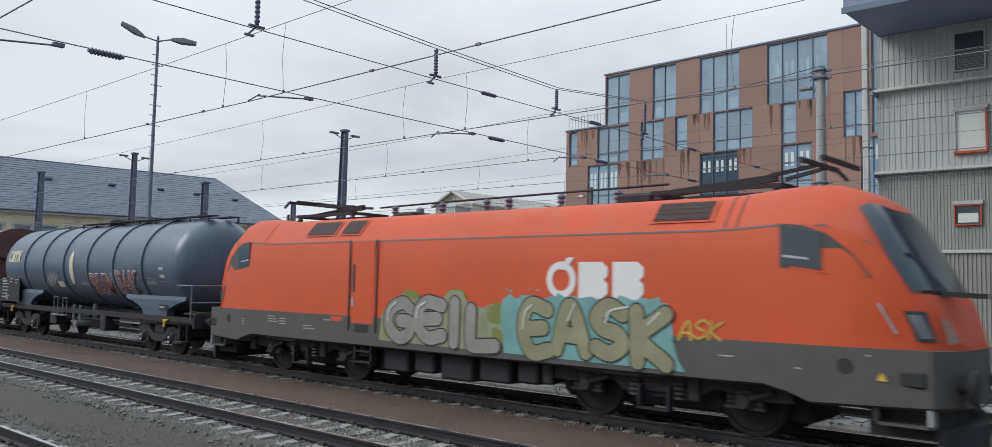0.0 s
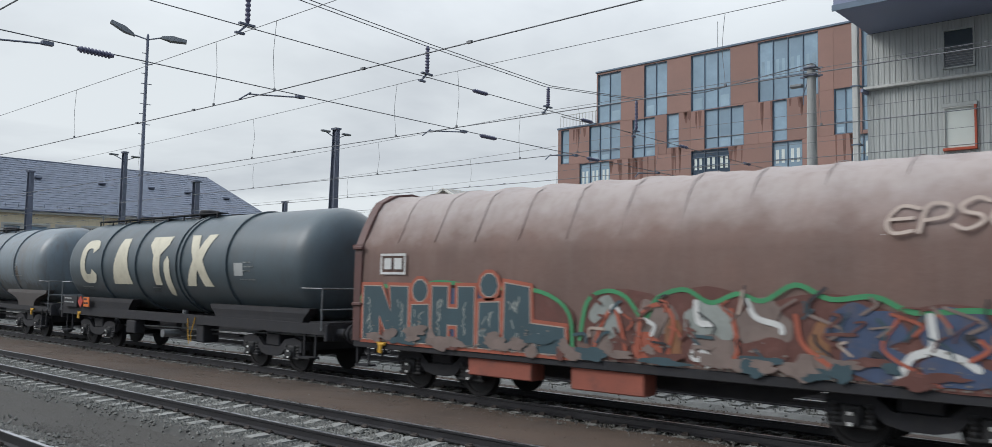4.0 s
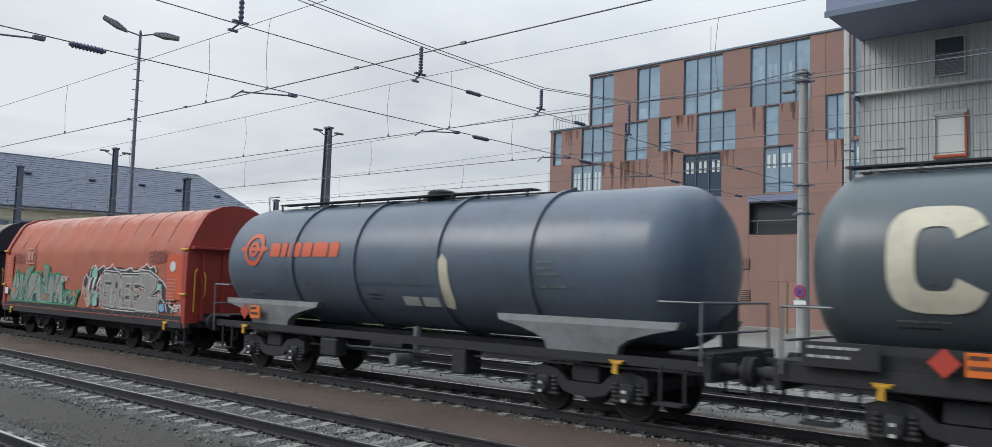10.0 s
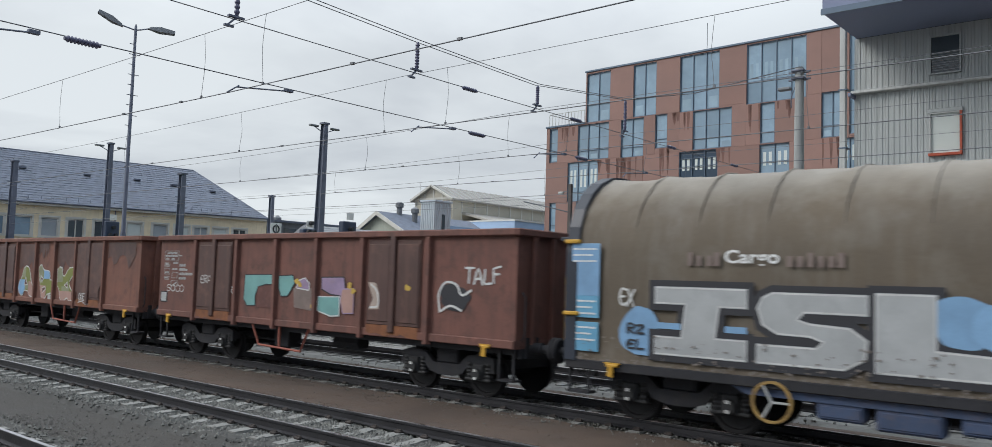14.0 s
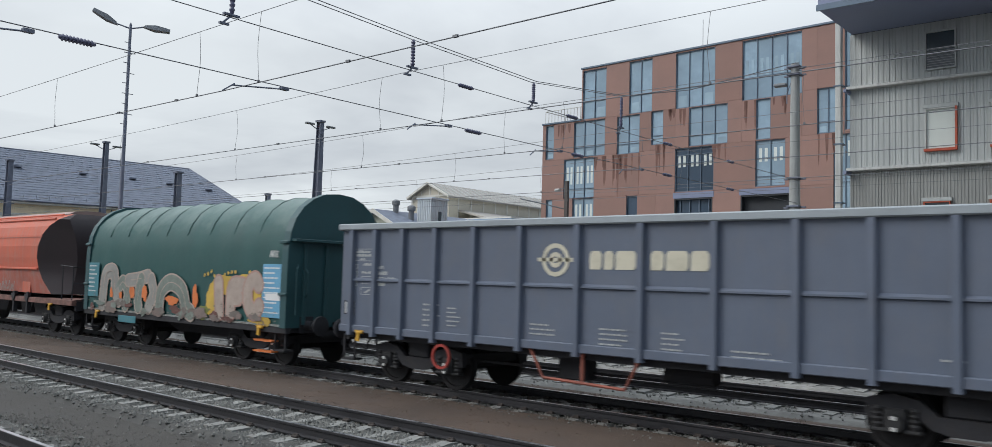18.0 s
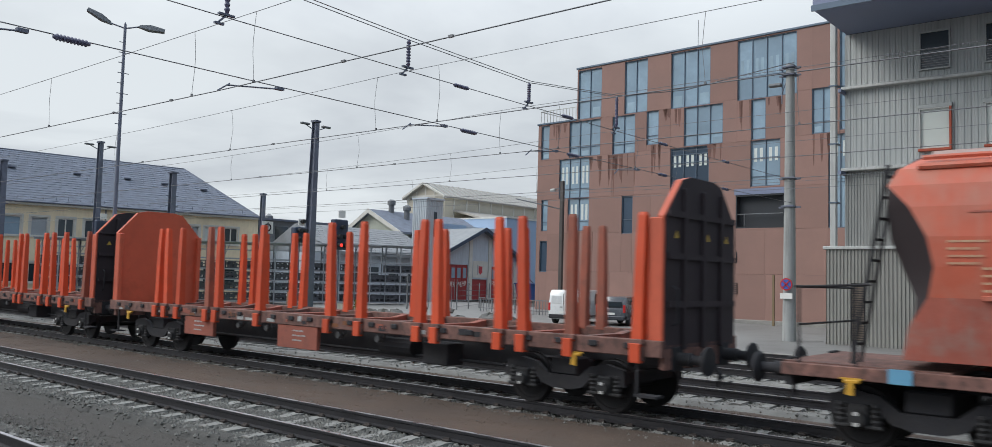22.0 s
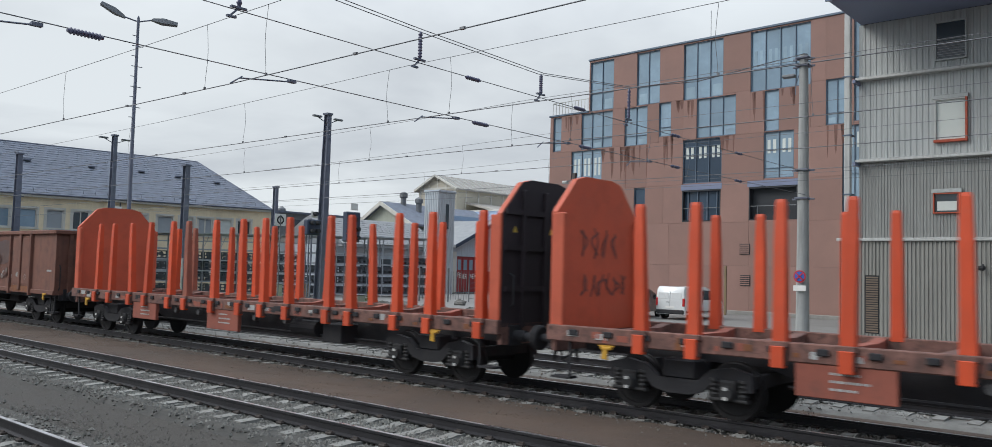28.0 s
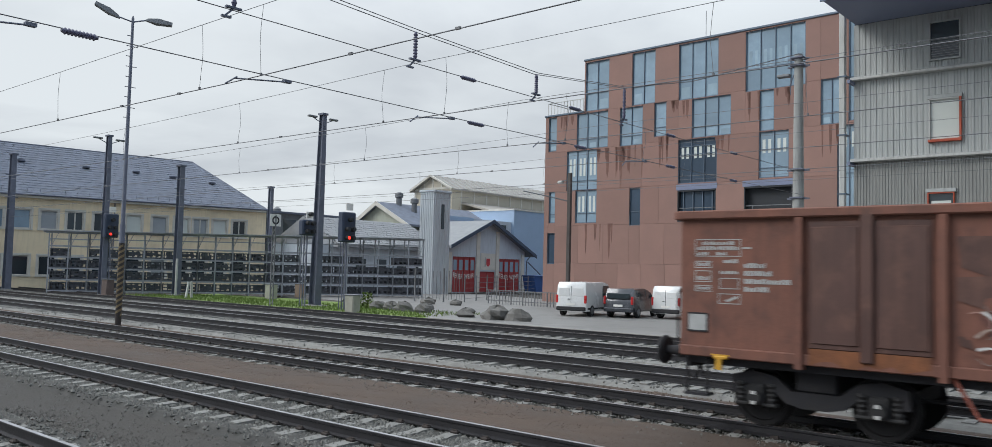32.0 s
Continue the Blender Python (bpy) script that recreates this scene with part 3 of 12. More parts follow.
def letters(text, width, height, fat=0.0, deep=0.004, shear=0.0):
    """Lettering as a Shape that lies in x z, from 0 to width and 0 to height, facing -y."""
    cu = bpy.data.curves.new("lettering", "FONT")
    cu.body, cu.offset, cu.extrude, cu.shear, cu.resolution_u = text, fat, 0.0, shear, 3
    ob = bpy.data.objects.new("lettering", cu)
    me = bpy.data.meshes.new_from_object(ob)
    xs, ys = [v.co.x for v in me.vertices], [v.co.y for v in me.vertices]
    x0, x1, y0, y1 = min(xs), max(xs), min(ys), max(ys)
    s = Shape()
    s.v = [((v.co.x - x0) / (x1 - x0) * width, 0.0, (v.co.y - y0) / (y1 - y0) * height) for v in me.vertices]
    s.f = [tuple(p.vertices) for p in me.polygons]
    bpy.data.objects.remove(ob)
    bpy.data.curves.remove(cu)
    bpy.data.meshes.remove(me)
    return s


def bars(rows, cell=0.0, w=1.0, h=0.05, gap=0.04, seed=0):
    """Unreadable small print: rows of short bars, from the top down."""
    r, s = random.Random(seed), Shape()
    h, gap = h * 0.68, gap + h * 0.32
    for i in range(rows):
        x, z = 0.0, -i * (h + gap)
        end = w * r.uniform(0.6, 1.0)
        while x < end - 0.02:
            k = min(r.uniform(0.06, 0.22) * w, end - x)
            s.box(x, x + k * 0.78, -0.003, 0, z - h, z)
            x += k
    return s

# ---- tracks and ground ----
TRACKS = [3.93, 8.79, 13.62, 18.28, 22.85, 27.4]
GAUGE = 0.7535
REACH = (-420.0, 420.0)

ground = solid("ground", Shape().box(-2600, 2600, -2600, 2600, -1.2, -0.3), M_dirt, "packed brown dirt of a railway yard", "ground", kind="structure")


def strip(y0, y1, z0, z1, x0=REACH[0], x1=REACH[1], step=2.0, rough=0.0, seed=0, cross=6):
    """A long bed with an uneven top."""
    r, s = random.Random(seed), Shape()
    nx = max(1, int((x1 - x0) / step))
    rings = []
    for i in range(nx + 1):
        x = x0 + (x1 - x0) * i / nx
        ring = [(x, y0 - 0.25, z0)]
        for j in range(cross + 1):
            ring.append((x, y0 + (y1 - y0) * j / cross, z1 + r.uniform(-rough, rough)))
        ring.append((x, y1 + 0.25, z0))
        rings.append(ring)
    return s.loft(rings, caps=False)


RAIL = [(-0.07, -0.165), (0.07, -0.165), (0.07, -0.15), (0.015, -0.13), (0.012, -0.045), (0.035, -0.035), (0.035, -0.004), (0.03, 0.0), (-0.03, 0.0),
        (-0.035, -0.004), (-0.035, -0.035), (-0.012, -0.045), (-0.015, -0.13), (-0.07, -0.15)]
sleeper_mesh = mesh_of(Shape().prism([(-1.25, -0.36), (1.25, -0.36), (1.25, -0.185), (0.95, -0.172), (0.5, -0.172), (0.35, -0.195), (-0.35, -0.195),
                                      (-0.5, -0.172), (-0.95, -0.172), (-1.25, -0.185)], -0.105, 0.105, "x"), M_sleeper)
clip_shape = Shape()
for side in (-1, 1):
    for k in (-1, 1):
        clip_shape.box(-0.07, 0.07, side * GAUGE + k * 0.06, side * GAUGE + k * 0.15, -0.175, -0.135, 0.012)
        clip_shape.bar((-0.05, side * GAUGE + k * 0.1, -0.13), (0.05, side * GAUGE + k * 0.1, -0.13), 0.03, n=6)
clip_mesh = mesh_of(clip_shape, M_clip)

track_things = []
for n, y in enumerate(TRACKS):
    tr = thing("track", ["worn near track with polished rails", "unused track with pale concrete sleepers beside brown dirt",
                         "main track with polished rails that carries the freight train", "track with polished rails behind the freight train",
                         "far track with dull rails", "rusty outermost track beside the paved yard"][n], "railway track", "yard tracks", "structure", (0, y, 0))
    track_things.append(tr)
    for k in (-1, 1):
        rail = part("rail", Shape().prism([(k * GAUGE + a, b) for a, b in RAIL], *REACH, "x"), M_rail, tr)
        part("running_surface", Shape().box(*REACH, k * GAUGE - 0.03, k * GAUGE + 0.03, 0.0, 0.003), M_shine if n < 5 else M_dull, rail, "bright worn rail top" if n < 5 else "")
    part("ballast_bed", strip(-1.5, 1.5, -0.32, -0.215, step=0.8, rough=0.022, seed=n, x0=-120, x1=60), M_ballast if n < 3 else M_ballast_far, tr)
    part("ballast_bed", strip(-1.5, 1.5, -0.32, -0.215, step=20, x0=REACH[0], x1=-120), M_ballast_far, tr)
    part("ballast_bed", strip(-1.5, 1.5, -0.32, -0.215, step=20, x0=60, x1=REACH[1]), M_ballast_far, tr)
    r = random.Random(n)
    lo, hi = (-52, 6) if n < 4 else (-60, 0)
    x = lo
    while x < hi:
        sl = part("sleeper", sleeper_mesh, None, tr, at=pose(x, r.uniform(-0.02, 0.02), r.uniform(-0.012, 0.004), 0, 0, r.uniform(-0.8, 0.8)))
        if n < 3:
            part("rail_clip", clip_mesh, None, sl)
        x += 0.6
    rest = Shape()
    for x0, x1 in ((-150, lo), (hi, 100)):
        x = x0
        while x < x1 - 0.3:
            rest.box(x - 0.12, x + 0.12, -1.25, 1.25, -0.36, -0.18)
            x += 0.6
    tagged(part("sleepers", rest, M_sleeper, tr), kind="stuff")

# loose ballast stones
rng = np.random.default_rng(3)
ico = [(0, 0, 1), (0.9, 0, 0.1), (0.2, 0.85, 0), (-0.8, 0.35, 0.15), (-0.5, -0.75, -0.1), (0.45, -0.8, 0.05), (0, 0, -0.8)]
icf = [(0, 1, 2), (0, 2, 3), (0, 3, 4), (0, 4, 5), (0, 5, 1), (6, 2, 1), (6, 3, 2), (6, 4, 3), (6, 5, 4), (6, 1, 5)]


def stones(name, count, xs, ys, z, size, label, density=None, mat=None):
    base, tri = np.array(ico), np.array(icf)
    c = np.stack([rng.uniform(*xs, count), rng.uniform(*ys, count), np.full(count, z)], 1)
    if density:
        c = c[rng.uniform(0, 1, count) < density(c[:, 1])]
    count = len(c)
    a = rng.uniform(0, 6.28, count)
    s = rng.uniform(*size, (count, 1, 1)) * rng.uniform(0.6, 1.3, (count, 1, 3))
    p = base[None] * s
    ca, sa = np.cos(a)[:, None], np.sin(a)[:, None]
    p = np.stack([p[..., 0] * ca - p[..., 1] * sa, p[..., 0] * sa + p[..., 1] * ca, p[..., 2]], -1) + c[:, None]
    f = (tri[None] + (np.arange(count) * len(base))[:, None, None]).reshape(-1, 3)
    me = bpy.data.meshes.new("stones")
    me.from_pydata(p.reshape(-1, 3).tolist(), [], f.tolist())
    me.materials.append(mat or M_stone)
    return tagged(new(name, me), label, "ballast", kind="stuff")


for n, (x0, x1, cnt) in enumerate(((-18, 3, 14000), (-34, 3, 40000), (-48, 3, 30000), (-52, -4, 12000), (-52, -8, 6000))):
    y = TRACKS[n]
    stones("ballast_stones", cnt, (x0, x1), (y - 1.9, y + 1.9), -0.21, (0.022, 0.045), "loose grey ballast stones round the sleepers",
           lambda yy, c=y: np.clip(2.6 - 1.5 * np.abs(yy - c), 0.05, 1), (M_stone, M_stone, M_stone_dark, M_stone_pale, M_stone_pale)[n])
stones("scattered_gravel", 5200, (-44, 3), (11.2, 12.85), -0.176, (0.01, 0.03), "loose gravel along the edge of the main track",
       lambda yy: np.clip((yy - 11.9) * 1.2, 0.06, 1))
stones("scattered_gravel", 5200, (-40, 3), (4.5, 16.5), -0.297, (0.008, 0.024), "scattered gravel on packed dirt between the tracks")
stones("fine_gravel", 22000, (-16, 0), (4.9, 7.9), -0.298, (0.008, 0.024), "fine grey gravel trodden into the dirt by the near track",
       lambda yy: np.clip(1.2 - 0.75 * (yy - 5.0), 0.06, 1), M_stone_dark)
stones("fine_gravel", 11000, (-34, 1), (10.05, 12.6), -0.177, (0.004, 0.013), "fine rust-brown gravel on the dirt between the tracks", mat=M_pebble)
stones("fine_gravel", 5000, (-40, -6), (15.3, 16.7), -0.286, (0.008, 0.025), "fine brown gravel on the dirt behind the train", mat=M_pebble)

# low oil-dark and rusty ground strips between the tracks
for y0, y1, z, mat, lab in ((10.08, 12.5, -0.178, M_redirt, "rust-brown dirt between two tracks"), (15.35, 16.6, -0.288, M_redirt, "brown dirt beside the main track"), (20.0, 21.2, -0.287, M_ballast_far, "grey gravel between the far tracks")):
    solid("dirt_strip", strip(y0, y1, -0.33, z, -90, 30, 0.7, 0.012, 9, 8), mat, lab, "ground", kind="structure")

# the platform that the camera stands on, and its paved edge
platform = thing("platform", "plain concrete station platform beside the near track", "platform", kind="structure")
part("platform_slab", Shape().box(-90, 40, -7.0, 1.75, -0.3, 0.53), M_kerb, platform)
for i in range(65):
    part("edge_slab", Shape().box(-90 + i * 2.0, -88.02 + i * 2.0, 1.45, 2.05, 0.44, 0.55, 0.015), M_kerb, platform)

# grass strip, paved yard with kerb
solid("grass_verge", strip(30.4, 39, -0.33, -0.2, -64, -30.5, 1.0, 0.03, 4), M_grass, "mown green grass verge beside the tracks", "grass", kind="structure")
blades, gr = Shape(), random.Random(5)
for i in range(5200):
    x, y = gr.uniform(-63, -31), gr.uniform(30.3, 36)
    h, d, a = gr.uniform(0.06, 0.2), gr.uniform(0.02, 0.05), gr.uniform(0, 3.14)
    c, s_ = math.cos(a) * d, math.sin(a) * d
    blades.add([(x - c, y - s_, -0.2), (x + c, y + s_, -0.2), (x + gr.uniform(-0.05, 0.05), y + gr.uniform(-0.05, 0.05), -0.2 + h)], [(0, 1, 2)])
tagged(part("grass_blades", blades, M_grass), "tufts of green grass on the verge", "grass", kind="stuff")
solid("paved_yard", Shape().prism([(-30.5, 30.6), (10, 29.8), (10, 57), (-36, 57), (-58, 66), (-70, 90), (-58, 90), (-40, 66), (-36, 60), (-60, 60), (-62, 48), (-44, 40)][:5] + [(-64, 58), (-60, 42), (-40, 38)], -0.6, -0.16, "z"),
      M_asphalt, "grey wet paving of the yard by the tracks", "pavement", kind="structure")
kerb = thing("kerb", "pale concrete kerb stones at the yard's edge", "kerb", kind="structure")
for i in range(44):
    x = -30.4 + i * 0.92
    part("kerb_stone", Shape().box(x, x + 0.9, 30.25, 30.5, -0.35, -0.12, 0.02), M_kerb, kerb, at=(0, -0.018 * i * 0.92, 0))
plinth = solid("back_kerb", Shape().box(-32, -12, 52.4, 52.7, -0.3, 0.1, 0.03), M_kerb, "low dark kerb before the terracotta building", "kerb", kind="structure")


def boulder(x, y, r, seed, sx=1.0):
    rr, s = random.Random(seed), Shape()
    n, m = 9, 6
    pts, faces = [], []
    for j in range(m + 1):
        ph = math.pi * j / m
        for i in range(n):
            th = 2 * math.pi * i / n
            k = r * rr.uniform(0.66, 1.14)
            pts.append((k * sx * math.sin(ph) * math.cos(th), k * math.sin(ph) * math.sin(th), k * 0.72 * math.cos(ph)))
    for j in range(m):
        for i in range(n):
            k = (i + 1) % n
            faces.append((j * n + i, j * n + k, (j + 1) * n + k, (j + 1) * n + i))
    s.add(pts, faces)
    return solid("boulder", s, M_boulder, "rough dark grey boulder at the edge of the yard", "boulder", "boulders along the yard", at=(x, y, -0.15 + r * 0.25))


for i, (x, y, r, sx) in enumerate(((-39.3, 34.9, 0.45, 1.5), (-37.8, 34.6, 0.5, 1.3), (-36.3, 34.3, 0.55, 1.4), (-35.6, 35.3, 0.5, 1.3), (-34.4, 34.0, 0.45, 1.2), (-30.1, 32.9, 0.5, 1.2),
                                   (-27.9, 32.8, 0.75, 1.15), (-26.6, 32.9, 0.65, 1.4), (-42.5, 42.5, 0.5, 1.3), (-40.3, 43.0, 0.42, 1.2))):
    boulder(x, y, r, i, sx)

bush, gr2 = Shape(), random.Random(11)
for i in range(420):
    a, h = gr2.uniform(0, 6.28), gr2.uniform(0.05, 0.95)
    rr = 0.55 * math.sqrt(gr2.random()) * (1.1 - 0.6 * h)
    c = Vector((rr * math.cos(a), rr * math.sin(a), h))
    u = Vector((gr2.uniform(-1, 1), gr2.uniform(-1, 1), gr2.uniform(-0.4, 0.8))).normalized() * 0.09
    w = u.cross(Vector((0.3, 0.5, 0.8))).normalized() * 0.05
    bush.add([c - u, c + w, c + u, c - w], [(0, 1, 2, 3)])
solid("shrub", bush, M_grass, "small leafy green shrub by the boulders", "shrub", at=(-40.2, 34.8, -0.2))


# ---- facades ----
def cells(x0, x1, z0, z1, holes):
    """Rectangles that fill a wall round its openings, in upright strips."""
    xs = sorted({x0, x1, *[min(max(v, x0), x1) for h in holes for v in h[:2]]})
    out = []
    for a, b in zip(xs, xs[1:]):
        if b - a < 0.01:
            continue
        cut = sorted((h[2], h[3]) for h in holes if h[0] < (a + b) / 2 < h[1])
        z = z0
        for lo, hi in cut:
            if lo > z + 0.01:
                out.append((a, b, z, lo))
            z = max(z, hi)
        if z1 > z + 0.01:
            out.append((a, b, z, z1))
    return out


def window(parent, x0, x1, z0, z1, cols, rows, glass, y=0.0, deep=0.16, bar=0.05, frame_mat=None, name="window"):
    """A framed window set back in its wall: rows is a list of heights at which transoms lie."""
    fm = frame_mat or M_frame
    fr = Shape()
    fr.box(x0, x0 + bar, y + deep - 0.1, y + deep + 0.06, z0, z1).box(x1 - bar, x1, y + deep - 0.1, y + deep + 0.06, z0, z1)
    fr.box(x0 + bar, x1 - bar, y + deep - 0.1, y + deep + 0.06, z0, z0 + bar).box(x0 + bar, x1 - bar, y + deep - 0.1, y + deep + 0.06, z1 - bar, z1)
    win = part(name, fr, fm, parent)
    xs = [x0 + (x1 - x0) * i / cols for i in range(cols + 1)]
    zs = [z0, *rows, z1]
    for a in xs[1:-1]:
        part("mullion", Shape().box(a - bar / 2, a + bar / 2, y + deep - 0.08, y + deep + 0.05, z0 + bar, z1 - bar), fm, win)
    for c in rows:
        part("transom", Shape().box(x0 + bar, x1 - bar, y + deep - 0.06, y + deep + 0.045, c - bar / 2, c + bar / 2), fm, win)
    for a, b in zip(xs, xs[1:]):
        for c, d in zip(zs, zs[1:]):
            part("pane", Shape().box(a + 0.02, b - 0.02, y + deep + 0.0, y + deep + 0.02, c + 0.02, d - 0.02), glass, win)
    return win


# terracotta-clad office block
block = thing("office_building", "terracotta-clad office building with irregular strips of blue windows", "building", at=pose(-39.476, 56.968, 0, 0, 0, -2.709))
F = [9.12, 12.45, 15.52, 19.75]
WINS = [  # a0, a1, z0, z1, columns, transoms, dark
    (0.1, 2.45, 15.6, 19.65, 2, (17.05,), 0), (-0.75, 2.4, 12.5, 15.45, 3, (13.3,), 0), (-1.74, 1.39, 9.12, 12.4, 3, (9.9,), 0), (-0.78, 1.39, 6.4, 9.08, 2, (7.2,), 0),
    (-3.77, -2.89, 12.55, 15.45, 1, (13.3,), 0), (4.67, 6.79, 15.55, 19.7, 2, (17.0,), 0), (3.57, 5.7, 12.41, 15.45, 2, (13.2,), 0), (6.75, 7.82, 12.89, 15.5, 1, (13.6,), 0),
    (8.87, 12.15, 15.45, 19.7, 3, (17.0,), 0), (10.01, 13.17, 12.5, 15.4, 3, (13.3,), 0), (8.89, 12.09, 9.15, 12.42, 3, (11.3, 11.9), 1), (14.28, 18.63, 15.4, 19.7, 4, (17.0,), 0),
    (15.34, 16.41, 12.5, 15.35, 1, (13.3,), 0), (15.31, 17.48, 9.2, 12.42, 2, (9.9, 11.2), 0), (19.66, 21.1, 12.5, 15.55, 2, (13.3,), 0), (20.76, 22.25, 6.2, 12.35, 2, (9.2, 9.9), 0),
    (4.57, 5.58, 6.1, 9.05, 1, (7.2,), 1), (-3.6, -2.92, 6.45, 9.1, 1, (7.2,), 0), (-3.7, -2.9, 3.0, 5.6, 1, (), 1), (21.5, 22.85, 12.6, 19.5, 1, (15.5,), 0)]
SLOTS = {2: (10.3, 11.75), 3: (7.3, 8.6), 10: (11.0, 11.85), 13: (10.95, 11.9), 15: (10.9, 11.9), 11: (17.1, 18.3)}  # windows given pale strips, daylight through the room put into their colour
OPEN = [(8.88, 12.04, 6.3, 8.65), (14.23, 17.76, 6.3, 8.65)]
holes = [w[:4] for w in WINS] + OPEN
joints = [-0.3, 3.1, 6.2, 9.1, 12.46, 15.53, 19.8]
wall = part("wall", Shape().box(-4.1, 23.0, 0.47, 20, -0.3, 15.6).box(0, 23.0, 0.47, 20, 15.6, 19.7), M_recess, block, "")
for zlo, zhi in zip(joints, joints[1:]):
    x0 = -4.1 if zlo < 15.5 else 0.0
    for a, b, c, d in cells(x0, 22.9, zlo, zhi, [h for h in holes if h[3] > zlo and h[2] < zhi]):
        k = max(1, round((b - a) / 2.2))
        for i in range(k):
            p, q = a + (b - a) * i / k, a + (b - a) * (i + 1) / k
            part("terracotta_panel", Shape().box(p + 0.006, q - 0.006, 0, 0.42, c + 0.006, d - 0.006), M_brick, wall)
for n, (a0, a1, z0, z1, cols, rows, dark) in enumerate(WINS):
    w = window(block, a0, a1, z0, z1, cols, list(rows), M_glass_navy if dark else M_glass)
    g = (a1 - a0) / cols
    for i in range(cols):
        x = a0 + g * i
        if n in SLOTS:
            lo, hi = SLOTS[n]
            # pale strips before the opaque pane stand in for daylight through the room
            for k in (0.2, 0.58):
                part("far_pane", Shape().box(x + g * k, x + g * (k + 0.2), 0.15, 0.157, lo, hi), M_blind if n != 11 else M_glass_daylit, w, "pale strip painted for daylight through the room")
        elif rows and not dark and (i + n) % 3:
            # lighter panel on the pane, a reflection put into its colour
            part("inner_sash", Shape().box(x + g * 0.2, x + g * 0.82, 0.15, 0.157, z0 + 0.12, z0 + 0.62 * (rows[0] - z0)), M_glass_daylit, w, "pale panel painted for a reflection in the glass")
for a0, a1, z0, z1 in OPEN:
    # near-black lining: the shade inside the loggia is put into its colour
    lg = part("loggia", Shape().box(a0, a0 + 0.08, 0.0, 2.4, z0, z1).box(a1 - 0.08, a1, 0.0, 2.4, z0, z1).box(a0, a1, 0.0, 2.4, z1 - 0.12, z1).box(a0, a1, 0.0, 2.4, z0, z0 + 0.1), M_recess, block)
    part("lintel", Shape().box(a0 - 0.1, a1 + 0.1, -0.03, 0.1, z1, z1 + 0.42), M_soffit, lg)
    deep_ = 0.3 if a0 < 10 else 0.75
    part("pane", Shape().box(a0 + 0.1, a1 - 0.1, deep_, deep_ + 0.05, z0 + 0.1, z1 - 0.1), M_glass_navy, lg)
    for i in range(4):
        x = a0 + (a1 - a0) * (i + 0.5) / 4
        part("mullion", Shape().box(x - 0.04, x + 0.04, deep_ - 0.1, deep_, z0 + 0.1, z1 - 0.1), M_frame, lg)
    part("railing", Shape().bar((a0, 0.1, z0 + 1.0), (a1, 0.1, z0 + 1.0), 0.05).bar((a0 + 0.6, 0.1, z0), (a0 + 0.6, 0.1, z0 + 1), 0.04), M_steel, lg)
part("coping", Shape().box(-0.1, 23, -0.08, 0.5, 19.8, 19.95, 0.02).box(-0.1, 0.05, 0.5, 20, 19.8, 19.95), M_frame, block, "dark metal coping")
part("coping", Shape().box(-4.2, -0.0, -0.08, 0.5, 15.53, 15.68, 0.02).box(-4.2, -4.05, 0.5, 20, 15.53, 15.68), M_frame, block)
rl = Shape()
for i in range(12):
    rl.bar((-4.0 + i * 0.34, 0.2, 15.6), (-4.0 + i * 0.34, 0.2, 16.75), 0.035)
rl.bar((-4.0, 0.2, 16.75), (-0.1, 0.2, 16.75), 0.05).bar((-4.0, 0.2, 16.75), (-4.0, 8, 16.75), 0.05)
part("roof_railing", rl, M_ledge, block, "pale roof terrace railing")
part("roof_mast", Shape().bar((10.0, 2, 19.8), (10.0, 2, 22.6), 0.04, n=6), M_steel, block)
part("roof_hatch", Shape().box(16.5, 18.2, 1.0, 2.5, 19.8, 20.25, 0.05), M_frame, block)
part("side_cladding", Shape().box(-4.14, -4.1, 0.05, 20, -0.3, 15.5).box(-0.04, 0.0, 0.05, 20, 15.7, 19.75), M_brick, block)
for a, c in ((13.6, 3.9), (13.65, 1.7)):
    vent = part("wall_vent", Shape().box(a, a + 0.75, -0.05, 0.02, c, c + 0.75), M_recess, block)
    for i in range(5):
        part("slat", Shape().box(a + 0.03, a + 0.72, -0.08, -0.04, c + 0.06 + i * 0.14, c + 0.14 + i * 0.14), M_brick, vent)
sr = random.Random(8)


def runs(a0, a1, z, depth, count):
    """Dark run-down stains below a sill."""
    for i in range(count):
        x, w, h = sr.uniform(a0, a1), sr.uniform(0.05, 0.2), depth * sr.uniform(0.45, 1.35)
        pts = [(x - w, z), (x + w, z), (x + w * 0.75, z - h * 0.5), (x + w * 0.4, z - h * 0.9), (x, z - h), (x - w * 0.5, z - h * 0.8), (x - w * 0.7, z - h * 0.35)]
        part("stain", Shape().prism(pts, -0.004, -0.001), M_stain, wall, "dark run-down stain")


for a0, a1, z, h, k in ((3.5, 5.7, 12.38, 2.6, 9), (6.6, 8.0, 12.85, 1.9, 5), (2.3, 3.4, 12.4, 2.3, 5), (-2.9, -0.9, 15.4, 1.3, 6), (14.3, 15.3, 15.35, 1.9, 4), (16.5, 18.4, 15.35, 1.0, 5),
                        (12.1, 13.2, 12.45, 1.0, 4), (19.6, 20.8, 12.45, 2.2, 4), (8.9, 9.9, 15.4, 1.6, 3), (1.4, 2.6, 12.4, 1.0, 4), (-0.4, 3.0, 6.3, 2.2, 5), (7.9, 8.8, 15.5, 0.8, 3)):
    runs(a0, a1, z, h, k)


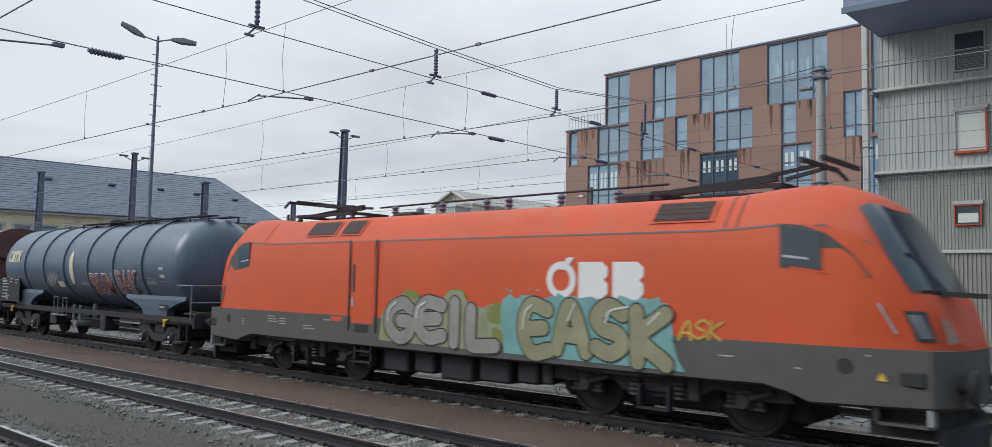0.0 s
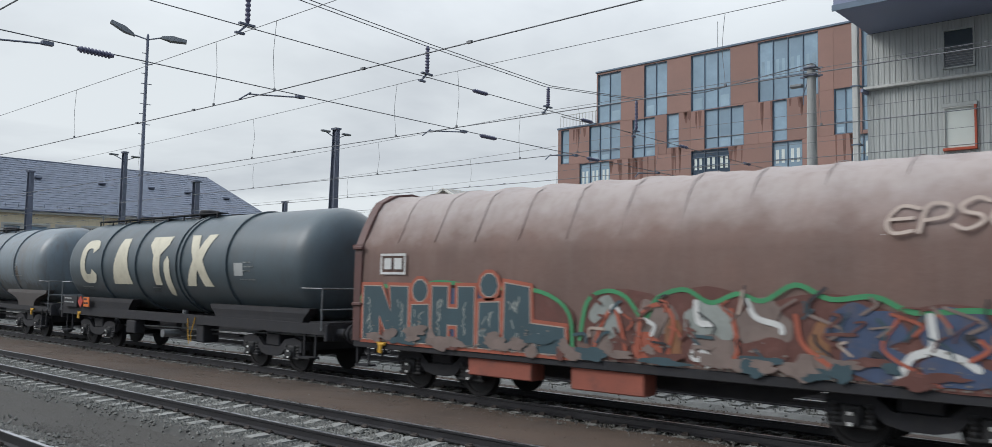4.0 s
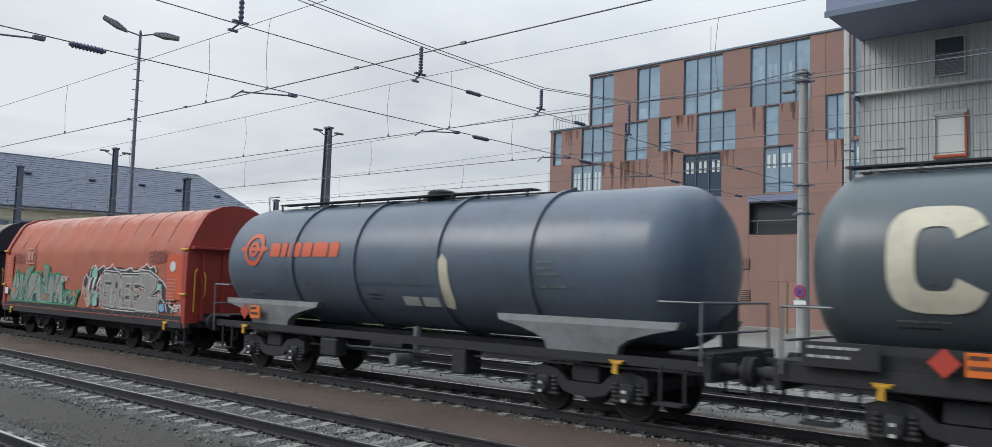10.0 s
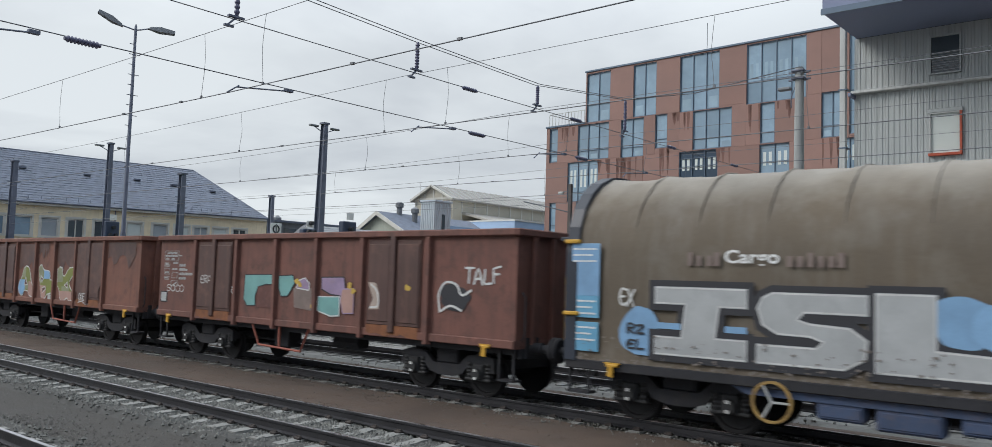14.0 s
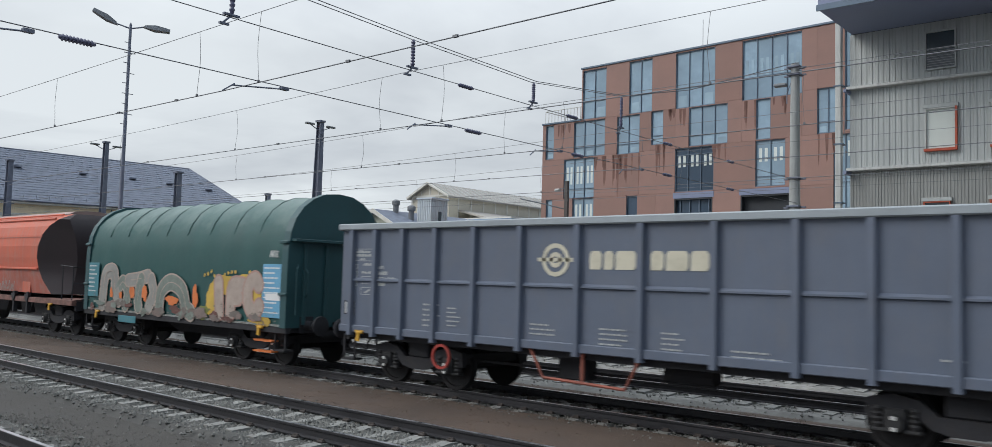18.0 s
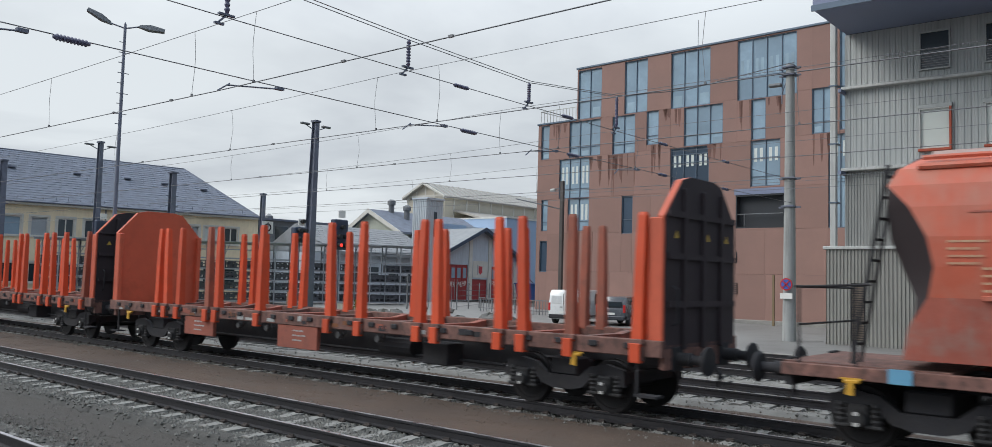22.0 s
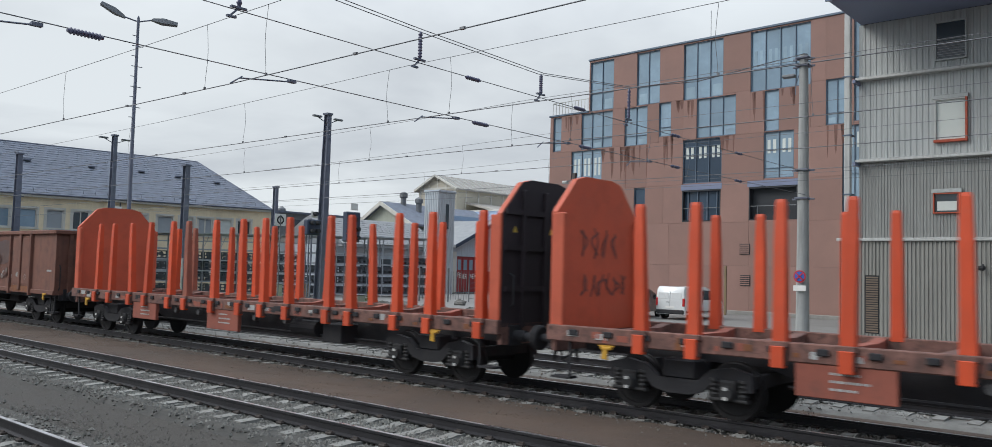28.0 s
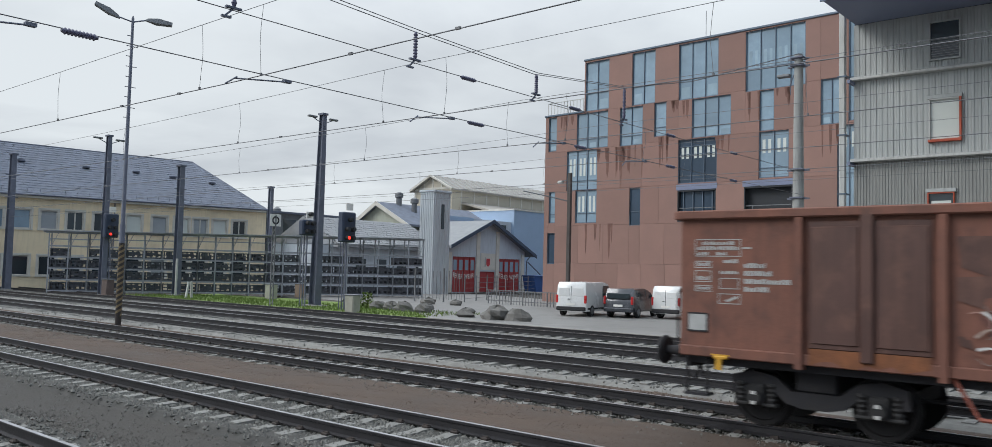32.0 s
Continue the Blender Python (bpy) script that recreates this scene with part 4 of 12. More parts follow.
# corrugated grey building
def corrugated(x0, x1, z0, z1, y, pitch, depth):
    s, n = Shape(), max(1, round((x1 - x0) / pitch))
    line = []
    for i in range(n):
        a, w = x0 + (x1 - x0) * i / n, (x1 - x0) / n
        line += [(a, y), (a + w * 0.38, y), (a + w * 0.5, y - depth), (a + w * 0.88, y - depth)]
    line.append((x1, y))
    k = len(line)
    return s.add([(p, q, z0) for p, q in line] + [(p, q, z1) for p, q in line], [(i, i + 1, k + i + 1, k + i) for i in range(k - 1)])


grey = thing("grey_building", "grey corrugated-metal building with an overhanging dark upper storey", "building")
part("core", Shape().box(-12.0, 14, 38.12, 58, 3.9, 17).box(-12.7, 14, 37.85, 58, -0.3, 3.95), M_recess, grey)
GW = []
for k in range(2):
    dx = 2.42 * k
    GW += [(-8.98 + dx, -7.79 + dx, 11.47, 13.12), (-8.99 + dx, -7.8 + dx, 8.1, 9.86), (-9.06 + dx, -8.05 + dx, 5.12, 5.97)]
for z0, z1, p in ((7.5, 11.0, 0.235), (11.06, 13.52, 0.235), (4.05, 7.4, 0.13)):
    for a, b, c, d in cells(-12.0, 14, z0, z1, [g for g in GW if g[3] > z0 and g[2] < z1]):
        part("corrugated_sheet", corrugated(a, b, c, d, 38.1, p, 0.022), M_corr if z0 > 7 else M_corr_fine, grey)
for a, b, c, d in cells(-12.73, 14, -0.25, 4.0, [(-11.68, -11.1, 0.05, 2.52)]):
    part("corrugated_sheet", corrugated(a, b, c, d, 37.8, 0.16, 0.045), M_corr2, grey, "pale grey corrugated sheet")
part("corrugated_end", Shape().box(-12.74, -12.7, 37.8, 58, -0.25, 4.0), M_corr2, grey)
part("corrugated_end", Shape().box(-12.04, -12.0, 38.1, 58, 4.0, 13.5), M_corr, grey)
part("flashing", Shape().box(-12.85, 14, 37.65, 38.12, 3.98, 4.12, 0.02), M_ledge, grey, "white roof-edge flashing")
for z in (7.4, 11.0):
    lg = part("ledge", Shape().box(-12.1, 14, 37.75, 38.12, z, z + 0.13, 0.02), M_ledge, grey, "pale metal ledge")
    part("bracket", Shape().box(-12.1, -11.98, 37.4, 38.9, z - 0.16, z - 0.02), M_soffit, lg)
ov = part("overhang", Shape().box(-11.95, 14, 33.8, 38.06, 13.52, 17.0, 0.02), M_soffit, grey, "dark slate-blue overhanging storey")
part("soffit_trim", Shape().box(-11.99, 14, 33.74, 33.82, 13.46, 13.7), M_frame, ov)
part("downpipe", Shape().box(-12.56, -12.3, 37.72, 37.97, 4.1, 14.1, 0.03), M_ledge, grey, "pale square downpipe")
for z in (6.0, 8.6, 11.2):
    part("pipe_bracket", Shape().box(-12.62, -12.24, 37.7, 38.15, z, z + 0.06), M_frame, grey)
for i, (a0, a1, z0, z1) in enumerate(GW):
    kind = i % 3
    if kind == 0:
        w = window(grey, a0, a1, z0, z1, 1, [], M_glass_dark, 37.97, 0.1, 0.06, M_corr)
        for j in range(9):
            part("louvre_slat", Shape().prism([(38.04, z0 + 0.06 + j * 0.1), (38.14, z0 + 0.1 + j * 0.1), (38.14, z0 + 0.12 + j * 0.1), (38.04, z0 + 0.08 + j * 0.1)], a0 + 0.06, a1 - 0.06, "x"), M_louvre, w)
    else:
        w = window(grey, a0, a1, z0, z1, 1, [], M_glass_dark if kind == 2 else M_blind, 37.94, 0.12, 0.05, M_orange if kind == 2 else M_ledge)
        if kind == 1:
            part("sill", Shape().box(a0 - 0.03, a1 + 0.03, 37.9, 38.08, z0 - 0.05, z0 + 0.06, 0.01).box(a1 - 0.05, a1 + 0.03, 37.92, 38.05, z0 + 0.06, z1), M_orange, w, "orange-red sill and reveal")
        part("sill_box", Shape().box(a0 - 0.06, a1 + 0.06, 37.94, 38.1, z1, z1 + 0.16, 0.01), M_corr, w)
        if kind == 2:
            part("curtain", Shape().box(a0 + 0.14, a1 - 0.14, 38.045, 38.055, z0 + 0.12, z1 - 0.35), M_blind, w)
dr = part("louvred_door", Shape().box(-11.66, -11.12, 37.78, 37.86, 0.06, 2.5), M_recess, grey)
for j in range(24):
    part("louvre_slat", Shape().box(-11.64, -11.14, 37.74, 37.79, 0.1 + j * 0.1, 0.16 + j * 0.1), M_doorslat, dr)
cl = part("wall_lamp", Shape().lathe([(-0.12, 0.09), (0.05, 0.11), (0.12, 0.05)], 10, "x", (-7.2, 37.5, 2.9)), M_black, grey, "black wall-mounted floodlight")
part("lamp_arm", Shape().bar((-7.2, 37.75, 3.05), (-7.2, 37.5, 2.95), 0.04), M_black, cl)

# yellow office with a slate roof, square to the tracks
YA = math.degrees(math.atan2(0.9758, 0.2186))
yel = thing("yellow_building", "pale yellow rendered office building with a grey slate roof", "building", at=pose(-77.44, 26.45, 0, 0, 0, YA))
starts = [-15.4, -13.35, -11.3, -9.25, -7.2, -5.1, -3.07, -1.0, 1.03, 3.08, 5.14, 7.3, 10.03, 12.29, 14.28, 16.03, 17.9, 19.81]
UW = [(a, a + 1.36, 4.92, 6.6) for a in starts]
LW = [(a, a + 1.36, 0.95, 2.66) for a in starts]
YG = [{"s": M_shade, "d": M_glass_dark, "b": M_blind, "g": M_glass}[c] for c in "sdsgsdsggsddbsbsbd" + "dsdddsdddddddsdddd"]  # what shows in each window
part("core", Shape().box(-20, 22.6, 0.5, 15, -0.3, 7.7), M_recess, yel)
fw = Shape()
for a, b, c, d in cells(-20, 22.8, -0.3, 7.8, UW + LW):
    fw.box(a, b, 0, 0.45, c, d)
part("facade", fw, M_yellow, yel)
part("end_wall", Shape().box(22.8, 23.2, 0, 15.5, -0.3, 7.8).box(-20.4, -20, 0, 15.5, -0.3, 7.8).box(-20, 22.8, 15.1, 15.5, -0.3, 7.8), M_yellow, yel)
for i, (a0, a1, z0, z1) in enumerate(UW + LW):
    w = window(yel, a0, a1, z0, z1, 2 if i in (10, 15, 17) else 1, [], YG[i], 0.0, 0.15, 0.1, M_white)
    tr_ = part("surround", Shape().box(a0 - 0.16, a0, -0.03, 0.1, z0 - 0.1, z1 + 0.16).box(a1, a1 + 0.16, -0.03, 0.1, z0 - 0.1, z1 + 0.16).box(a0, a1, -0.03, 0.1, z1, z1 + 0.16), M_white, w)
    part("sill", Shape().box(a0 - 0.2, a1 + 0.2, -0.1, 0.12, z0 - 0.1, z0), M_white, w)
part("cornice", Shape().box(-20.3, 23.1, -0.35, 0.02, 7.55, 7.8, 0.04), M_white, yel)
part("gutter", Shape().bar((-20.4, -0.42, 7.82), (23.3, -0.42, 7.82), 0.16, n=8), M_mast, yel, "dark roof gutter")
part("downpipe", Shape().bar((9.0, -0.1, 7.7), (9.0, -0.1, -0.2), 0.1, n=8), M_mast, yel)
# roof: eave to ridge, hipped at the far end
e0, e1, r0, r1 = Vector((-20.5, -0.45, 7.75)), Vector((23.3, -0.45, 7.75)), Vector((-20.5, 4.3, 13.0)), Vector((18.4, 9.0, 13.0))
b0, b1 = Vector((-20.5, 15.7, 7.75)), Vector((23.3, 15.7, 7.75))
roof = part("roof", Shape().add([e0, e1, r1, r0, b0, b1], [(0, 1, 2, 3), (4, 3, 2, 5), (1, 5, 2), (0, 3, 4), (0, 4, 5, 1)]), M_slate, yel)
sl, rs = Shape(), random.Random(2)
nrm = (e1 - e0).cross(r0 - e0).normalized()
nrm = -nrm if nrm.z < 0 else nrm
rows_n = 22
for j in range(rows_n):
    f0, f1 = j / rows_n, (j + 1.12) / rows_n
    lo0, lo1, hi0, hi1 = e0.lerp(r0, f0), e1.lerp(r1, f0), e0.lerp(r0, min(1, f1)), e1.lerp(r1, min(1, f1))
    k = 96
    for i in range(24, k):
        g0, g1 = (i + 0.03 + 0.5 * (j % 2)) / k, (i + 0.97 + 0.5 * (j % 2)) / k
        g1 = min(1, g1)
        up = nrm * rs.uniform(0.02, 0.05)
        a, b, c, d = lo0.lerp(lo1, g0) + up, lo0.lerp(lo1, g1) + up, hi0.lerp(hi1, g1) + nrm * 0.006, hi0.lerp(hi1, g0) + nrm * 0.006
        sl.add([a, b, c, d, a - up * 1.2, b - up * 1.2], [(0, 1, 2, 3), (0, 4, 5, 1)])
tagged(part("slate_cover", sl, M_slate, roof), kind="stuff")
part("ridge_cap", Shape().bar(r0, r1, 0.22, 0.14, 6).bar(r1, e1, 0.2, 0.12, 6), M_mast, roof)
for i, (g, h) in enumerate(((0.55, 0.62), (0.68, 0.6), (0.79, 0.6), (0.87, 0.56), (0.955, 0.5))):
    p = e0.lerp(e1, g).lerp(r0.lerp(r1, g), h)
    part("roof_hook", Shape().box(p.x - 0.3, p.x + 0.3, p.y - 0.25, p.y + 0.1, p.z + 0.05, p.z + 0.2), M_mast, roof)
for i in range(24):
    p = e0.lerp(e1, 0.45 + i * 0.0225).lerp(r0.lerp(r1, 0.45 + i * 0.0225), 0.06)
    part("snow_guard", Shape().bar(p, p + Vector((0, 0, 0.3)), 0.04), M_mast, roof)

# fire station, hall, tower and the houses behind
fire = thing("fire_station", "small grey fire station with a gabled front and red doors", "building", at=pose(-64.3, 0, 0, 0, 0, 0))
FD = [(67.9, 71.7, -0.15, 3.8), (75.8, 79.7, -0.15, 3.75), (72.4, 75.1, -0.15, 2.2)]
for a, b, c, d in cells(67.2, 80.6, -0.2, 3.9, [(q[0], q[1], q[2], q[3]) for q in FD]):
    part("front_panel", Shape().box(-0.35, 0, a, b, c, d), M_pgrey, fire)
part("gable_wall", Shape().prism([(67.2, 3.9), (80.6, 3.9), (80.6, 4.7), (73.85, 7.9), (67.2, 4.9)], -0.35, 0, "x"), M_pgrey, fire)
part("body", Shape().prism([(67.3, -0.2), (80.5, -0.2), (80.5, 4.6), (73.85, 7.8), (67.3, 4.8)], -16, -0.4, "x"), M_pgrey, fire)
rf = part("roof", Shape().prism([(66.8, 5.0), (73.85, 8.15), (82.0, 4.3), (82.0, 4.1), (73.85, 7.9), (66.8, 4.75)], -16, 0.75, "x"), M_fireroof, fire)
part("bargeboard", Shape().prism([(66.8, 5.06), (73.85, 8.22), (82.0, 4.36), (82.0, 3.95), (73.85, 7.8), (66.8, 4.65)], 0.75, 0.85, "x"), M_bluegrey, rf, "dark blue bargeboard")
for y in (67.4, 72.05, 75.45, 80.2):
    part("pilaster", Shape().box(0.0, 0.1, y - 0.28, y + 0.28, -0.2, 4.3 + (2.6 if 70 < y < 78 else 0)), M_white, fire)
for i, (y0, y1, z0, z1) in enumerate(FD):
    d = part("garage_door" if i < 2 else "entrance_door", Shape().box(-0.25, -0.15, y0, y1, z0, z1), M_red, fire, "dark red folding door")
    for k in range(4 if i < 2 else 2):
        n = 4 if i < 2 else 2
        ya, yb = y0 + (y1 - y0) * k / n, y0 + (y1 - y0) * (k + 1) / n
        part("door_leaf", Shape().box(-0.15, -0.09, ya + 0.05, yb - 0.05, z0 + 0.05, z1 - 0.05, 0.02), M_red, d)
        if i < 2:
            part("pane", Shape().box(-0.09, -0.08, ya + 0.2, yb - 0.2, z1 - 1.5, z1 - 0.35), M_glass, d)
    if i < 2:
        tx = letters("FEUER  WEHR", (y1 - y0) * 0.9, 0.55)
        for k, p in enumerate(tx.v):
            tx.v[k] = (p[0], p[1], p[2] + 0.35 * (1 - ((p[0] / (y1 - y0) / 0.9 - 0.5) * 2) ** 2) * -0.6)
        part("lettering", tx, M_letter, d, "white arched lettering", at=Matrix.Translation((-0.06, y0 + 0.2, 1.5)) @ Matrix.Rotation(radians(90), 4, "Z"))
em = part("emblem_panel", Shape().box(0.0, 0.05, 72.5, 75.1, 2.4, 4.3), M_white, fire)
part("emblem", Shape().prism([(73.5, 3.0), (73.8, 2.75), (74.1, 3.0), (74.1, 3.7), (73.5, 3.7)], 0.05, 0.07, "x"), M_signred, em)
part("emblem", Shape().prism([(73.2, 2.7), (73.4, 2.8), (73.4, 3.8), (73.2, 3.9)], 0.05, 0.065, "x"), M_plate, em)
part("drainpipe", Shape().pipe([(0.3, 81.4, 4.2), (0.2, 80.8, 3.6), (0.15, 80.75, -0.2)], 0.14, 8), M_mast, fire)
part("rail_brace", Shape().bar((0.2, 81, 3.5), (1.0, 84.5, 0.8), 0.1), M_mast, fire)

annex = thing("station_annex", "low grey annex with a pale tiled roof beside the tower", "building")
part("wall", Shape().box(-74, -66, 50.0, 67.0, -0.2, 4.5), M_pgrey, annex)
ar = part("roof", Shape().prism([(-65.2, 4.3), (-65.2, 4.55), (-71, 7.4), (-76.5, 4.6), (-76.5, 4.3)], 52.5, 67.2, "y"), M_fireroof, annex)
tl, rt = Shape(), random.Random(6)
for j in range(12):
    for i in range(26):
        f0 = j / 12
        x0, z0 = -65.2 - 5.8 * f0, 4.57 + 2.85 * f0
        y0 = 52.5 + i * 0.565 + 0.2 * (j % 2)
        lift = rt.uniform(0, 0.02)
        tl.prism([(x0 + 0.03, z0 + 0.03), (x0 + 0.03, z0 + 0.07 + lift), (x0 - 0.5, z0 + 0.3 + lift), (x0 - 0.5, z0 + 0.26)], y0, y0 + 0.53, "y")
tagged(part("roof_tiles", tl, M_fireroof, ar), kind="stuff")
for y in (55.5, 58.3, 61.1, 63.9):
    part("window", Shape().box(-66.02, -65.96, y, y + 1.3, 1.6, 3.2), M_glass_dark, annex)
tower = thing("hose_tower", "square light-grey corrugated hose tower", "tower")
part("corrugated_side", corrugated(60.0, 62.3, -0.25, 10.1, 59.58, 0.25, 0.05).turned(Matrix(((0, -1, 0, 0), (1, 0, 0, 0), (0, 0, 1, 0), (0, 0, 0, 1)))), M_tower, tower)
part("corrugated_front", corrugated(-61.58, -59.58, -0.25, 10.1, 60.0, 0.25, 0.05), M_tower, tower)
part("core", Shape().box(-61.56, -59.6, 60.02, 62.28, -0.25, 10.08), M_tower, tower)
part("roof_edge", Shape().box(-61.68, -59.42, 59.9, 62.4, 10.08, 10.3, 0.03), M_pgrey, tower)
part("slot_window", Shape().box(-59.54, -59.48, 61.0, 61.4, 6.4, 8.9), M_glass_dark, tower)

gab = thing("gabled_house", "beige gabled workshop with a slate roof and ventilators", "building")
part("wall", Shape().prism([(-83.2, -0.2), (-74.0, -0.2), (-74.0, 7.9), (-79.07, 10.2), (-83.2, 7.9)], 70, 86, "y"), M_sagewall, gab)
part("roof", Shape().prism([(-84.0, 7.65), (-79.07, 10.55), (-73.2, 7.65), (-73.2, 7.4), (-79.07, 10.25), (-84.0, 7.4)], 69.4, 86.5, "y"), M_slate, gab)
part("gable_trim", Shape().prism([(-84.0, 7.7), (-79.07, 10.6), (-73.2, 7.7), (-73.2, 7.2), (-79.07, 10.05), (-84.0, 7.2)], 69.3, 69.4, "y"), M_white, gab)
for x, y, z0, z1 in ((-78.8, 73.0, 10.2, 12.0), (-77.0, 74.0, 9.4, 11.3)):
    part("roof_ventilator", Shape().lathe([(z0, 0.36), (z1 - 0.75, 0.36), (z1 - 0.7, 0.52), (z1 - 0.2, 0.52), (z1, 0.2)], 14, "z", (x, y, 0)), M_steel, gab, "galvanised roof ventilator")
HX0, HXM, HX1, HE, HR = -98.9, -94.7, -90.5, 15.2, 17.0
hall = thing("industrial_hall", "cream industrial hall with a shallow grey roof", "building")
part("wall", Shape().prism([(HX0, -0.2), (HX1, -0.2), (HX1, HE), (HXM, HR), (HX0, HE)], 95.0, 140, "y"), M_cream, hall)
part("roof", Shape().prism([(HX0 - 0.5, HE - 0.2), (HXM, HR + 0.3), (HX1 + 0.5, HE - 0.2), (HX1 + 0.5, HE - 0.45), (HXM, HR), (HX0 - 0.5, HE - 0.5)], 94.4, 140, "y"), M_hallroof, hall)
for i in range(30):
    y = 95.0 + i * 1.5
    part("roof_seam", Shape().bar((HXM + 0.1, y, HR + 0.32), (HX1 + 0.5, y, HE - 0.15), 0.1), M_greyroof, hall)
for i in range(5):
    x = HX0 + 0.3 + (HX1 - HX0 - 0.6) * i / 4
    part("wall_rib", Shape().box(x - 0.1, x + 0.1, 94.9, 95.0, 6, HE + (HR - HE) * (1 - abs(x - HXM) / (HXM - HX0)) - 0.2), M_white, hall)
part("gable_trim", Shape().bar((HX0 - 0.4, 94.35, HE - 0.3), (HXM, 94.35, HR + 0.2), 0.3).bar((HXM, 94.35, HR + 0.2), (HX1 + 0.5, 94.35, HE - 0.3), 0.3), M_white, hall)
part("tie_beam", Shape().box(HX0, HX1, 94.88, 95.0, HE - 0.2, HE + 0.1), M_white, hall)
part("lean_to_roof", Shape().prism([(HX1 + 0.2, HE - 2.2), (HX1 + 9, HE - 4.2), (HX1 + 9, HE - 4.5), (HX1 + 0.2, HE - 2.5)], 97, 140, "y"), M_hallroof, hall)
for i in range(14):
    part("side_rib", Shape().box(HX1, HX1 + 0.1, 97 + i * 3, 97.25 + i * 3, HE - 4, HE - 0.4), M_white, hall)
part("lean_to_wall", Shape().box(HX1, HX1 + 8.5, 97.2, 139, -0.2, HE - 4.4), M_cream, hall)
blue = thing("blue_building", "blue and white sheet-clad factory building", "building")
part("wall", Shape().box(-90, -75, 91.5, 110, -0.2, 10.9), M_bluewall, blue)
part("lower_wall", Shape().box(-90, -75.5, 78.5, 91.5, -0.2, 9.2), M_pgrey, blue)
part("blue_band", Shape().box(-75.5, -75.4, 78.5, 83.5, 8.0, 9.3), M_bluewall, blue)
part("roof_edge", Shape().box(-90, -74.9, 91.4, 110, 10.9, 11.1), M_white, blue)
part("window", Shape().box(-75.5, -75.42, 88.0, 90.3, 7.6, 8.7), M_glass_dark, blue)
part("window", Shape().box(-75.5, -75.42, 84.0, 85.8, 8.3, 8.8), M_glass_dark, blue)
part("plinth", Shape().box(-75.1, -74.9, 91.5, 110, -0.2, 1.2), M_white, blue)
low = thing("office_annex", "grey flat-roofed office with dark windows", "building")
part("wall", Shape().box(-100, -90, 58, 78, -0.2, 8.9), M_steel, low)
part("roof", Shape().box(-100.5, -89.5, 57.5, 78.5, 8.9, 9.15), M_mast, low)
for y in (60.5, 63.6, 66.7, 69.8, 72.9):
    part("window", Shape().box(-90.02, -89.95, y, y + 1.9, 6.3, 8.2), M_glass_dark, low)
part("roof_vent", Shape().lathe([(9.1, 0.5), (9.6, 0.5), (9.9, 0.1)], 12, "z", (-92, 64, 0)), M_steel, low)

hr, hill = random.Random(4), Shape()
ring = []
for i in range(61):
    a = radians(60 + i * 3)
    d = 1500
    ring.append((d * math.cos(a) * 1.0, d * math.sin(a), -1, 40 + 55 * (0.5 + 0.5 * math.sin(i * 0.7)) + 25 * math.sin(i * 1.9) + hr.uniform(0, 12)))
hill.add([(x, y, z) for x, y, z, h in ring] + [(x * 1.25, y * 1.25, h) for x, y, z, h in ring], [(i, i + 1, 62 + i, 61 + i) for i in range(60)])
solid("far_hills", hill, M_hill, "distant hazy wooded hills", "hill", kind="backdrop", smooth=60)

# ---- overhead line ----
XS = -14.3


def sag(a, b, drop, n=10):
    a, b = Vector(a), Vector(b)
    return [a.lerp(b, i / n) - Vector((0, 0, drop * 4 * (i / n) * (1 - i / n))) for i in range(n + 1)]


def insulator(parent, a, b, r=0.09, sheds=9):
    a, b = Vector(a), Vector(b)
    L = (b - a).length
    prof = [(0, 0.03)]
    for i in range(sheds):
        s = L * (0.06 + 0.88 * i / sheds)
        prof += [(s, 0.04), (s + L * 0.3 / sheds, r), (s + L * 0.5 / sheds, r), (s + L * 0.75 / sheds, 0.04)]
    prof += [(L, 0.03)]
    q = (b - a).to_track_quat("X", "Z").to_matrix().to_4x4()
    return part("insulator", Shape().lathe(prof, 10, "x"), M_insul, parent, "dark ribbed insulator", at=Matrix.Translation(a) @ q, smooth=40)


span = thing("head_span", "cross-span of wires and insulators over the tracks", "catenary span", at=(XS, 0, 0))
car = [(0, -3.5, 11.8), (0, 3.93, 8.7), (0, 8.79, 8.12), (0, 13.62, 7.92), (0, 18.28, 7.8), (0, 22.85, 8.25), (0, 27.4, 9.3), (0, 37.9, 12.6)]
for dx in (-0.09, 0.09):
    part("carrying_rope", Shape().pipe([(dx, y, z) for _, y, z in car], 0.02, 6), M_wire, span)
part("span_wire", Shape().pipe(sag((0, -3.5, 7.3), (0, 37.9, 7.15), 0.1), 0.02, 6), M_wire, span)
part("span_wire", Shape().pipe(sag((0, -3.5, 6.15), (0, 37.9, 6.1), 0.08), 0.02, 6), M_wire, span)
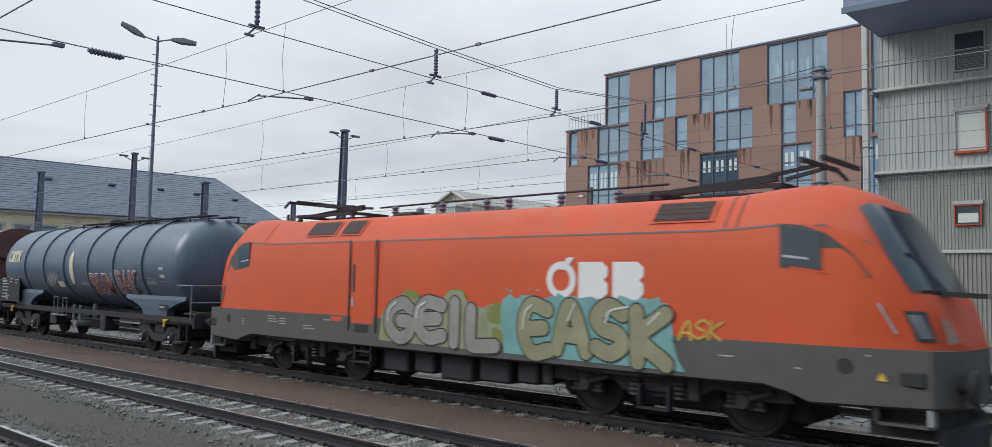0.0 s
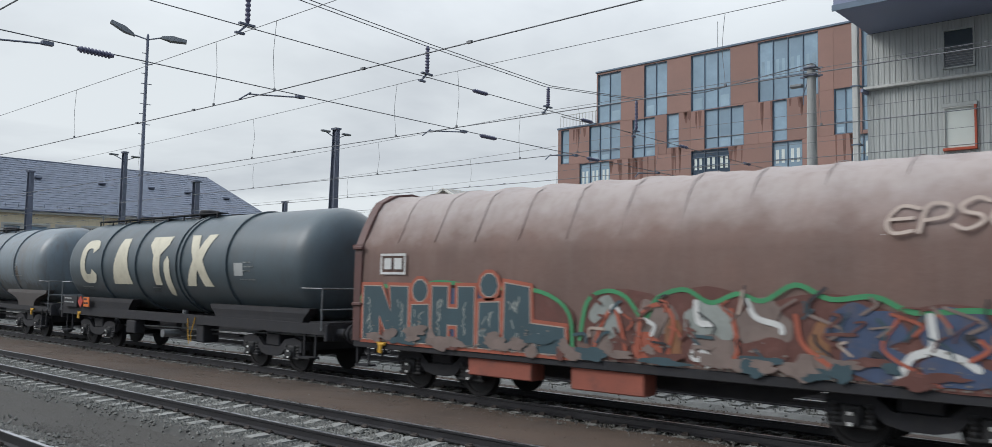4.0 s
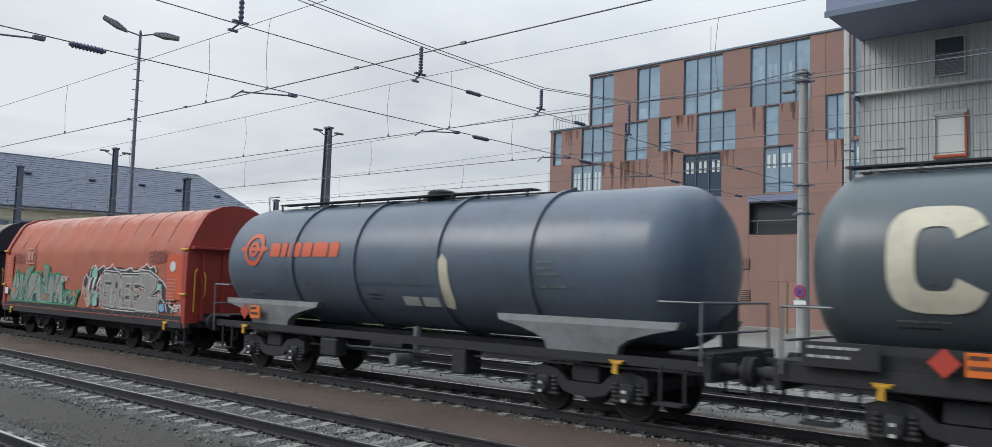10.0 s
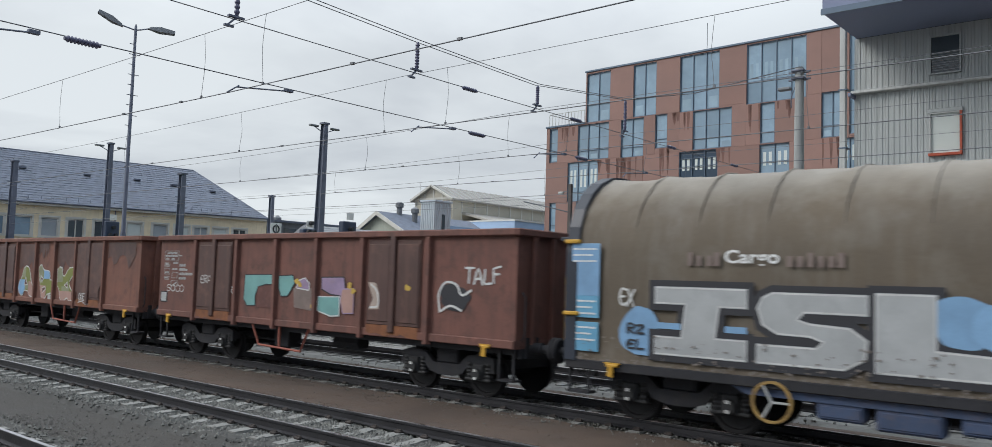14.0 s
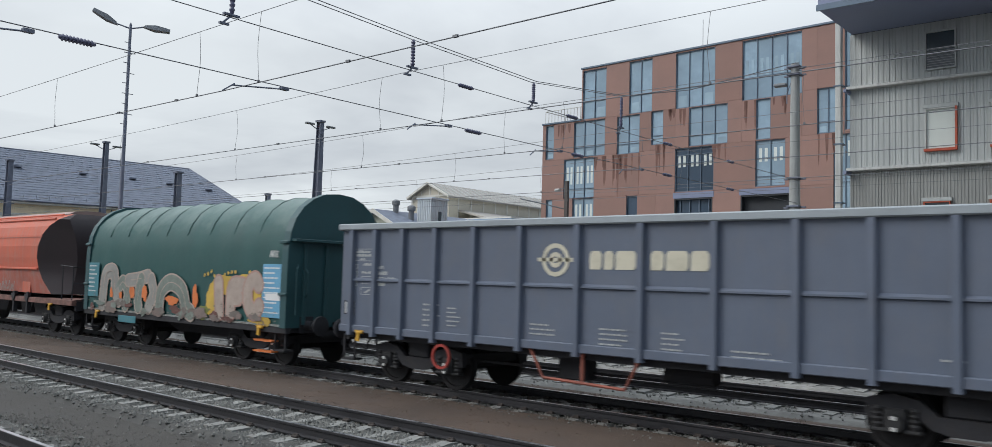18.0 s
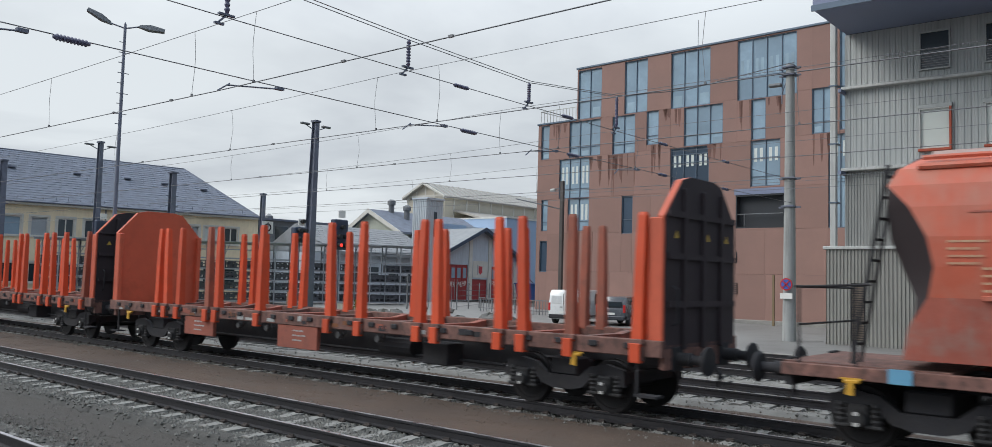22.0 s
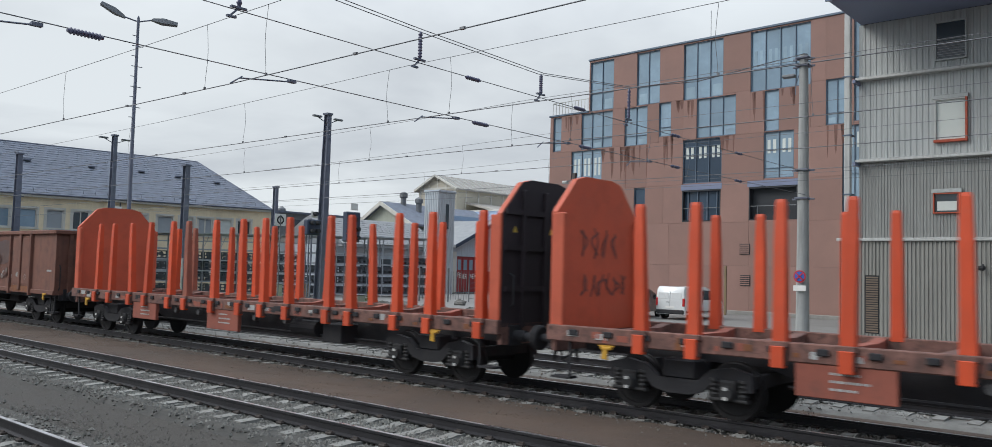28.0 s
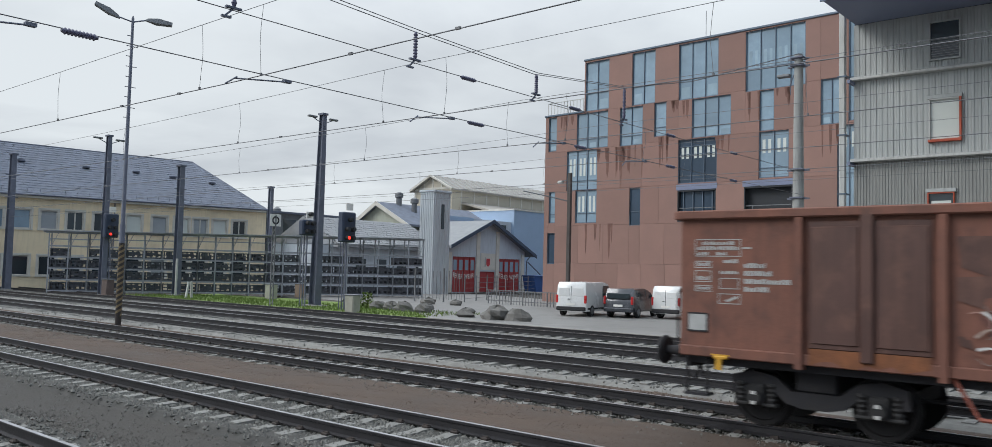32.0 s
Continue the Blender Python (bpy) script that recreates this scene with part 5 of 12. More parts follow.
for k, y in enumerate(TRACKS[:5]):
    top = dict((round(c[1], 2), c[2]) for c in car)[round(y, 2)]
    ins = insulator(span, (0, y, top - 0.03), (0, y, 7.22), 0.055, 8)
    part("clamp", Shape().box(-0.035, 0.035, -0.18, 0.16, -0.04, 0.0).box(-0.03, 0.03, -0.26, -0.06, -0.24, -0.2).bar((0, 0, -0.02), (0, -0.2, -0.22), 0.035), M_mast, span, at=(0, y, 7.24))
    arm = part("steady_arm", Shape().bar((0.05, y + 0.05, 5.86), (0.05, y + 1.2, 6.0), 0.032, n=6).bar((0.05, y + 0.1, 5.9), (0.05, y - 0.15, 5.72), 0.03, n=6).box(0, 0.1, y + 1.15, y + 1.32, 5.985, 6.045), M_mast, span)
    if k in (2, 3):
        insulator(span, (0, y + 1.9, 6.02), (0, y + 2.5, 6.02), 0.055, 6)
    if k in (2, 3):
        insulator(span, (0, y + 1.6, 7.12), (0, y + 2.15, 7.12), 0.055, 6)
insulator(span, (0, 5.65, 6.05), (0, 6.25, 6.05), 0.06, 9)
for y in (25.6, 30.6):
    insulator(span, (0, y, 7.12), (0, y + 0.6, 7.12), 0.055, 6)
    insulator(span, (0, y, 6.04), (0, y + 0.6, 6.04), 0.055, 6)


def catenary(y, shift, ends_at, zm, drop, droppers, x0=-170.0, x1=70.0, zc=5.72):
    """Messenger wire, contact wire and droppers over one track; zm is the messenger's height at the span, drop its sag."""
    line = thing("overhead_line", "thin dark messenger and contact wire over a track", "overhead wire", "overhead wires", at=(0, y, 0))
    cz = [(x0, shift, zc), (-62, ends_at, zc), (XS, shift, zc), (34, ends_at, zc), (x1, shift, zc)]

    def side(x):
        return float(np.interp(x, [c[0] for c in cz], [c[1] for c in cz]))

    def height(x):
        if x < XS:
            f = (XS - x) / (XS + 62.0)
            return zm - drop * 4 * f * (1 - f) if f < 1 else zm
        f = (x - XS) / (34.0 - XS)
        return zm + 0.4 * f - 0.1 * 4 * f * (1 - f) if f < 1 else zm + 0.4

    xs = [x0, -110] + [-62 + (XS + 62) * i / 12 for i in range(12)] + [XS + (34 - XS) * i / 8 for i in range(9)] + [x1]
    part("messenger_wire", Shape().pipe([(x, side(x), height(x)) for x in xs], 0.013, 5), M_wire, line)
    part("contact_wire", Shape().pipe(cz, 0.021, 5), M_wire, line)
    for i, x in enumerate(droppers):
        zt, r = height(x), random.Random(x * 7 + y)
        b = r.uniform(0.03, 0.12) * (1 if i % 2 else -1)
        dp = part("dropper", Shape().pipe(bent3((x, side(x), zt), (x + b * 0.5, side(x), zt - 0.25), (x + b, side(x), (zt + zc) / 2), (x + b * 0.2, side(x), zc + 0.2), (x, side(x), zc)), 0.009, 5), M_wire, line)
        part("dropper_clamp", Shape().box(x - 0.02, x + 0.02, side(x) - 0.015, side(x) + 0.015, zc, zc + 0.05), M_wire, dp)
    for x in ((-8.2, -10.6, -16.0, -18.4) if y < 10 else (-19.0, -26.0)):
        part("wire_clamp", Shape().box(x, x + 0.09, -0.02, 0.02, -0.01, 0.028), M_wire, line, at=(0, side(x), zc))
    return line


def bent3(*pts):
    """A softly bent line through points."""
    p = [Vector(q) for q in pts]
    return [p[0]] + [q for a, b, c in zip(p, p[1:], p[2:]) for q in (b * 0.75 + a * 0.25, b * 0.75 + c * 0.25)] + [p[-1]]


for k, y in enumerate(TRACKS):
    catenary(y, (-0.2, -0.12, -0.4, -0.65, -1.0, -1.2)[k], (-0.2, -0.75, -0.45, -0.75, -1.0, -1.2)[k], (7.05, 7.03, 6.99, 6.94, 6.9, 6.88)[k], (0.2, 0.2, 0.28, 0.36, 0.36, 0.36)[k],
             ((-2, 4), (-21.6, -15.2, -13.1, -5.0), (-27.8, -21.0, -14.9, -12.9, -6.5), (-27.8, -20.7, -14.75, -12.8, -6.5), (-27.5, -20.6, -15.0, -13, -7), (-34, -27, -20, -14))[k])
for y, z in ((33.5, 6.6), (37.5, 7.4)):
    ln_ = thing("feeder_line", "thin dark feeder wire behind the tracks", "overhead wire", "overhead wires")
    part("feeder_wire", Shape().pipe(sag((-150, y, z + 1), (40, y, z), 0.8), 0.016, 5), M_wire, ln_)


# ---- masts, lamps and signals ----
def mast(x, y, top, w0, w1, label, mat, name="catenary_mast", lamps=False, lean=0.0, arms=()):
    m = thing(name, label, "mast", "line masts", at=pose(x, y, -0.25, 0, lean, 0))
    h = top + 0.25
    s = Shape()
    for k in (-1, 1):
        s.loft([[(k * w0 / 2 - 0.02, -w0 * 0.4, 0), (k * w0 / 2 + 0.02, -w0 * 0.4, 0), (k * w0 / 2 + 0.02, w0 * 0.4, 0), (k * w0 / 2 - 0.02, w0 * 0.4, 0)],
                [(k * w1 / 2 - 0.02, -w1 * 0.4, h), (k * w1 / 2 + 0.02, -w1 * 0.4, h), (k * w1 / 2 + 0.02, w1 * 0.4, h), (k * w1 / 2 - 0.02, w1 * 0.4, h)]], True)
    part("flange", s, mat, m)
    part("web", Shape().loft([[(-w0 / 2, -0.03, 0), (w0 / 2, -0.03, 0), (w0 / 2, 0.03, 0), (-w0 / 2, 0.03, 0)],
                              [(-w1 / 2, -0.03, h), (w1 / 2, -0.03, h), (w1 / 2, 0.03, h), (-w1 / 2, 0.03, h)]], True), mat, m)
    part("foot", Shape().box(-w0, w0, -w0, w0, -0.3, 0.15, 0.03), M_kerb, m)
    part("cap", Shape().box(-w1 * 0.7, w1 * 0.7, -w1 * 0.6, w1 * 0.6, h, h + 0.12), mat, m)
    for k in arms:
        part("bracket", Shape().bar((0, -0.5, k), (0, 0.5, k), 0.06), M_mast, m)
    if lamps:
        for k in (-1, 1):
            a = part("lamp_arm", Shape().bar((0, k * 0.15, h - 0.5), (0, k * 0.85, h - 0.2), 0.06, n=6), mat, m)
            part("lamp_head", Shape().box(-0.12, 0.12, k * 0.5, k * 1.15, h - 0.24, h - 0.12, 0.03), M_steel, a)
    return m


mast(-43.17, 33.08, 11.9, 0.62, 0.36, "tall dark steel catenary mast with floodlights on the grass", M_mast, lamps=True, lean=0.9)
mast(-62.0, 28.3, 11.5, 0.5, 0.34, "dark steel catenary mast with floodlights beside the tracks", M_mast, lamps=True)
mast(-61.1, 33.6, 9.8, 0.55, 0.45, "dark steel catenary mast with brackets", M_mast, arms=(7.5, 8.3, 9.2))
mast(-61.2, 41.9, 8.9, 0.45, 0.35, "slim dark steel mast before the racks", M_mast)
mast(-74.5, 26.3, 10.8, 0.62, 0.45, "dark steel catenary mast before the yellow office", M_mast, arms=(7.6, 9.4))

cm = thing("concrete_mast", "pale tapered concrete catenary mast before the office building", "mast", "line masts", at=(-14.45, 38.0, -0.2))
part("shaft", Shape().lathe([(0, 0.3), (12.6, 0.19), (12.75, 0.19)], 16, "z"), M_conc, cm, smooth=40)
for z in (12.2, 12.55, 7.4, 6.1):
    part("steel_band", Shape().box(-0.3, 0.3, -0.3, 0.3, z, z + 0.09, 0.02).box(-0.5, 0.5, -0.05, 0.05, z - 0.02, z + 0.05), M_mast, cm)
lampa = part("lamp_arm", Shape().pipe([(-0.2, 0, 11.9), (-0.35, -0.1, 11.4), (-0.3, -0.2, 10.9)], 0.05), M_mast, cm)
part("lamp_head", Shape().box(-0.95, -0.35, -0.25, 0.05, 11.75, 11.9, 0.04), M_steel, lampa)
sgn = part("no_stopping_sign", Shape().lathe([(-0.03, 0.28), (0, 0.28)], 20, "y", (0.0, -0.36, 2.6)), M_signred, cm, "round red and blue no-stopping sign")
part("sign_face", Shape().lathe([(-0.045, 0.22), (-0.03, 0.22)], 20, "y", (0.0, -0.36, 2.6)), M_signblue, sgn)
part("sign_bar", Shape().bar((-0.15, -0.415, 2.45), (0.15, -0.415, 2.75), 0.045).bar((-0.15, -0.415, 2.75), (0.15, -0.415, 2.45), 0.045), M_signred, sgn)
part("sign_plate", Shape().box(-0.28, 0.28, -0.39, -0.36, 1.95, 2.2), M_letter, cm)

lamp = thing("yard_lamp", "tall thin double-headed yard lamp between the tracks", "street lamp", at=pose(-33.55, 16.03, -0.25, 0, 0, 0))
part("pole", Shape().lathe([(0, 0.115), (4.0, 0.105), (4.1, 0.085), (12.5, 0.055), (12.6, 0.02)], 10, "z"), M_mast, lamp, smooth=40)
for z in range(9):
    part("step_iron", Shape().bar((-0.02, -0.2, 8.4 + z * 0.42), (0.02, 0.25 if z % 2 else 0.02, 8.4 + z * 0.42), 0.025), M_mast, lamp)
for k in (-1, 1):
    arm = part("lamp_arm", Shape().bar((0, 0, 12.35), (k * 0.25, k * 0.5, 12.5), 0.06, n=6), M_mast, lamp)
    head = Shape().loft([[(-0.07, -0.1, -0.04), (0.07, -0.1, -0.04), (0.07, 0.0, 0.06), (-0.07, 0.0, 0.06)], [(-0.2, 0.35, -0.1), (0.2, 0.35, -0.1), (0.16, 0.4, 0.12), (-0.16, 0.4, 0.12)],
                         [(-0.16, 0.95, -0.06), (0.16, 0.95, -0.06), (0.1, 0.95, 0.08), (-0.1, 0.95, 0.08)]], True)
    part("lamp_head", head, M_steel, lamp, "grey lamp head", at=pose(k * 0.25, k * 0.5, 12.5, (-4 if k > 0 else 26), 0, -25 if k > 0 else 155), smooth=30)
part("foot_sleeve", Shape().lathe([(0, 0.121), (3.3, 0.113)], 10, "z"), M_sleeve, lamp, "black-brown painted foot")
for k in range(2):
    band_ = Shape()
    for i in range(78):
        a, b = i * 0.5236 + k * math.pi, (i + 1) * 0.5236 + k * math.pi
        z, d = 0.35 + 0.036 * i, 0.036
        band_.add([(0.124 * math.cos(t_), 0.124 * math.sin(t_), q) for t_, q in ((a, z), (b, z + d), (b, z + d + 0.1), (a, z + 0.1))], [(0, 1, 2, 3)])
    part("warning_stripe", band_, M_post_y, lamp, "faded yellow diagonal stripe")


def signal(x, y, z_head, label, lit=True, lattice=True, height=1.75):
    s = thing("light_signal", label, "railway signal", "light signals", at=(x, y, -0.25))
    top = z_head + height
    for dx in (-0.14, 0.14):
        part("mast_rail", Shape().bar((dx, 0, 0), (dx, 0, top), 0.06), M_mast, s)
    if lattice:
        for i in range(int(top / 0.45)):
            part("lattice_bar", Shape().bar((-0.14, 0, i * 0.45), (0.14, 0, i * 0.45 + 0.4 * (1 if i % 2 else -0.0)), 0.035), M_steel, s)
    hd = part("signal_head", Shape().box(-0.1, 0.35, -0.5, 0.5, z_head, top, 0.06), M_sighead, s, "blue-black signal head")
    for i, (dy, dz) in enumerate(((-0.2, 0.25), (0.2, 0.25), (-0.2, 0.75), (0.2, 0.75), (0, 1.3))):
        hood = part("hood", Shape().lathe([(0, 0.13), (0.25, 0.13)], 12, "x", (0.35, dy, z_head + dz)), M_black, hd)
        part("lens", Shape().lathe([(0.26, 0.1), (0.28, 0.1)], 12, "x", (0.35, dy, z_head + dz)), M_signalred if lit and i == 0 else M_recess, hood)
    part("signal_plate", Shape().box(0.3, 0.34, -0.25, 0.25, top + 0.1, top + 0.5), M_letter, s)
    part("ladder", Shape().bar((-0.4, 0, 0), (-0.4, 0, top), 0.04).bar((-0.4, 0.35, 0), (-0.4, 0.35, top), 0.04), M_mast, s)
    return s


signal(-61.85, 28.6, 4.3, "black main signal on a lattice post showing red", True)
signal(-38.6, 31.6, 4.0, "black main signal on a white lattice post showing red", True)
signal(-42.75, 31.9, 4.45, "small dark signal behind the mast", False, height=0.95)
sp = thing("signal_board", "white square board with a dark ring on a lattice post", "railway sign", at=(-44.8, 31.0, -0.25))
for dx in (-0.15, 0.15):
    part("mast_rail", Shape().bar((dx, 0, 0), (dx, 0, 5.7), 0.06), M_steel, sp)
for i in range(11):
    part("lattice_bar", Shape().bar((-0.15, 0, i * 0.5), (0.15, 0, i * 0.5 + 0.4), 0.035), M_steel, sp)
bd = part("board", Shape().box(0.1, 0.14, -0.4, 0.4, 5.0, 5.75, 0.01), M_letter, sp)
part("ring", Shape().lathe([(0.14, 0.17), (0.14, 0.26), (0.155, 0.26), (0.155, 0.17), (0.14, 0.17)], 20, "x", (0, 0, 5.37)), M_black, bd)


def cabinet(x, y, w, h, label, paint=None):
    c = thing("relay_cabinet", label, "electrical cabinet", "trackside cabinets", at=(x, y, -0.25))
    part("body", Shape().box(-w / 2, w / 2, -0.25, 0.25, 0.05, h, 0.02), paint or M_cabinet, c)
    part("lid", Shape().box(-w / 2 - 0.04, w / 2 + 0.04, -0.3, 0.3, h, h + 0.06, 0.015), M_steel, c)
    part("door", Shape().box(-w / 2 + 0.06, w / 2 - 0.06, -0.275, -0.25, 0.12, h - 0.08), paint or M_cabinet, c)
    part("foot", Shape().box(-w / 2, w / 2, -0.22, 0.22, -0.05, 0.06), M_kerb, c)


cabinet(-54.1, 37.4, 0.9, 1.1, "pale grey relay cabinet by the racks")
cabinet(-55.8, 41.3, 0.8, 1.1, "brown relay cabinet beside the mast", M_boxtan)
cabinet(-36.3, 30.4, 0.75, 1.0, "weathered grey relay cabinet on the verge")
cabinet(-60.2, 27.9, 0.9, 1.25, "rusty brown relay box at the signal foot", M_boxbrown)

for x, y, h, lean in ((-60.6, 33.3, 2.9, 0), (-56.0, 31.55, 1.25, -9), (-49.7, 23.7, 0.5, 0), (-56.0, 32.0, 1.25, 2)):
    p = thing("marker_post", "short pale marker post by the tracks" if lean == 0 else "pale marker post on the grass, one of two that lean together", "post", "marker posts", at=pose(x, y, -0.25, lean))
    part("post", Shape().box(-0.09, 0.09, -0.06, 0.06, 0, h, 0.01), M_ledge, p)

# ---- storage racks with stacked wheel pans ----
RA, RB = Vector((-67.4, 26.7, -0.25)), Vector((-53.4, 52.3, -0.25))
RD = (RB - RA).normalized()
rack_yaw = math.degrees(math.atan2(RD.y, RD.x))
bays = 11
bayw = (RB - RA).length / bays
rr = random.Random(21)
crate_meshes = []
for k in range(6):
    w, h = bayw / 2 - 0.1, 0.62
    kit = [("tray", Shape().box(0.03, w, -0.55, 0.55, 0.0, 0.1)), ("rail", Shape().box(0.03, w, -0.57, -0.52, h - 0.08, h)), ("rail", Shape().box(0.03, w, -0.57, -0.52, h * 0.45, h * 0.45 + 0.07))]
    for i in range(4):
        a = 0.04 + (w - 0.12) * i / 3
        kit.append(("corner_post", Shape().box(a, a + 0.08, -0.58, 0.55, 0.05, h)))
    for i in range(6):
        x0, z0 = rr.uniform(0.06, w - 0.35), rr.uniform(0.08, 0.4)
        kit.append(("steel_part", Shape().box(x0, x0 + rr.uniform(0.2, 0.5), -0.5, 0.5, z0, z0 + rr.uniform(0.12, 0.3), 0.02)))
    crate_meshes.append([(nm, mesh_of(sh_, M_crate)) for nm, sh_ in kit])
for i in range(bays):
    rk = thing("storage_rack", "tall steel storage rack loaded with dark steel crates", "rack", "storage racks", at=Matrix.Translation(RA + RD * bayw * i) @ pose(0, 0, 0, 0, 0, rack_yaw))
    top = 4.75 + 0.04 * i
    for a in (0.0, bayw * 0.5, bayw):
        for y in (-0.7, 0.7):
            part("upright", Shape().box(a - 0.045, a + 0.045, y - 0.045, y + 0.045, 0, top), M_rack, rk)
        part("brace", Shape().bar((a, -0.7, 3.7), (a, 0.7, 4.6), 0.04), M_rack, rk)
        part("brace", Shape().bar((a, 0.7, 3.7), (a + 0.45, 0.7, top - 0.1), 0.04), M_rack, rk)
    for z in (0.2, 1.05, 1.9, 2.75, 3.6):
        for y in (-0.74, 0.74):
            part("shelf_beam", Shape().box(0, bayw, y - 0.04, y + 0.04, z, z + 0.1), M_rack, rk)
    for y in (-0.7, 0.7):
        part("top_beam", Shape().box(-0.4, bayw + 0.1, y - 0.05, y + 0.05, top - 0.12, top), M_rack, rk)
        part("guard_rail", Shape().box(0, bayw, y - 0.025, y + 0.025, top - 0.6, top - 0.55), M_rack, rk)
    part("top_sheet", Shape().box(-0.4, bayw + 0.1, -1.0, 1.0, top, top + 0.06), M_rack, rk)
    for z in (0.3, 1.15, 2.0, 2.85):
        for j in (0, 1):
            if z > 2.5 and rr.random() < 0.15:
                continue
            cr = thing("steel_crate", "dark grey steel crate of parts on a rack", "crate", "crates on the racks")
            for nm, me in rr.choice(crate_meshes):
                part(nm, me, None, cr)
            cr.matrix_basis = Matrix.Translation(RA + RD * (bayw * (i + 0.5 * j) + 0.05) + Vector((0, 0, z))) @ pose(0, 0, 0, 0, 0, rack_yaw)


# ---- fences, bin, vans ----
fence = thing("mesh_fence", "tall wire-mesh fence with steel posts and a gate", "fence")
pts = [(-46.5, 45.0), (-45.0, 46.6), (-44.3, 48.2), (-50, 60), (-56, 72)]
for (x0, y0), (x1, y1) in zip(pts[2:], pts[3:]):
    n = 4
    for i in range(n):
        x, y = x0 + (x1 - x0) * i / n, y0 + (y1 - y0) * i / n
        part("post", Shape().bar((x, y, -0.25), (x, y, 1.9), 0.07), M_steel, fence)
    for z in (0.1, 0.5, 0.9, 1.3, 1.75):
        part("rail", Shape().bar((x0, y0, z), (x1, y1, z), 0.03), M_steel, fence)
for (x0, y0), (x1, y1) in zip(pts[:2], pts[1:3]):
    part("post", Shape().bar((x0, y0, -0.25), (x0, y0, 2.4), 0.09), M_steel, fence)
    for i in range(9):
        f_ = i / 8
        part("picket", Shape().bar((x0 + (x1 - x0) * f_, y0 + (y1 - y0) * f_, 0), (x0 + (x1 - x0) * f_, y0 + (y1 - y0) * f_, 2.2), 0.025), M_steel, fence)
guard = thing("guard_railing", "low galvanised tubular railing along the yard", "railing")
for i in range(24):
    x, y = -42.0 + i * 0.3, 48.4 - i * 0.03
    part("baluster", Shape().bar((x, y, -0.16), (x, y, 0.85), 0.035 if i % 4 else 0.07), M_steel, guard)
for z in (0.1, 0.85):
    part("rail", Shape().bar((-42.2, 48.4, z), (-34.9, 47.7, z), 0.06), M_steel, guard)
for x, y in ((-24.5, 51.2), (-20.5, 51.3)):
    p = thing("marker_post", "thin yellow marker post by the building", "post", "marker posts", at=(x, y, -0.2))
    part("post", Shape().bar((0, 0, 0), (0, 0, 3.2), 0.12), M_post_y, p)
for x, y in ((-27.0, 51.0), (-16.5, 51.8)):
    p = thing("marker_post", "thin grey post by the building", "post", "marker posts", at=(x, y, -0.2))
    part("post", Shape().bar((0, 0, 0), (0, 0, 2.4), 0.08), M_steel, p)
gate = thing("steel_barrier", "small galvanised steel gate beside the grey building", "gate", at=(-15.2, 48.0, -0.16))
part("gate_frame", Shape().bar((-0.9, 0, 0), (-0.9, 0, 1.9), 0.07).bar((0.9, 0, 0), (0.9, 0, 1.9), 0.07).bar((-0.9, 0, 1.9), (0.9, 0, 1.9), 0.06).bar((-0.9, 0, 0.2), (0.9, 0, 0.2), 0.06), M_steel, gate)
part("gate_panel", Shape().box(-0.85, 0.85, -0.01, 0.01, 0.25, 1.85), M_corr2, gate)
skip = thing("waste_container", "blue metal waste container by the fire station", "container", at=pose(-60.5, 79.5, -0.2, 0, 0, 80))
part("body", Shape().prism([(-2.0, 0.2), (2.0, 0.2), (2.4, 2.0), (-2.4, 2.0)], -1, 1, "y"), M_bluebin, skip)
part("rim", Shape().box(-2.5, 2.5, -1.1, 1.1, 1.95, 2.1, 0.03), M_bluebin, skip)
pole2 = thing("street_lamp", "dark post with a lamp and bracket arm by the office", "street lamp", at=(-35.95, 50.2, -0.2))
part("pole", Shape().box(-0.14, 0.14, -0.12, 0.12, 0, 9.8, 0.02), M_saddle, pole2)
part("bracket_arm", Shape().pipe([(0, 0, 7.7), (-1.0, -0.8, 8.0), (-2.6, -2.2, 8.4)], 0.09), M_steel, pole2)
part("lamp_arm", Shape().bar((0, 0, 9.3), (-0.6, -0.2, 9.2), 0.07), M_steel, pole2)
part("lamp_head", Shape().box(-0.95, -0.5, -0.3, 0.0, 9.05, 9.25, 0.06), M_ledge, pole2)


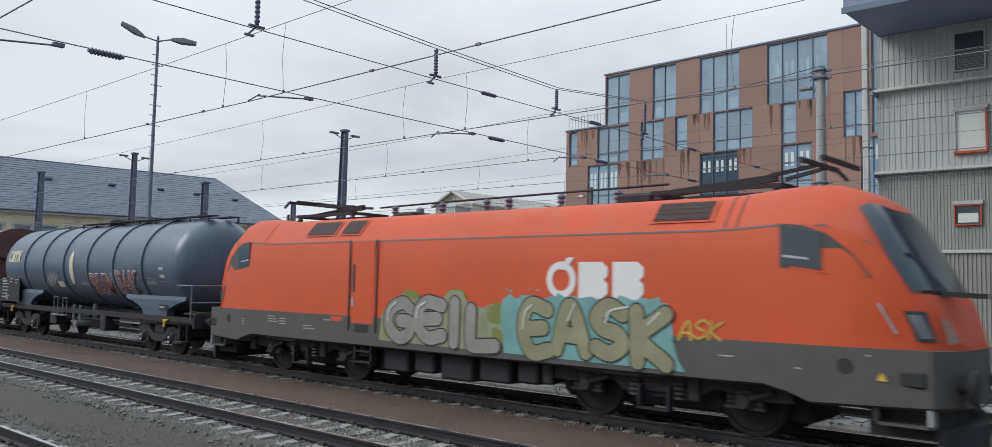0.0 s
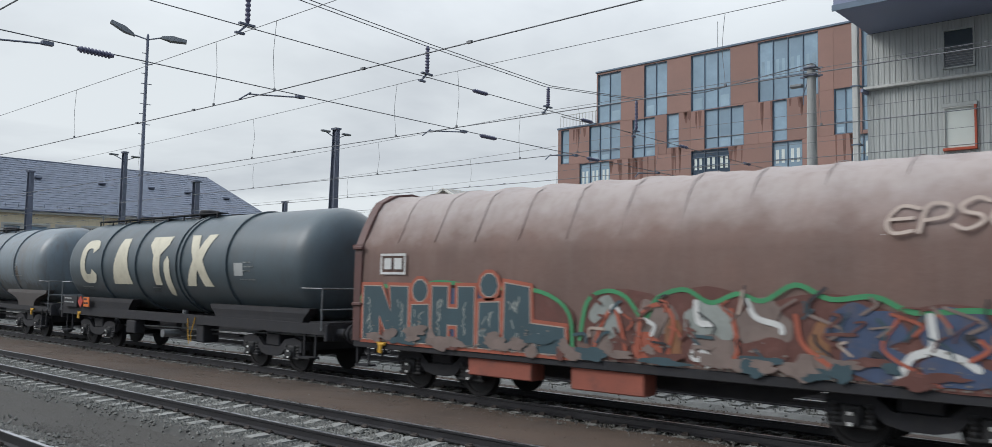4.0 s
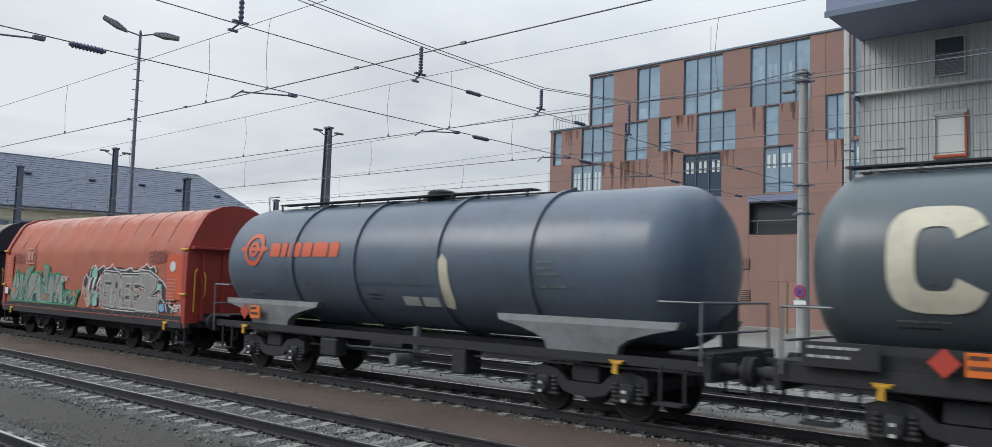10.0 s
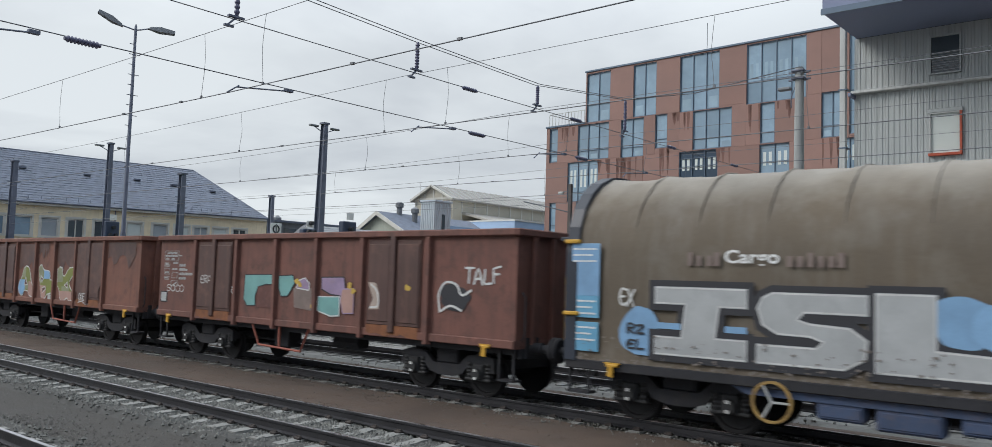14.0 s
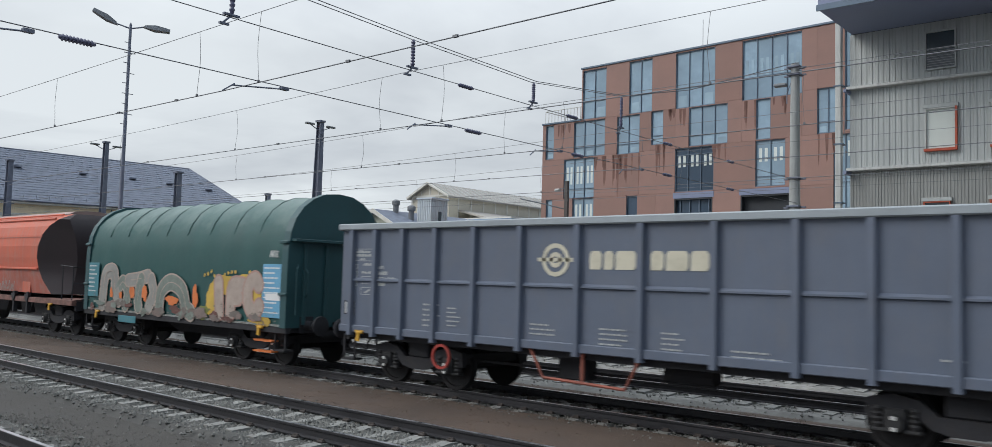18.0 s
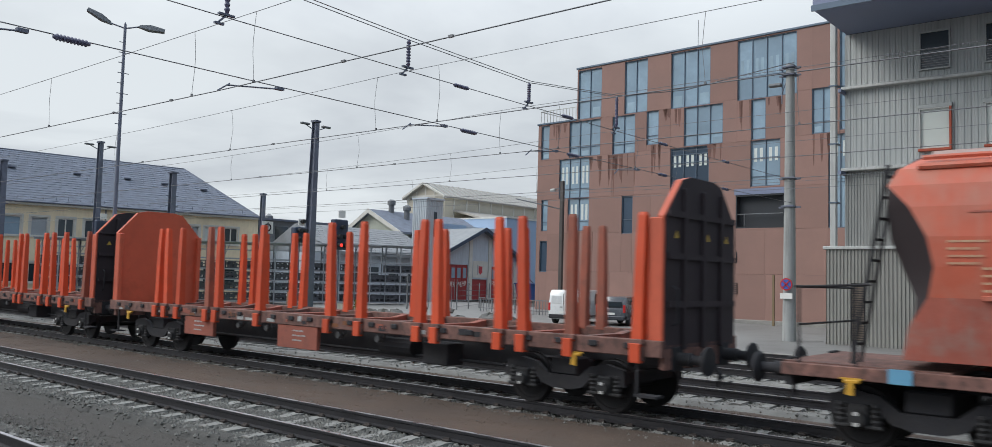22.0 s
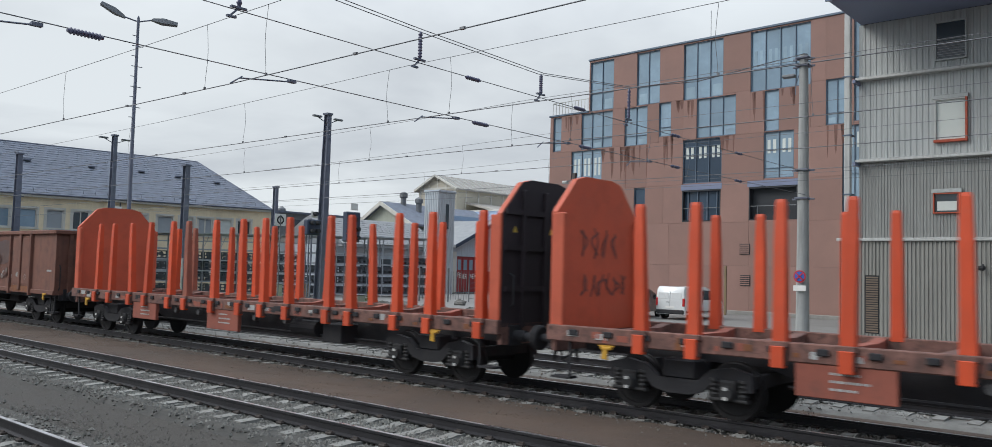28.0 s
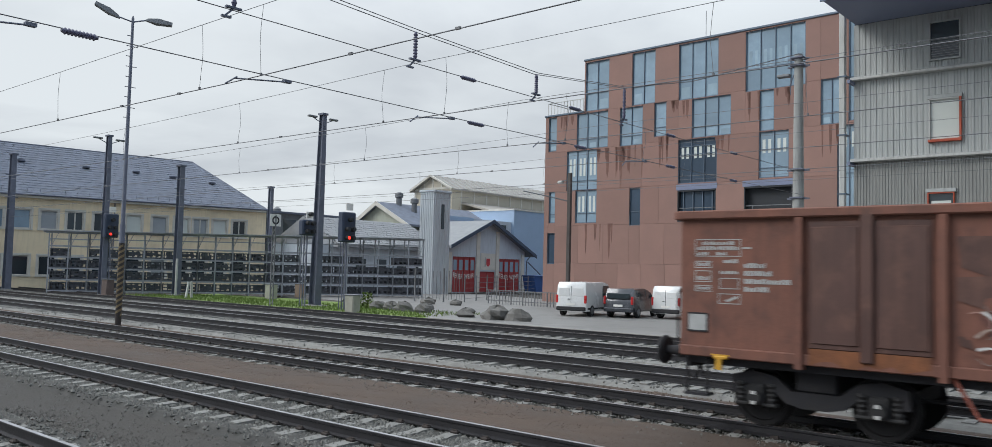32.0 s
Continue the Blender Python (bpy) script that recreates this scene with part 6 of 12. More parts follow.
def van(x, y, yaw, paint, label, L=4.6, W=1.86, H=1.85, car=False):
    v = thing("car" if car else "van", label, "car" if car else "van", "parked vehicles", at=pose(x, y, -0.16, 0, 0, yaw))
    # side outline, nose towards +x
    if car:
        out = [(-L / 2, 0.35), (L / 2 - 0.05, 0.35), (L / 2, 0.6), (L / 2 - 0.1, 0.92), (L / 2 - 1.1, 1.05), (L / 2 - 1.9, H - 0.1), (L / 2 - 2.4, H), (-L / 2 + 0.35, H - 0.03), (-L / 2 + 0.05, 1.0), (-L / 2, 0.9)]
    else:
        out = [(-L / 2, 0.3), (L / 2 - 0.05, 0.3), (L / 2, 0.7), (L / 2 - 0.1, 1.0), (L / 2 - 0.8, 1.15), (L / 2 - 1.5, H - 0.12), (L / 2 - 2.0, H), (-L / 2 + 0.15, H - 0.02), (-L / 2 + 0.02, H - 0.2), (-L / 2, 1.0)]
    rings = []
    for y_, k, dz in ((-W / 2, 0.94, 0.03), (-W / 2 + 0.02, 0.985, 0.01), (-W / 2 + 0.12, 1.0, 0), (W / 2 - 0.12, 1.0, 0), (W / 2 - 0.02, 0.985, 0.01), (W / 2, 0.94, 0.03)):
        rings.append([(px * k, y_ * (1 - 0.1 * max(0, pz - 1.0)), 0.3 + (pz - 0.3) * k) for px, pz in out])
    body = part("body", Shape().loft(rings, True), paint, v, smooth=35)
    for px in (-L / 2 + 0.85, L / 2 - 0.85):
        for s in (-1, 1):
            w = part("wheel", Shape().lathe([(-0.1, 0.2), (-0.1, 0.32), (0.1, 0.32), (0.1, 0.2)], 18, "y", (px, s * (W / 2 - 0.1), 0.32)), M_black, v)
            part("rim", Shape().lathe([(-0.11, 0.2), (0.11, 0.2)], 14, "y", (px, s * (W / 2 - 0.1), 0.32)), M_steel, w)
    if car:
        part("rear_window", Shape().box(-L / 2 - 0.012, -L / 2 + 0.06, -W / 2 + 0.22, W / 2 - 0.22, 1.08, H - 0.28, 0.01), M_glass_dark, body)
    if not car:
        part("rear_door_seam", Shape().box(-L / 2 - 0.008, -L / 2 + 0.01, -0.008, 0.008, 0.6, H - 0.25), M_recess, body)
        for s in (-1, 1):
            part("rear_window", Shape().box(-L / 2 - 0.006, -L / 2 + 0.05, s * 0.1, s * (W / 2 - 0.2), 1.15, H - 0.35, 0.01), M_vanwhite, body)
        part("door_handle", Shape().box(-L / 2 - 0.03, -L / 2 + 0.01, 0.05, 0.2, 0.95, 0.99), M_black, body)
        part("side_trim", Shape().box(-L / 2 + 0.2, L / 2 - 0.3, -W / 2 + 0.0, -W / 2 + 0.03, 0.38, 0.5, 0.01), M_black, body)
    part("rear_plate", Shape().box(-L / 2 - 0.02, -L / 2 + 0.04, -0.27, 0.27, 0.62, 0.74), M_letter, body)
    part("bumper", Shape().box(-L / 2 - 0.06, -L / 2 + 0.15, -W / 2 + 0.05, W / 2 - 0.05, 0.32, 0.55, 0.04), M_black if not car else paint, body)
    for s in (-1, 1):
        part("tail_light", Shape().box(-L / 2 - 0.015, -L / 2 + 0.08, s * (W / 2 - 0.08) - 0.07, s * (W / 2 - 0.08) + 0.07, 0.75, 1.2, 0.02), M_lampred, body)
        f0 = L / 2 - 1.55
        part("side_window", Shape().prism([(f0 - 0.85, 1.1), (f0 + 0.35, 1.1), (f0 - 0.05, H - 0.22), (f0 - 0.85, H - 0.2)], s * (W / 2 - 0.05), s * (W / 2 - 0.02)), M_glass_dark, body)
        if car:
            part("side_window", Shape().prism([(f0 - 2.4, 1.1), (f0 - 0.95, 1.1), (f0 - 0.95, H - 0.2), (f0 - 2.25, H - 0.22)], s * (W / 2 - 0.05), s * (W / 2 - 0.02)), M_glass_dark, body)
        part("mirror", Shape().box(f0 + 0.15, f0 + 0.3, s * W / 2, s * (W / 2 + 0.18), 1.1, 1.3, 0.03), M_black, body)
        part("door_seam", Shape().box(f0 - 0.93, f0 - 0.915, s * (W / 2 - 0.04), s * (W / 2 - 0.015), 0.4, 1.6), M_recess, body)
    return v


van(-28.3, 41.6, 101, M_vanwhite, "white panel van parked on the yard", 4.9, 1.9, 1.95)
van(-26.0, 42.8, 100, M_vangrey, "dark grey estate car parked between two white vans", 4.4, 1.8, 1.65, car=True)
van(-23.4, 44.4, 88, M_vanwhite, "white delivery van parked beside a grey car", 4.5, 1.85, 1.85)

# ---- the freight train ----
YT = 13.62
TRAIN, WHEELS = [], []


def wheelset_mesh(r):
    s = Shape()
    for k in (-1, 1):
        s.lathe([(k * 0.68, 0.12), (k * 0.69, r - 0.09), (k * 0.69, r + 0.028), (k * 0.715, r + 0.028), (k * 0.725, r), (k * 0.82, r - 0.004), (k * 0.82, r - 0.075), (k * 0.79, r - 0.09), (k * 0.77, 0.15), (k * 0.83, 0.12), (k * 0.83, 0.0)], 28, "y")
        for i in range(3):
            a = 2.09 * i
            s.box(r * 0.5 * math.cos(a) - 0.035, r * 0.5 * math.cos(a) + 0.035, k * 0.77, k * 0.787, r * 0.5 * math.sin(a) - 0.035, r * 0.5 * math.sin(a) + 0.035)
    s.lathe([(-1.0, 0.07), (1.0, 0.07)], 10, "y")
    return mesh_of(s, M_wheel, 35)


WHEEL, LOCO_WHEEL = wheelset_mesh(0.46), wheelset_mesh(0.575)
s = Shape()
for k in (-1, 1):
    y0, y1 = k * 0.93, k * 1.05
    s.prism([(-1.3, 0.5), (-1.28, 0.78), (-0.95, 0.86), (-0.6, 0.8), (-0.35, 0.6), (0.35, 0.6), (0.6, 0.8), (0.95, 0.86), (1.28, 0.78), (1.3, 0.5), (1.18, 0.5), (1.12, 0.66), (0.7, 0.66), (0.45, 0.42), (0.2, 0.36),
             (-0.2, 0.36), (-0.45, 0.42), (-0.7, 0.66), (-1.12, 0.66), (-1.18, 0.5)], y0, y1)
    s.box(-0.3, 0.3, k * 0.6, k * 1.02, 0.6, 0.92, 0.03)
s.box(-0.22, 0.22, -0.95, 0.95, 0.5, 0.85, 0.03).box(-1.3, -1.18, -0.95, 0.95, 0.55, 0.75).box(1.18, 1.3, -0.95, 0.95, 0.55, 0.75)
BOGIE = mesh_of(s, M_under)
s = Shape()
s.box(-0.15, 0.15, -0.1, 0.1, -0.14, 0.2, 0.03).lathe([(-0.16, 0.11), (-0.1, 0.13)], 14, "y")
for dx in (-0.24, 0.24):
    s.lathe([(-0.1, 0.075), (-0.05, 0.09), (-0.02, 0.07), (0.02, 0.09), (0.05, 0.07), (0.09, 0.09), (0.12, 0.07), (0.16, 0.09), (0.2, 0.08)], 10, "z", (dx, 0, 0.02))
s.box(-0.34, 0.34, -0.09, 0.09, -0.14, -0.08, 0.02)
AXBOX = mesh_of(s, M_box, 35)
MARK = mesh_of(Shape().box(-0.035, 0.035, -0.175, -0.165, -0.1, -0.05).box(-0.035, 0.035, -0.175, -0.165, 0.05, 0.1), M_paintmark)
s = Shape()
s.lathe([(0, 0.11), (0.28, 0.11), (0.28, 0.08), (0.5, 0.08), (0.5, 0.2), (0.54, 0.24), (0.58, 0.23), (0.6, 0.12), (0.605, 0.0)], 18, "x")
s.box(-0.04, 0.02, -0.2, 0.2, -0.2, 0.2, 0.01)
BUFFER = mesh_of(s, M_under, 35)
s = Shape()
s.box(-0.05, 0.25, -0.07, 0.07, -0.12, 0.06, 0.02).bar((0.2, 0, -0.02), (0.34, 0, -0.3), 0.06, n=6).bar((0.34, 0, -0.3), (0.3, 0, -0.5), 0.06, n=6)
HOOK = mesh_of(s, M_under)
HOSE = mesh_of(Shape().pipe([(0.0, 0.35, -0.1), (0.2, 0.36, -0.3), (0.25, 0.36, -0.5), (0.4, 0.36, -0.42)], 0.045, 6), M_black)
s = Shape()
s.box(-0.15, 0.15, -0.05, 0.05, 0.0, 0.07, 0.02).prism([(-0.06, 0.02), (-0.1, -0.2), (0.05, -0.22), (0.05, 0.02)], -0.07, -0.02).box(-0.2, 0.2, -0.03, 0.03, 0.07, 0.1)
s.turned(Matrix.Scale(0.75, 4))
YHANDLE = mesh_of(s, M_yel)


def wheelset(parent, x, y_mesh, r, key):
    w = part("wheelset", y_mesh, None, parent, at=(x, 0, r))
    WHEELS.append((w, (x, 0, r), r))
    return w


def bogie(parent, x, half=0.9):
    b = part("bogie", BOGIE, None, parent, at=(x, 0, 0))
    for dx in (-half, half):
        wheelset(b, dx, WHEEL, 0.46, "w")
        for k in (-1, 1):
            ab = part("axle_box", AXBOX, None, b, at=pose(dx, k * 1.0, 0.46, 0, 0, 0 if k < 0 else 180))
    for dx in (-half, half):
        part("paint_mark", MARK, None, b, at=(dx, -1.0, 0.46))
    return b


def ends(parent, half, z=1.05, y=0.875):
    """Buffers and couplings at both ends of a frame that is 2 half long."""
    for k in (-1, 1):
        turn = 0 if k > 0 else 180
        for s_ in (-1, 1):
            part("buffer", BUFFER, None, parent, at=pose(k * half, s_ * y, z, 0, 0, turn))
        part("coupling_hook", HOOK, None, parent, at=pose(k * half, 0, z, 0, 0, turn))
        part("air_hose", HOSE, None, parent, at=pose(k * half, 0, z, 0, 0, turn))


def wagon(name, label, category, front, rear):
    """A thing whose x runs from the rear (-) to the front (+); front and rear are places along the train."""
    mid = (front + rear) / 2
    ob = thing(name, label, category, "wagons of the freight train", at=(mid, YT, 0))
    TRAIN.append((ob, mid))
    return ob, (front - rear) / 2


def sprayed(parent, text, x, y, z, w, h, layers, name="graffiti", label="", shear=0.0):
    """Graffiti lettering in layers of paint, the widest first: (material, fatness, growth)."""
    made = None
    for i, (mat, fat, grow) in enumerate(layers):
        sh = letters(text, w + 2 * grow, h + 2 * grow, fat, shear=shear)
        ob = part(name if made is None else "paint_layer", sh, mat, parent if made is None else made, label if made is None else "",
                  at=(x - grow, y, z - grow) if made is None else (layers[0][2] - grow, -0.004 * i, layers[0][2] - grow))
        made = made or ob
    return made


def blob(pts_n, rx, rz, seed, wob=0.25):
    """A lobed closed outline round the origin."""
    r = random.Random(seed)
    lobes = [(k, r.uniform(0.25, 1.0) / (k - 1) ** 0.6, r.uniform(0, 6.3)) for k in (2, 3, 4, 5, 7, 9)]
    out = []
    for i in range(pts_n):
        a = 2 * math.pi * i / pts_n
        k = 1 + wob * 0.75 * sum(q * math.sin(n * a + f) for n, q, f in lobes)
        out.append((rx * k * math.cos(a), rz * k * math.sin(a)))
    return out


def scribble(parent, x, y, z, w, h, mat, seed, name="scrawl", thick=0.035, turns=9):
    r, s = random.Random(seed), Shape()
    p = [(x + w * i / turns + r.uniform(-0.05, 0.05) * w, y, z + (h if i % 2 else 0) * r.uniform(0.5, 1.0)) for i in range(turns + 1)]
    for a, b in zip(p, p[1:]):
        d = Vector(b) - Vector(a)
        n = Vector((-d.z, 0, d.x)).normalized() * thick / 2
        s.add([Vector(a) - n, Vector(a) + n, Vector(b) + n, Vector(b) - n], [(0, 1, 2, 3)])
    return part(name, s, mat, parent)


# wrap flat paint onto a barrel
def wrapped(shape, r, zc, lift=0.012, cuts=10):
    """Bends a flat Shape in x z on to a lying barrel of radius r whose axis is at height zc, on the -y side."""
    b = bmesh.new()
    vs = [b.verts.new(p) for p in shape.v]
    for f in shape.f:
        try:
            b.faces.new([vs[i] for i in f])
        except ValueError:
            pass
    zs = [v.co.z for v in b.verts]
    lo, hi = min(zs), max(zs)
    for i in range(1, cuts):
        g = b.verts[:] + b.edges[:] + b.faces[:]
        bmesh.ops.bisect_plane(b, geom=g, plane_co=(0, 0, lo + (hi - lo) * i / cuts), plane_no=(0, 0, 1))
    b.verts.ensure_lookup_table()
    b.verts.index_update()
    out = Shape()
    out.soft = 60
    for v in b.verts:
        a = (v.co.z - zc) / r
        out.v.append((v.co.x, -(r + lift) * math.cos(a), zc + (r + lift) * math.sin(a)))
    out.f = [tuple(v.index for v in f.verts) for f in b.faces]
    b.free()
    return out


def flat(outline, y=0.0):
    s = Shape()
    return s.add([(p[0], y, p[1]) for p in outline], [tuple(range(len(outline)))])


# -- tank wagons --
BAR_Z, BAR_R = 2.72, 1.45


def tank_wagon(label, front, rear, paint, rings, logo, marks, saddle=True, seed=0, walkway=(-6.6, 1.4), panel=True):
    w, half = wagon("tank_wagon", label, "tank wagon", front, rear)
    L = half - 0.35
    R = BAR_R
    prof = [(-L, 0.0), (-L + 0.03, 0.5), (-L + 0.1, 0.85), (-L + 0.22, 1.12), (-L + 0.4, 1.32), (-L + 0.6, 1.42), (-L + 0.8, R)]
    prof += [(-L + 0.8 + (2 * L - 1.6) * i / 8, R) for i in range(1, 8)] + [(-a, r) for a, r in prof[::-1]]
    barrel = part("barrel", Shape().lathe(prof, 48, "x", (0, 0, BAR_Z)), paint, w, smooth=40)
    for x in rings:
        part("ring", Shape().lathe([(x - 0.06, R - 0.01), (x - 0.05, R + 0.05), (x + 0.05, R + 0.05), (x + 0.06, R - 0.01)], 48, "x", (0, 0, BAR_Z)), paint, barrel, smooth=40)
    for s_ in (-1, 1):
        part("sole_bar", Shape().box(-half + 0.12, half - 0.12, s_ * 0.2, s_ * 0.32, 0.9, 1.2), M_under, w)
        part("side_rail", Shape().box(-half + 0.12, half - 0.12, s_ * 1.08, s_ * (1.24 if logo == "large" else 1.2), 1.0, 1.26 if logo == "large" else 1.16), M_under, w)
        part("headstock", Shape().box(s_ * (half - 0.12), s_ * half, -1.25, 1.25, 0.85, 1.25, 0.02), M_under, w)
    bx = half - 2.55
    for k in (-1, 1):
        bogie(w, k * bx)
        x = k * (bx - 0.5) if logo == "large" else k * bx
        levels = ((0.75, 0.98, 1.19, 1.15), (0.8, 0.97, 1.2, 1.3), (1.0, 0.95, 1.21, 1.42), (1.4, 0.94, 1.215, 1.54), (1.9, 0.93, 1.22, 1.64), (1.95, 0.93, 1.2, 1.76))
        if logo == "large":
            levels = ((1.95, 0.98, 1.19, 1.15), (2.05, 0.96, 1.2, 1.36), (2.2, 0.93, 1.215, 1.48), (2.3, 0.93, 1.2, 1.6))
        for s_ in (-1, 1):
            # large-logo saddles get the dark underframe colour to stand for shade under the barrel
            part("saddle", Shape().loft([[(x + sx * q, s_ * y, z) for sx, q, y in ((-1, wd, ya), (1, wd, ya), (1, wd, yb), (-1, wd, yb))] for wd, ya, yb, z in levels], True), M_under if logo == "large" else (M_saddle if paint is M_tank_light else M_gal) if saddle else paint, w, "steel saddle")
            part("step", Shape().box(k * (half - 0.7) - 0.25, k * (half - 0.7) + 0.25, s_ * 1.1, s_ * 1.4, 0.42, 0.46).bar((k * (half - 0.7) - 0.22, s_ * 1.2, 0.45), (k * (half - 0.7) - 0.22, s_ * 1.2, 1.05), 0.04)
                 .bar((k * (half - 0.7) + 0.22, s_ * 1.2, 0.45), (k * (half - 0.7) + 0.22, s_ * 1.2, 1.05), 0.04), M_under, w)
        for line in ([(k * (half - 0.15), -1.3, 1.1), (k * (half - 0.15), -1.3, 2.1), (k * (half - 0.9), -1.35, 2.1)],
                     [(k * (half - 0.15), 1.3, 1.1), (k * (half - 0.15), 1.3, 2.1), (k * (half - 0.15), -1.3, 2.1)], [(k * (half - 0.2), -1.3, 1.6), (k * (half - 0.2), 1.3, 1.6)]):
            part("handrail", Shape().pipe(line, 0.045, 6), M_gal, w, "pale steel handrail")
        part("end_board", Shape().box(k * (half - 0.5), k * (half - 0.46), 0.1, 0.75, 1.3, 2.15, 0.01), M_under, w)
        part("end_platform", Shape().box(k * half, k * (half - 0.75), -1.2, 1.2, 1.25, 1.3), M_under, w, "")
    ends(w, half)
    if walkway:
        wk = part("walkway", Shape().box(*walkway, -0.5, -0.2, BAR_Z + R + 0.05, BAR_Z + R + 0.08), M_under, w, "grated roof walkway")
        part("walkway", Shape().box(*walkway, 0.2, 0.5, BAR_Z + R + 0.05, BAR_Z + R + 0.08), M_under, w, "grated roof walkway")
        for i in range(9):
            x = walkway[0] + 0.1 + (walkway[1] - walkway[0] - 0.2) * i / 8
            for y in (-0.5, 0.5):
                part("walkway_bracket", Shape().bar((x, y, BAR_Z + R - 0.12), (x, y, BAR_Z + R + 0.06), 0.04), M_under, wk)
        part("grab_hoop", Shape().pipe([(-L + 0.9, -0.45, BAR_Z + R - 0.1), (-L + 0.85, -0.45, BAR_Z + R + 0.3), (-L + 1.3, -0.45, BAR_Z + R + 0.3)], 0.04, 6), M_gal, wk)
    part("manhole", Shape().lathe([(BAR_Z + R - 0.1, 0.32), (BAR_Z + R + 0.18, 0.32), (BAR_Z + R + 0.22, 0.25)], 18, "z"), M_under, w)
    # brake gear, outlet pipes and tanks under the barrel
    part("air_tank", Shape().lathe([(-0.5, 0.0), (-0.5, 0.2), (0.5, 0.2), (0.5, 0.0)], 14, "x", (-0.8, -0.6, 0.85)), M_under, w)
    part("valve_box", Shape().box(-2.6, -2.0, -1.25, -0.9, 0.55, 0.95, 0.03), M_under, w)
    part("valve_box", Shape().box(1.6, 2.0, -1.2, -0.7, 0.5, 1.0, 0.03), M_under, w)
    part("brake_rod", Shape().bar((-3.4, -0.9, 0.75), (3.4, -0.9, 0.75), 0.07, n=6), M_under, w)
    part("brake_rod", Shape().bar((-3, 0.5, 0.6), (3, 0.5, 0.6), 0.09, n=6), M_under, w)
    part("brake_pipe", Shape().pipe([(-half + 0.2, -0.95, 0.98), (-2.5, -0.95, 0.96), (-1.9, -0.95, 0.8), (half - 0.3, -0.95, 0.95)], 0.05, 6), M_gal, w)
    out_ = part("outlet_valve", Shape().lathe([(0.55, 0.09), (1.35, 0.09)], 12, "z", (0.15, -0.75, 0)).lathe([(-1.45, 0.12), (-0.4, 0.08)], 12, "y", (0.15, 0, 0.68)), M_gal, w)
    if logo != "large":
        part("brake_handle", YHANDLE, None, w, "yellow brake handle", at=(half - 1.75, -1.24, 1.0))
    part("brake_handle", YHANDLE, None, w, "yellow brake handle", at=(-half + 1.55, -1.24, 1.02))
    # data panel by the rear end
    if panel:
        long_ = 2.45 if logo == "small" else 1.55
        bd = part("data_board", Shape().box(-half + 0.45, -half + long_, -1.36, -1.33, 1.25, 2.2 if panel == 1 else 1.62, 0.008), M_under, w, "dark data board with pale print")
        part("stencil_print", bars(6 if panel == 1 else 2, w=0.8, h=0.06, gap=0.07, seed=seed), M_plate, bd, at=(-half + 0.56, -1.364, 2.1 if panel == 1 else 1.56))
        if logo == "small":
            for j, (x, z) in enumerate(((0.62, 2.17), (1.38, 2.17), (1.96, 2.14), (1.02, 1.5))):
                part("stencil_print", bars(2, w=0.42, h=0.06, gap=0.05, seed=seed + 20 + j), M_plate, bd, at=(-half + x, -1.368, z))
    for i, (x, zz, ww, rows) in enumerate(((L - 3.0, 2.75, 0.5, 3), (L - 3.2, 2.3, 1.1, 1), (-0.9, 2.0, 0.6, 2), (-L + 1.4, 1.95, 0.9, 2))):
        part("stencil_print", wrapped(bars(rows, w=ww, h=0.05, gap=0.06, seed=seed + i).turned(Matrix.Translation((x, 0, zz))), R, BAR_Z, 0.014, 2), M_plate, barrel)
    if logo == "large":
        part("label_plate", wrapped(flat([(L - 3.45, 2.38), (L - 3.03, 2.38), (L - 3.03, 2.72), (L - 3.45, 2.72)]), R, BAR_Z, 0.014, 4), M_plate, barrel, "pale data panel")
    eb = bars(1, w=0.9, h=0.07, seed=seed + 9).turned(Matrix.Translation((-0.45, 0, 0)))
    part("end_print", eb, M_plate, barrel, at=Matrix.Translation((L + 0.0 - 0.18, -0.55, BAR_Z + 0.3)) @ Matrix.Rotation(radians(90 - 25), 4, "Z"))
    lg = {"small": small_logo, "large": large_logo, "ring": ring_logo}[logo]
    lg(barrel, marks, R, seed)
    return w, barrel, half, L


def logo_shape(kind, x, z0, w, h):
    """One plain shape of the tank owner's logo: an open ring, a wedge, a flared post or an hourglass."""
    if kind == 0:
        s, n = Shape(), 26
        arc = [radians(24 + 312 * i / n) for i in range(n + 1)]

        def at(a, ro, rz):
            return (x + w * (0.5 + ro * math.copysign(abs(math.cos(a)) ** 0.6, math.cos(a))), 0, z0 + h * (0.5 + rz * math.copysign(abs(math.sin(a)) ** 0.6, math.sin(a))))

        for a, b in zip(arc, arc[1:]):
            s.add([at(a, 0.5, 0.5), at(b, 0.5, 0.5), at(b, 0.21, 0.29), at(a, 0.21, 0.29)], [(0, 1, 2, 3)])
        return s
    out = {1: [(0, 0), (1, 0), (0.7, 1), (0.3, 1)],
           2: [(0.32, 0), (0.67, 0), (0.67, 0.6), (1, 0.82), (1, 1), (0, 1), (0, 0.82), (0.32, 0.6)],
           3: [(0, 0), (0.34, 0), (0.5, 0.32), (0.67, 0), (1, 0), (0.69, 0.5), (0.98, 1), (0.66, 1), (0.5, 0.7), (0.34, 1), (0.02, 1), (0.32, 0.5)]}[kind]
    return flat([(x + a * w, z0 + b * h) for a, b in out])


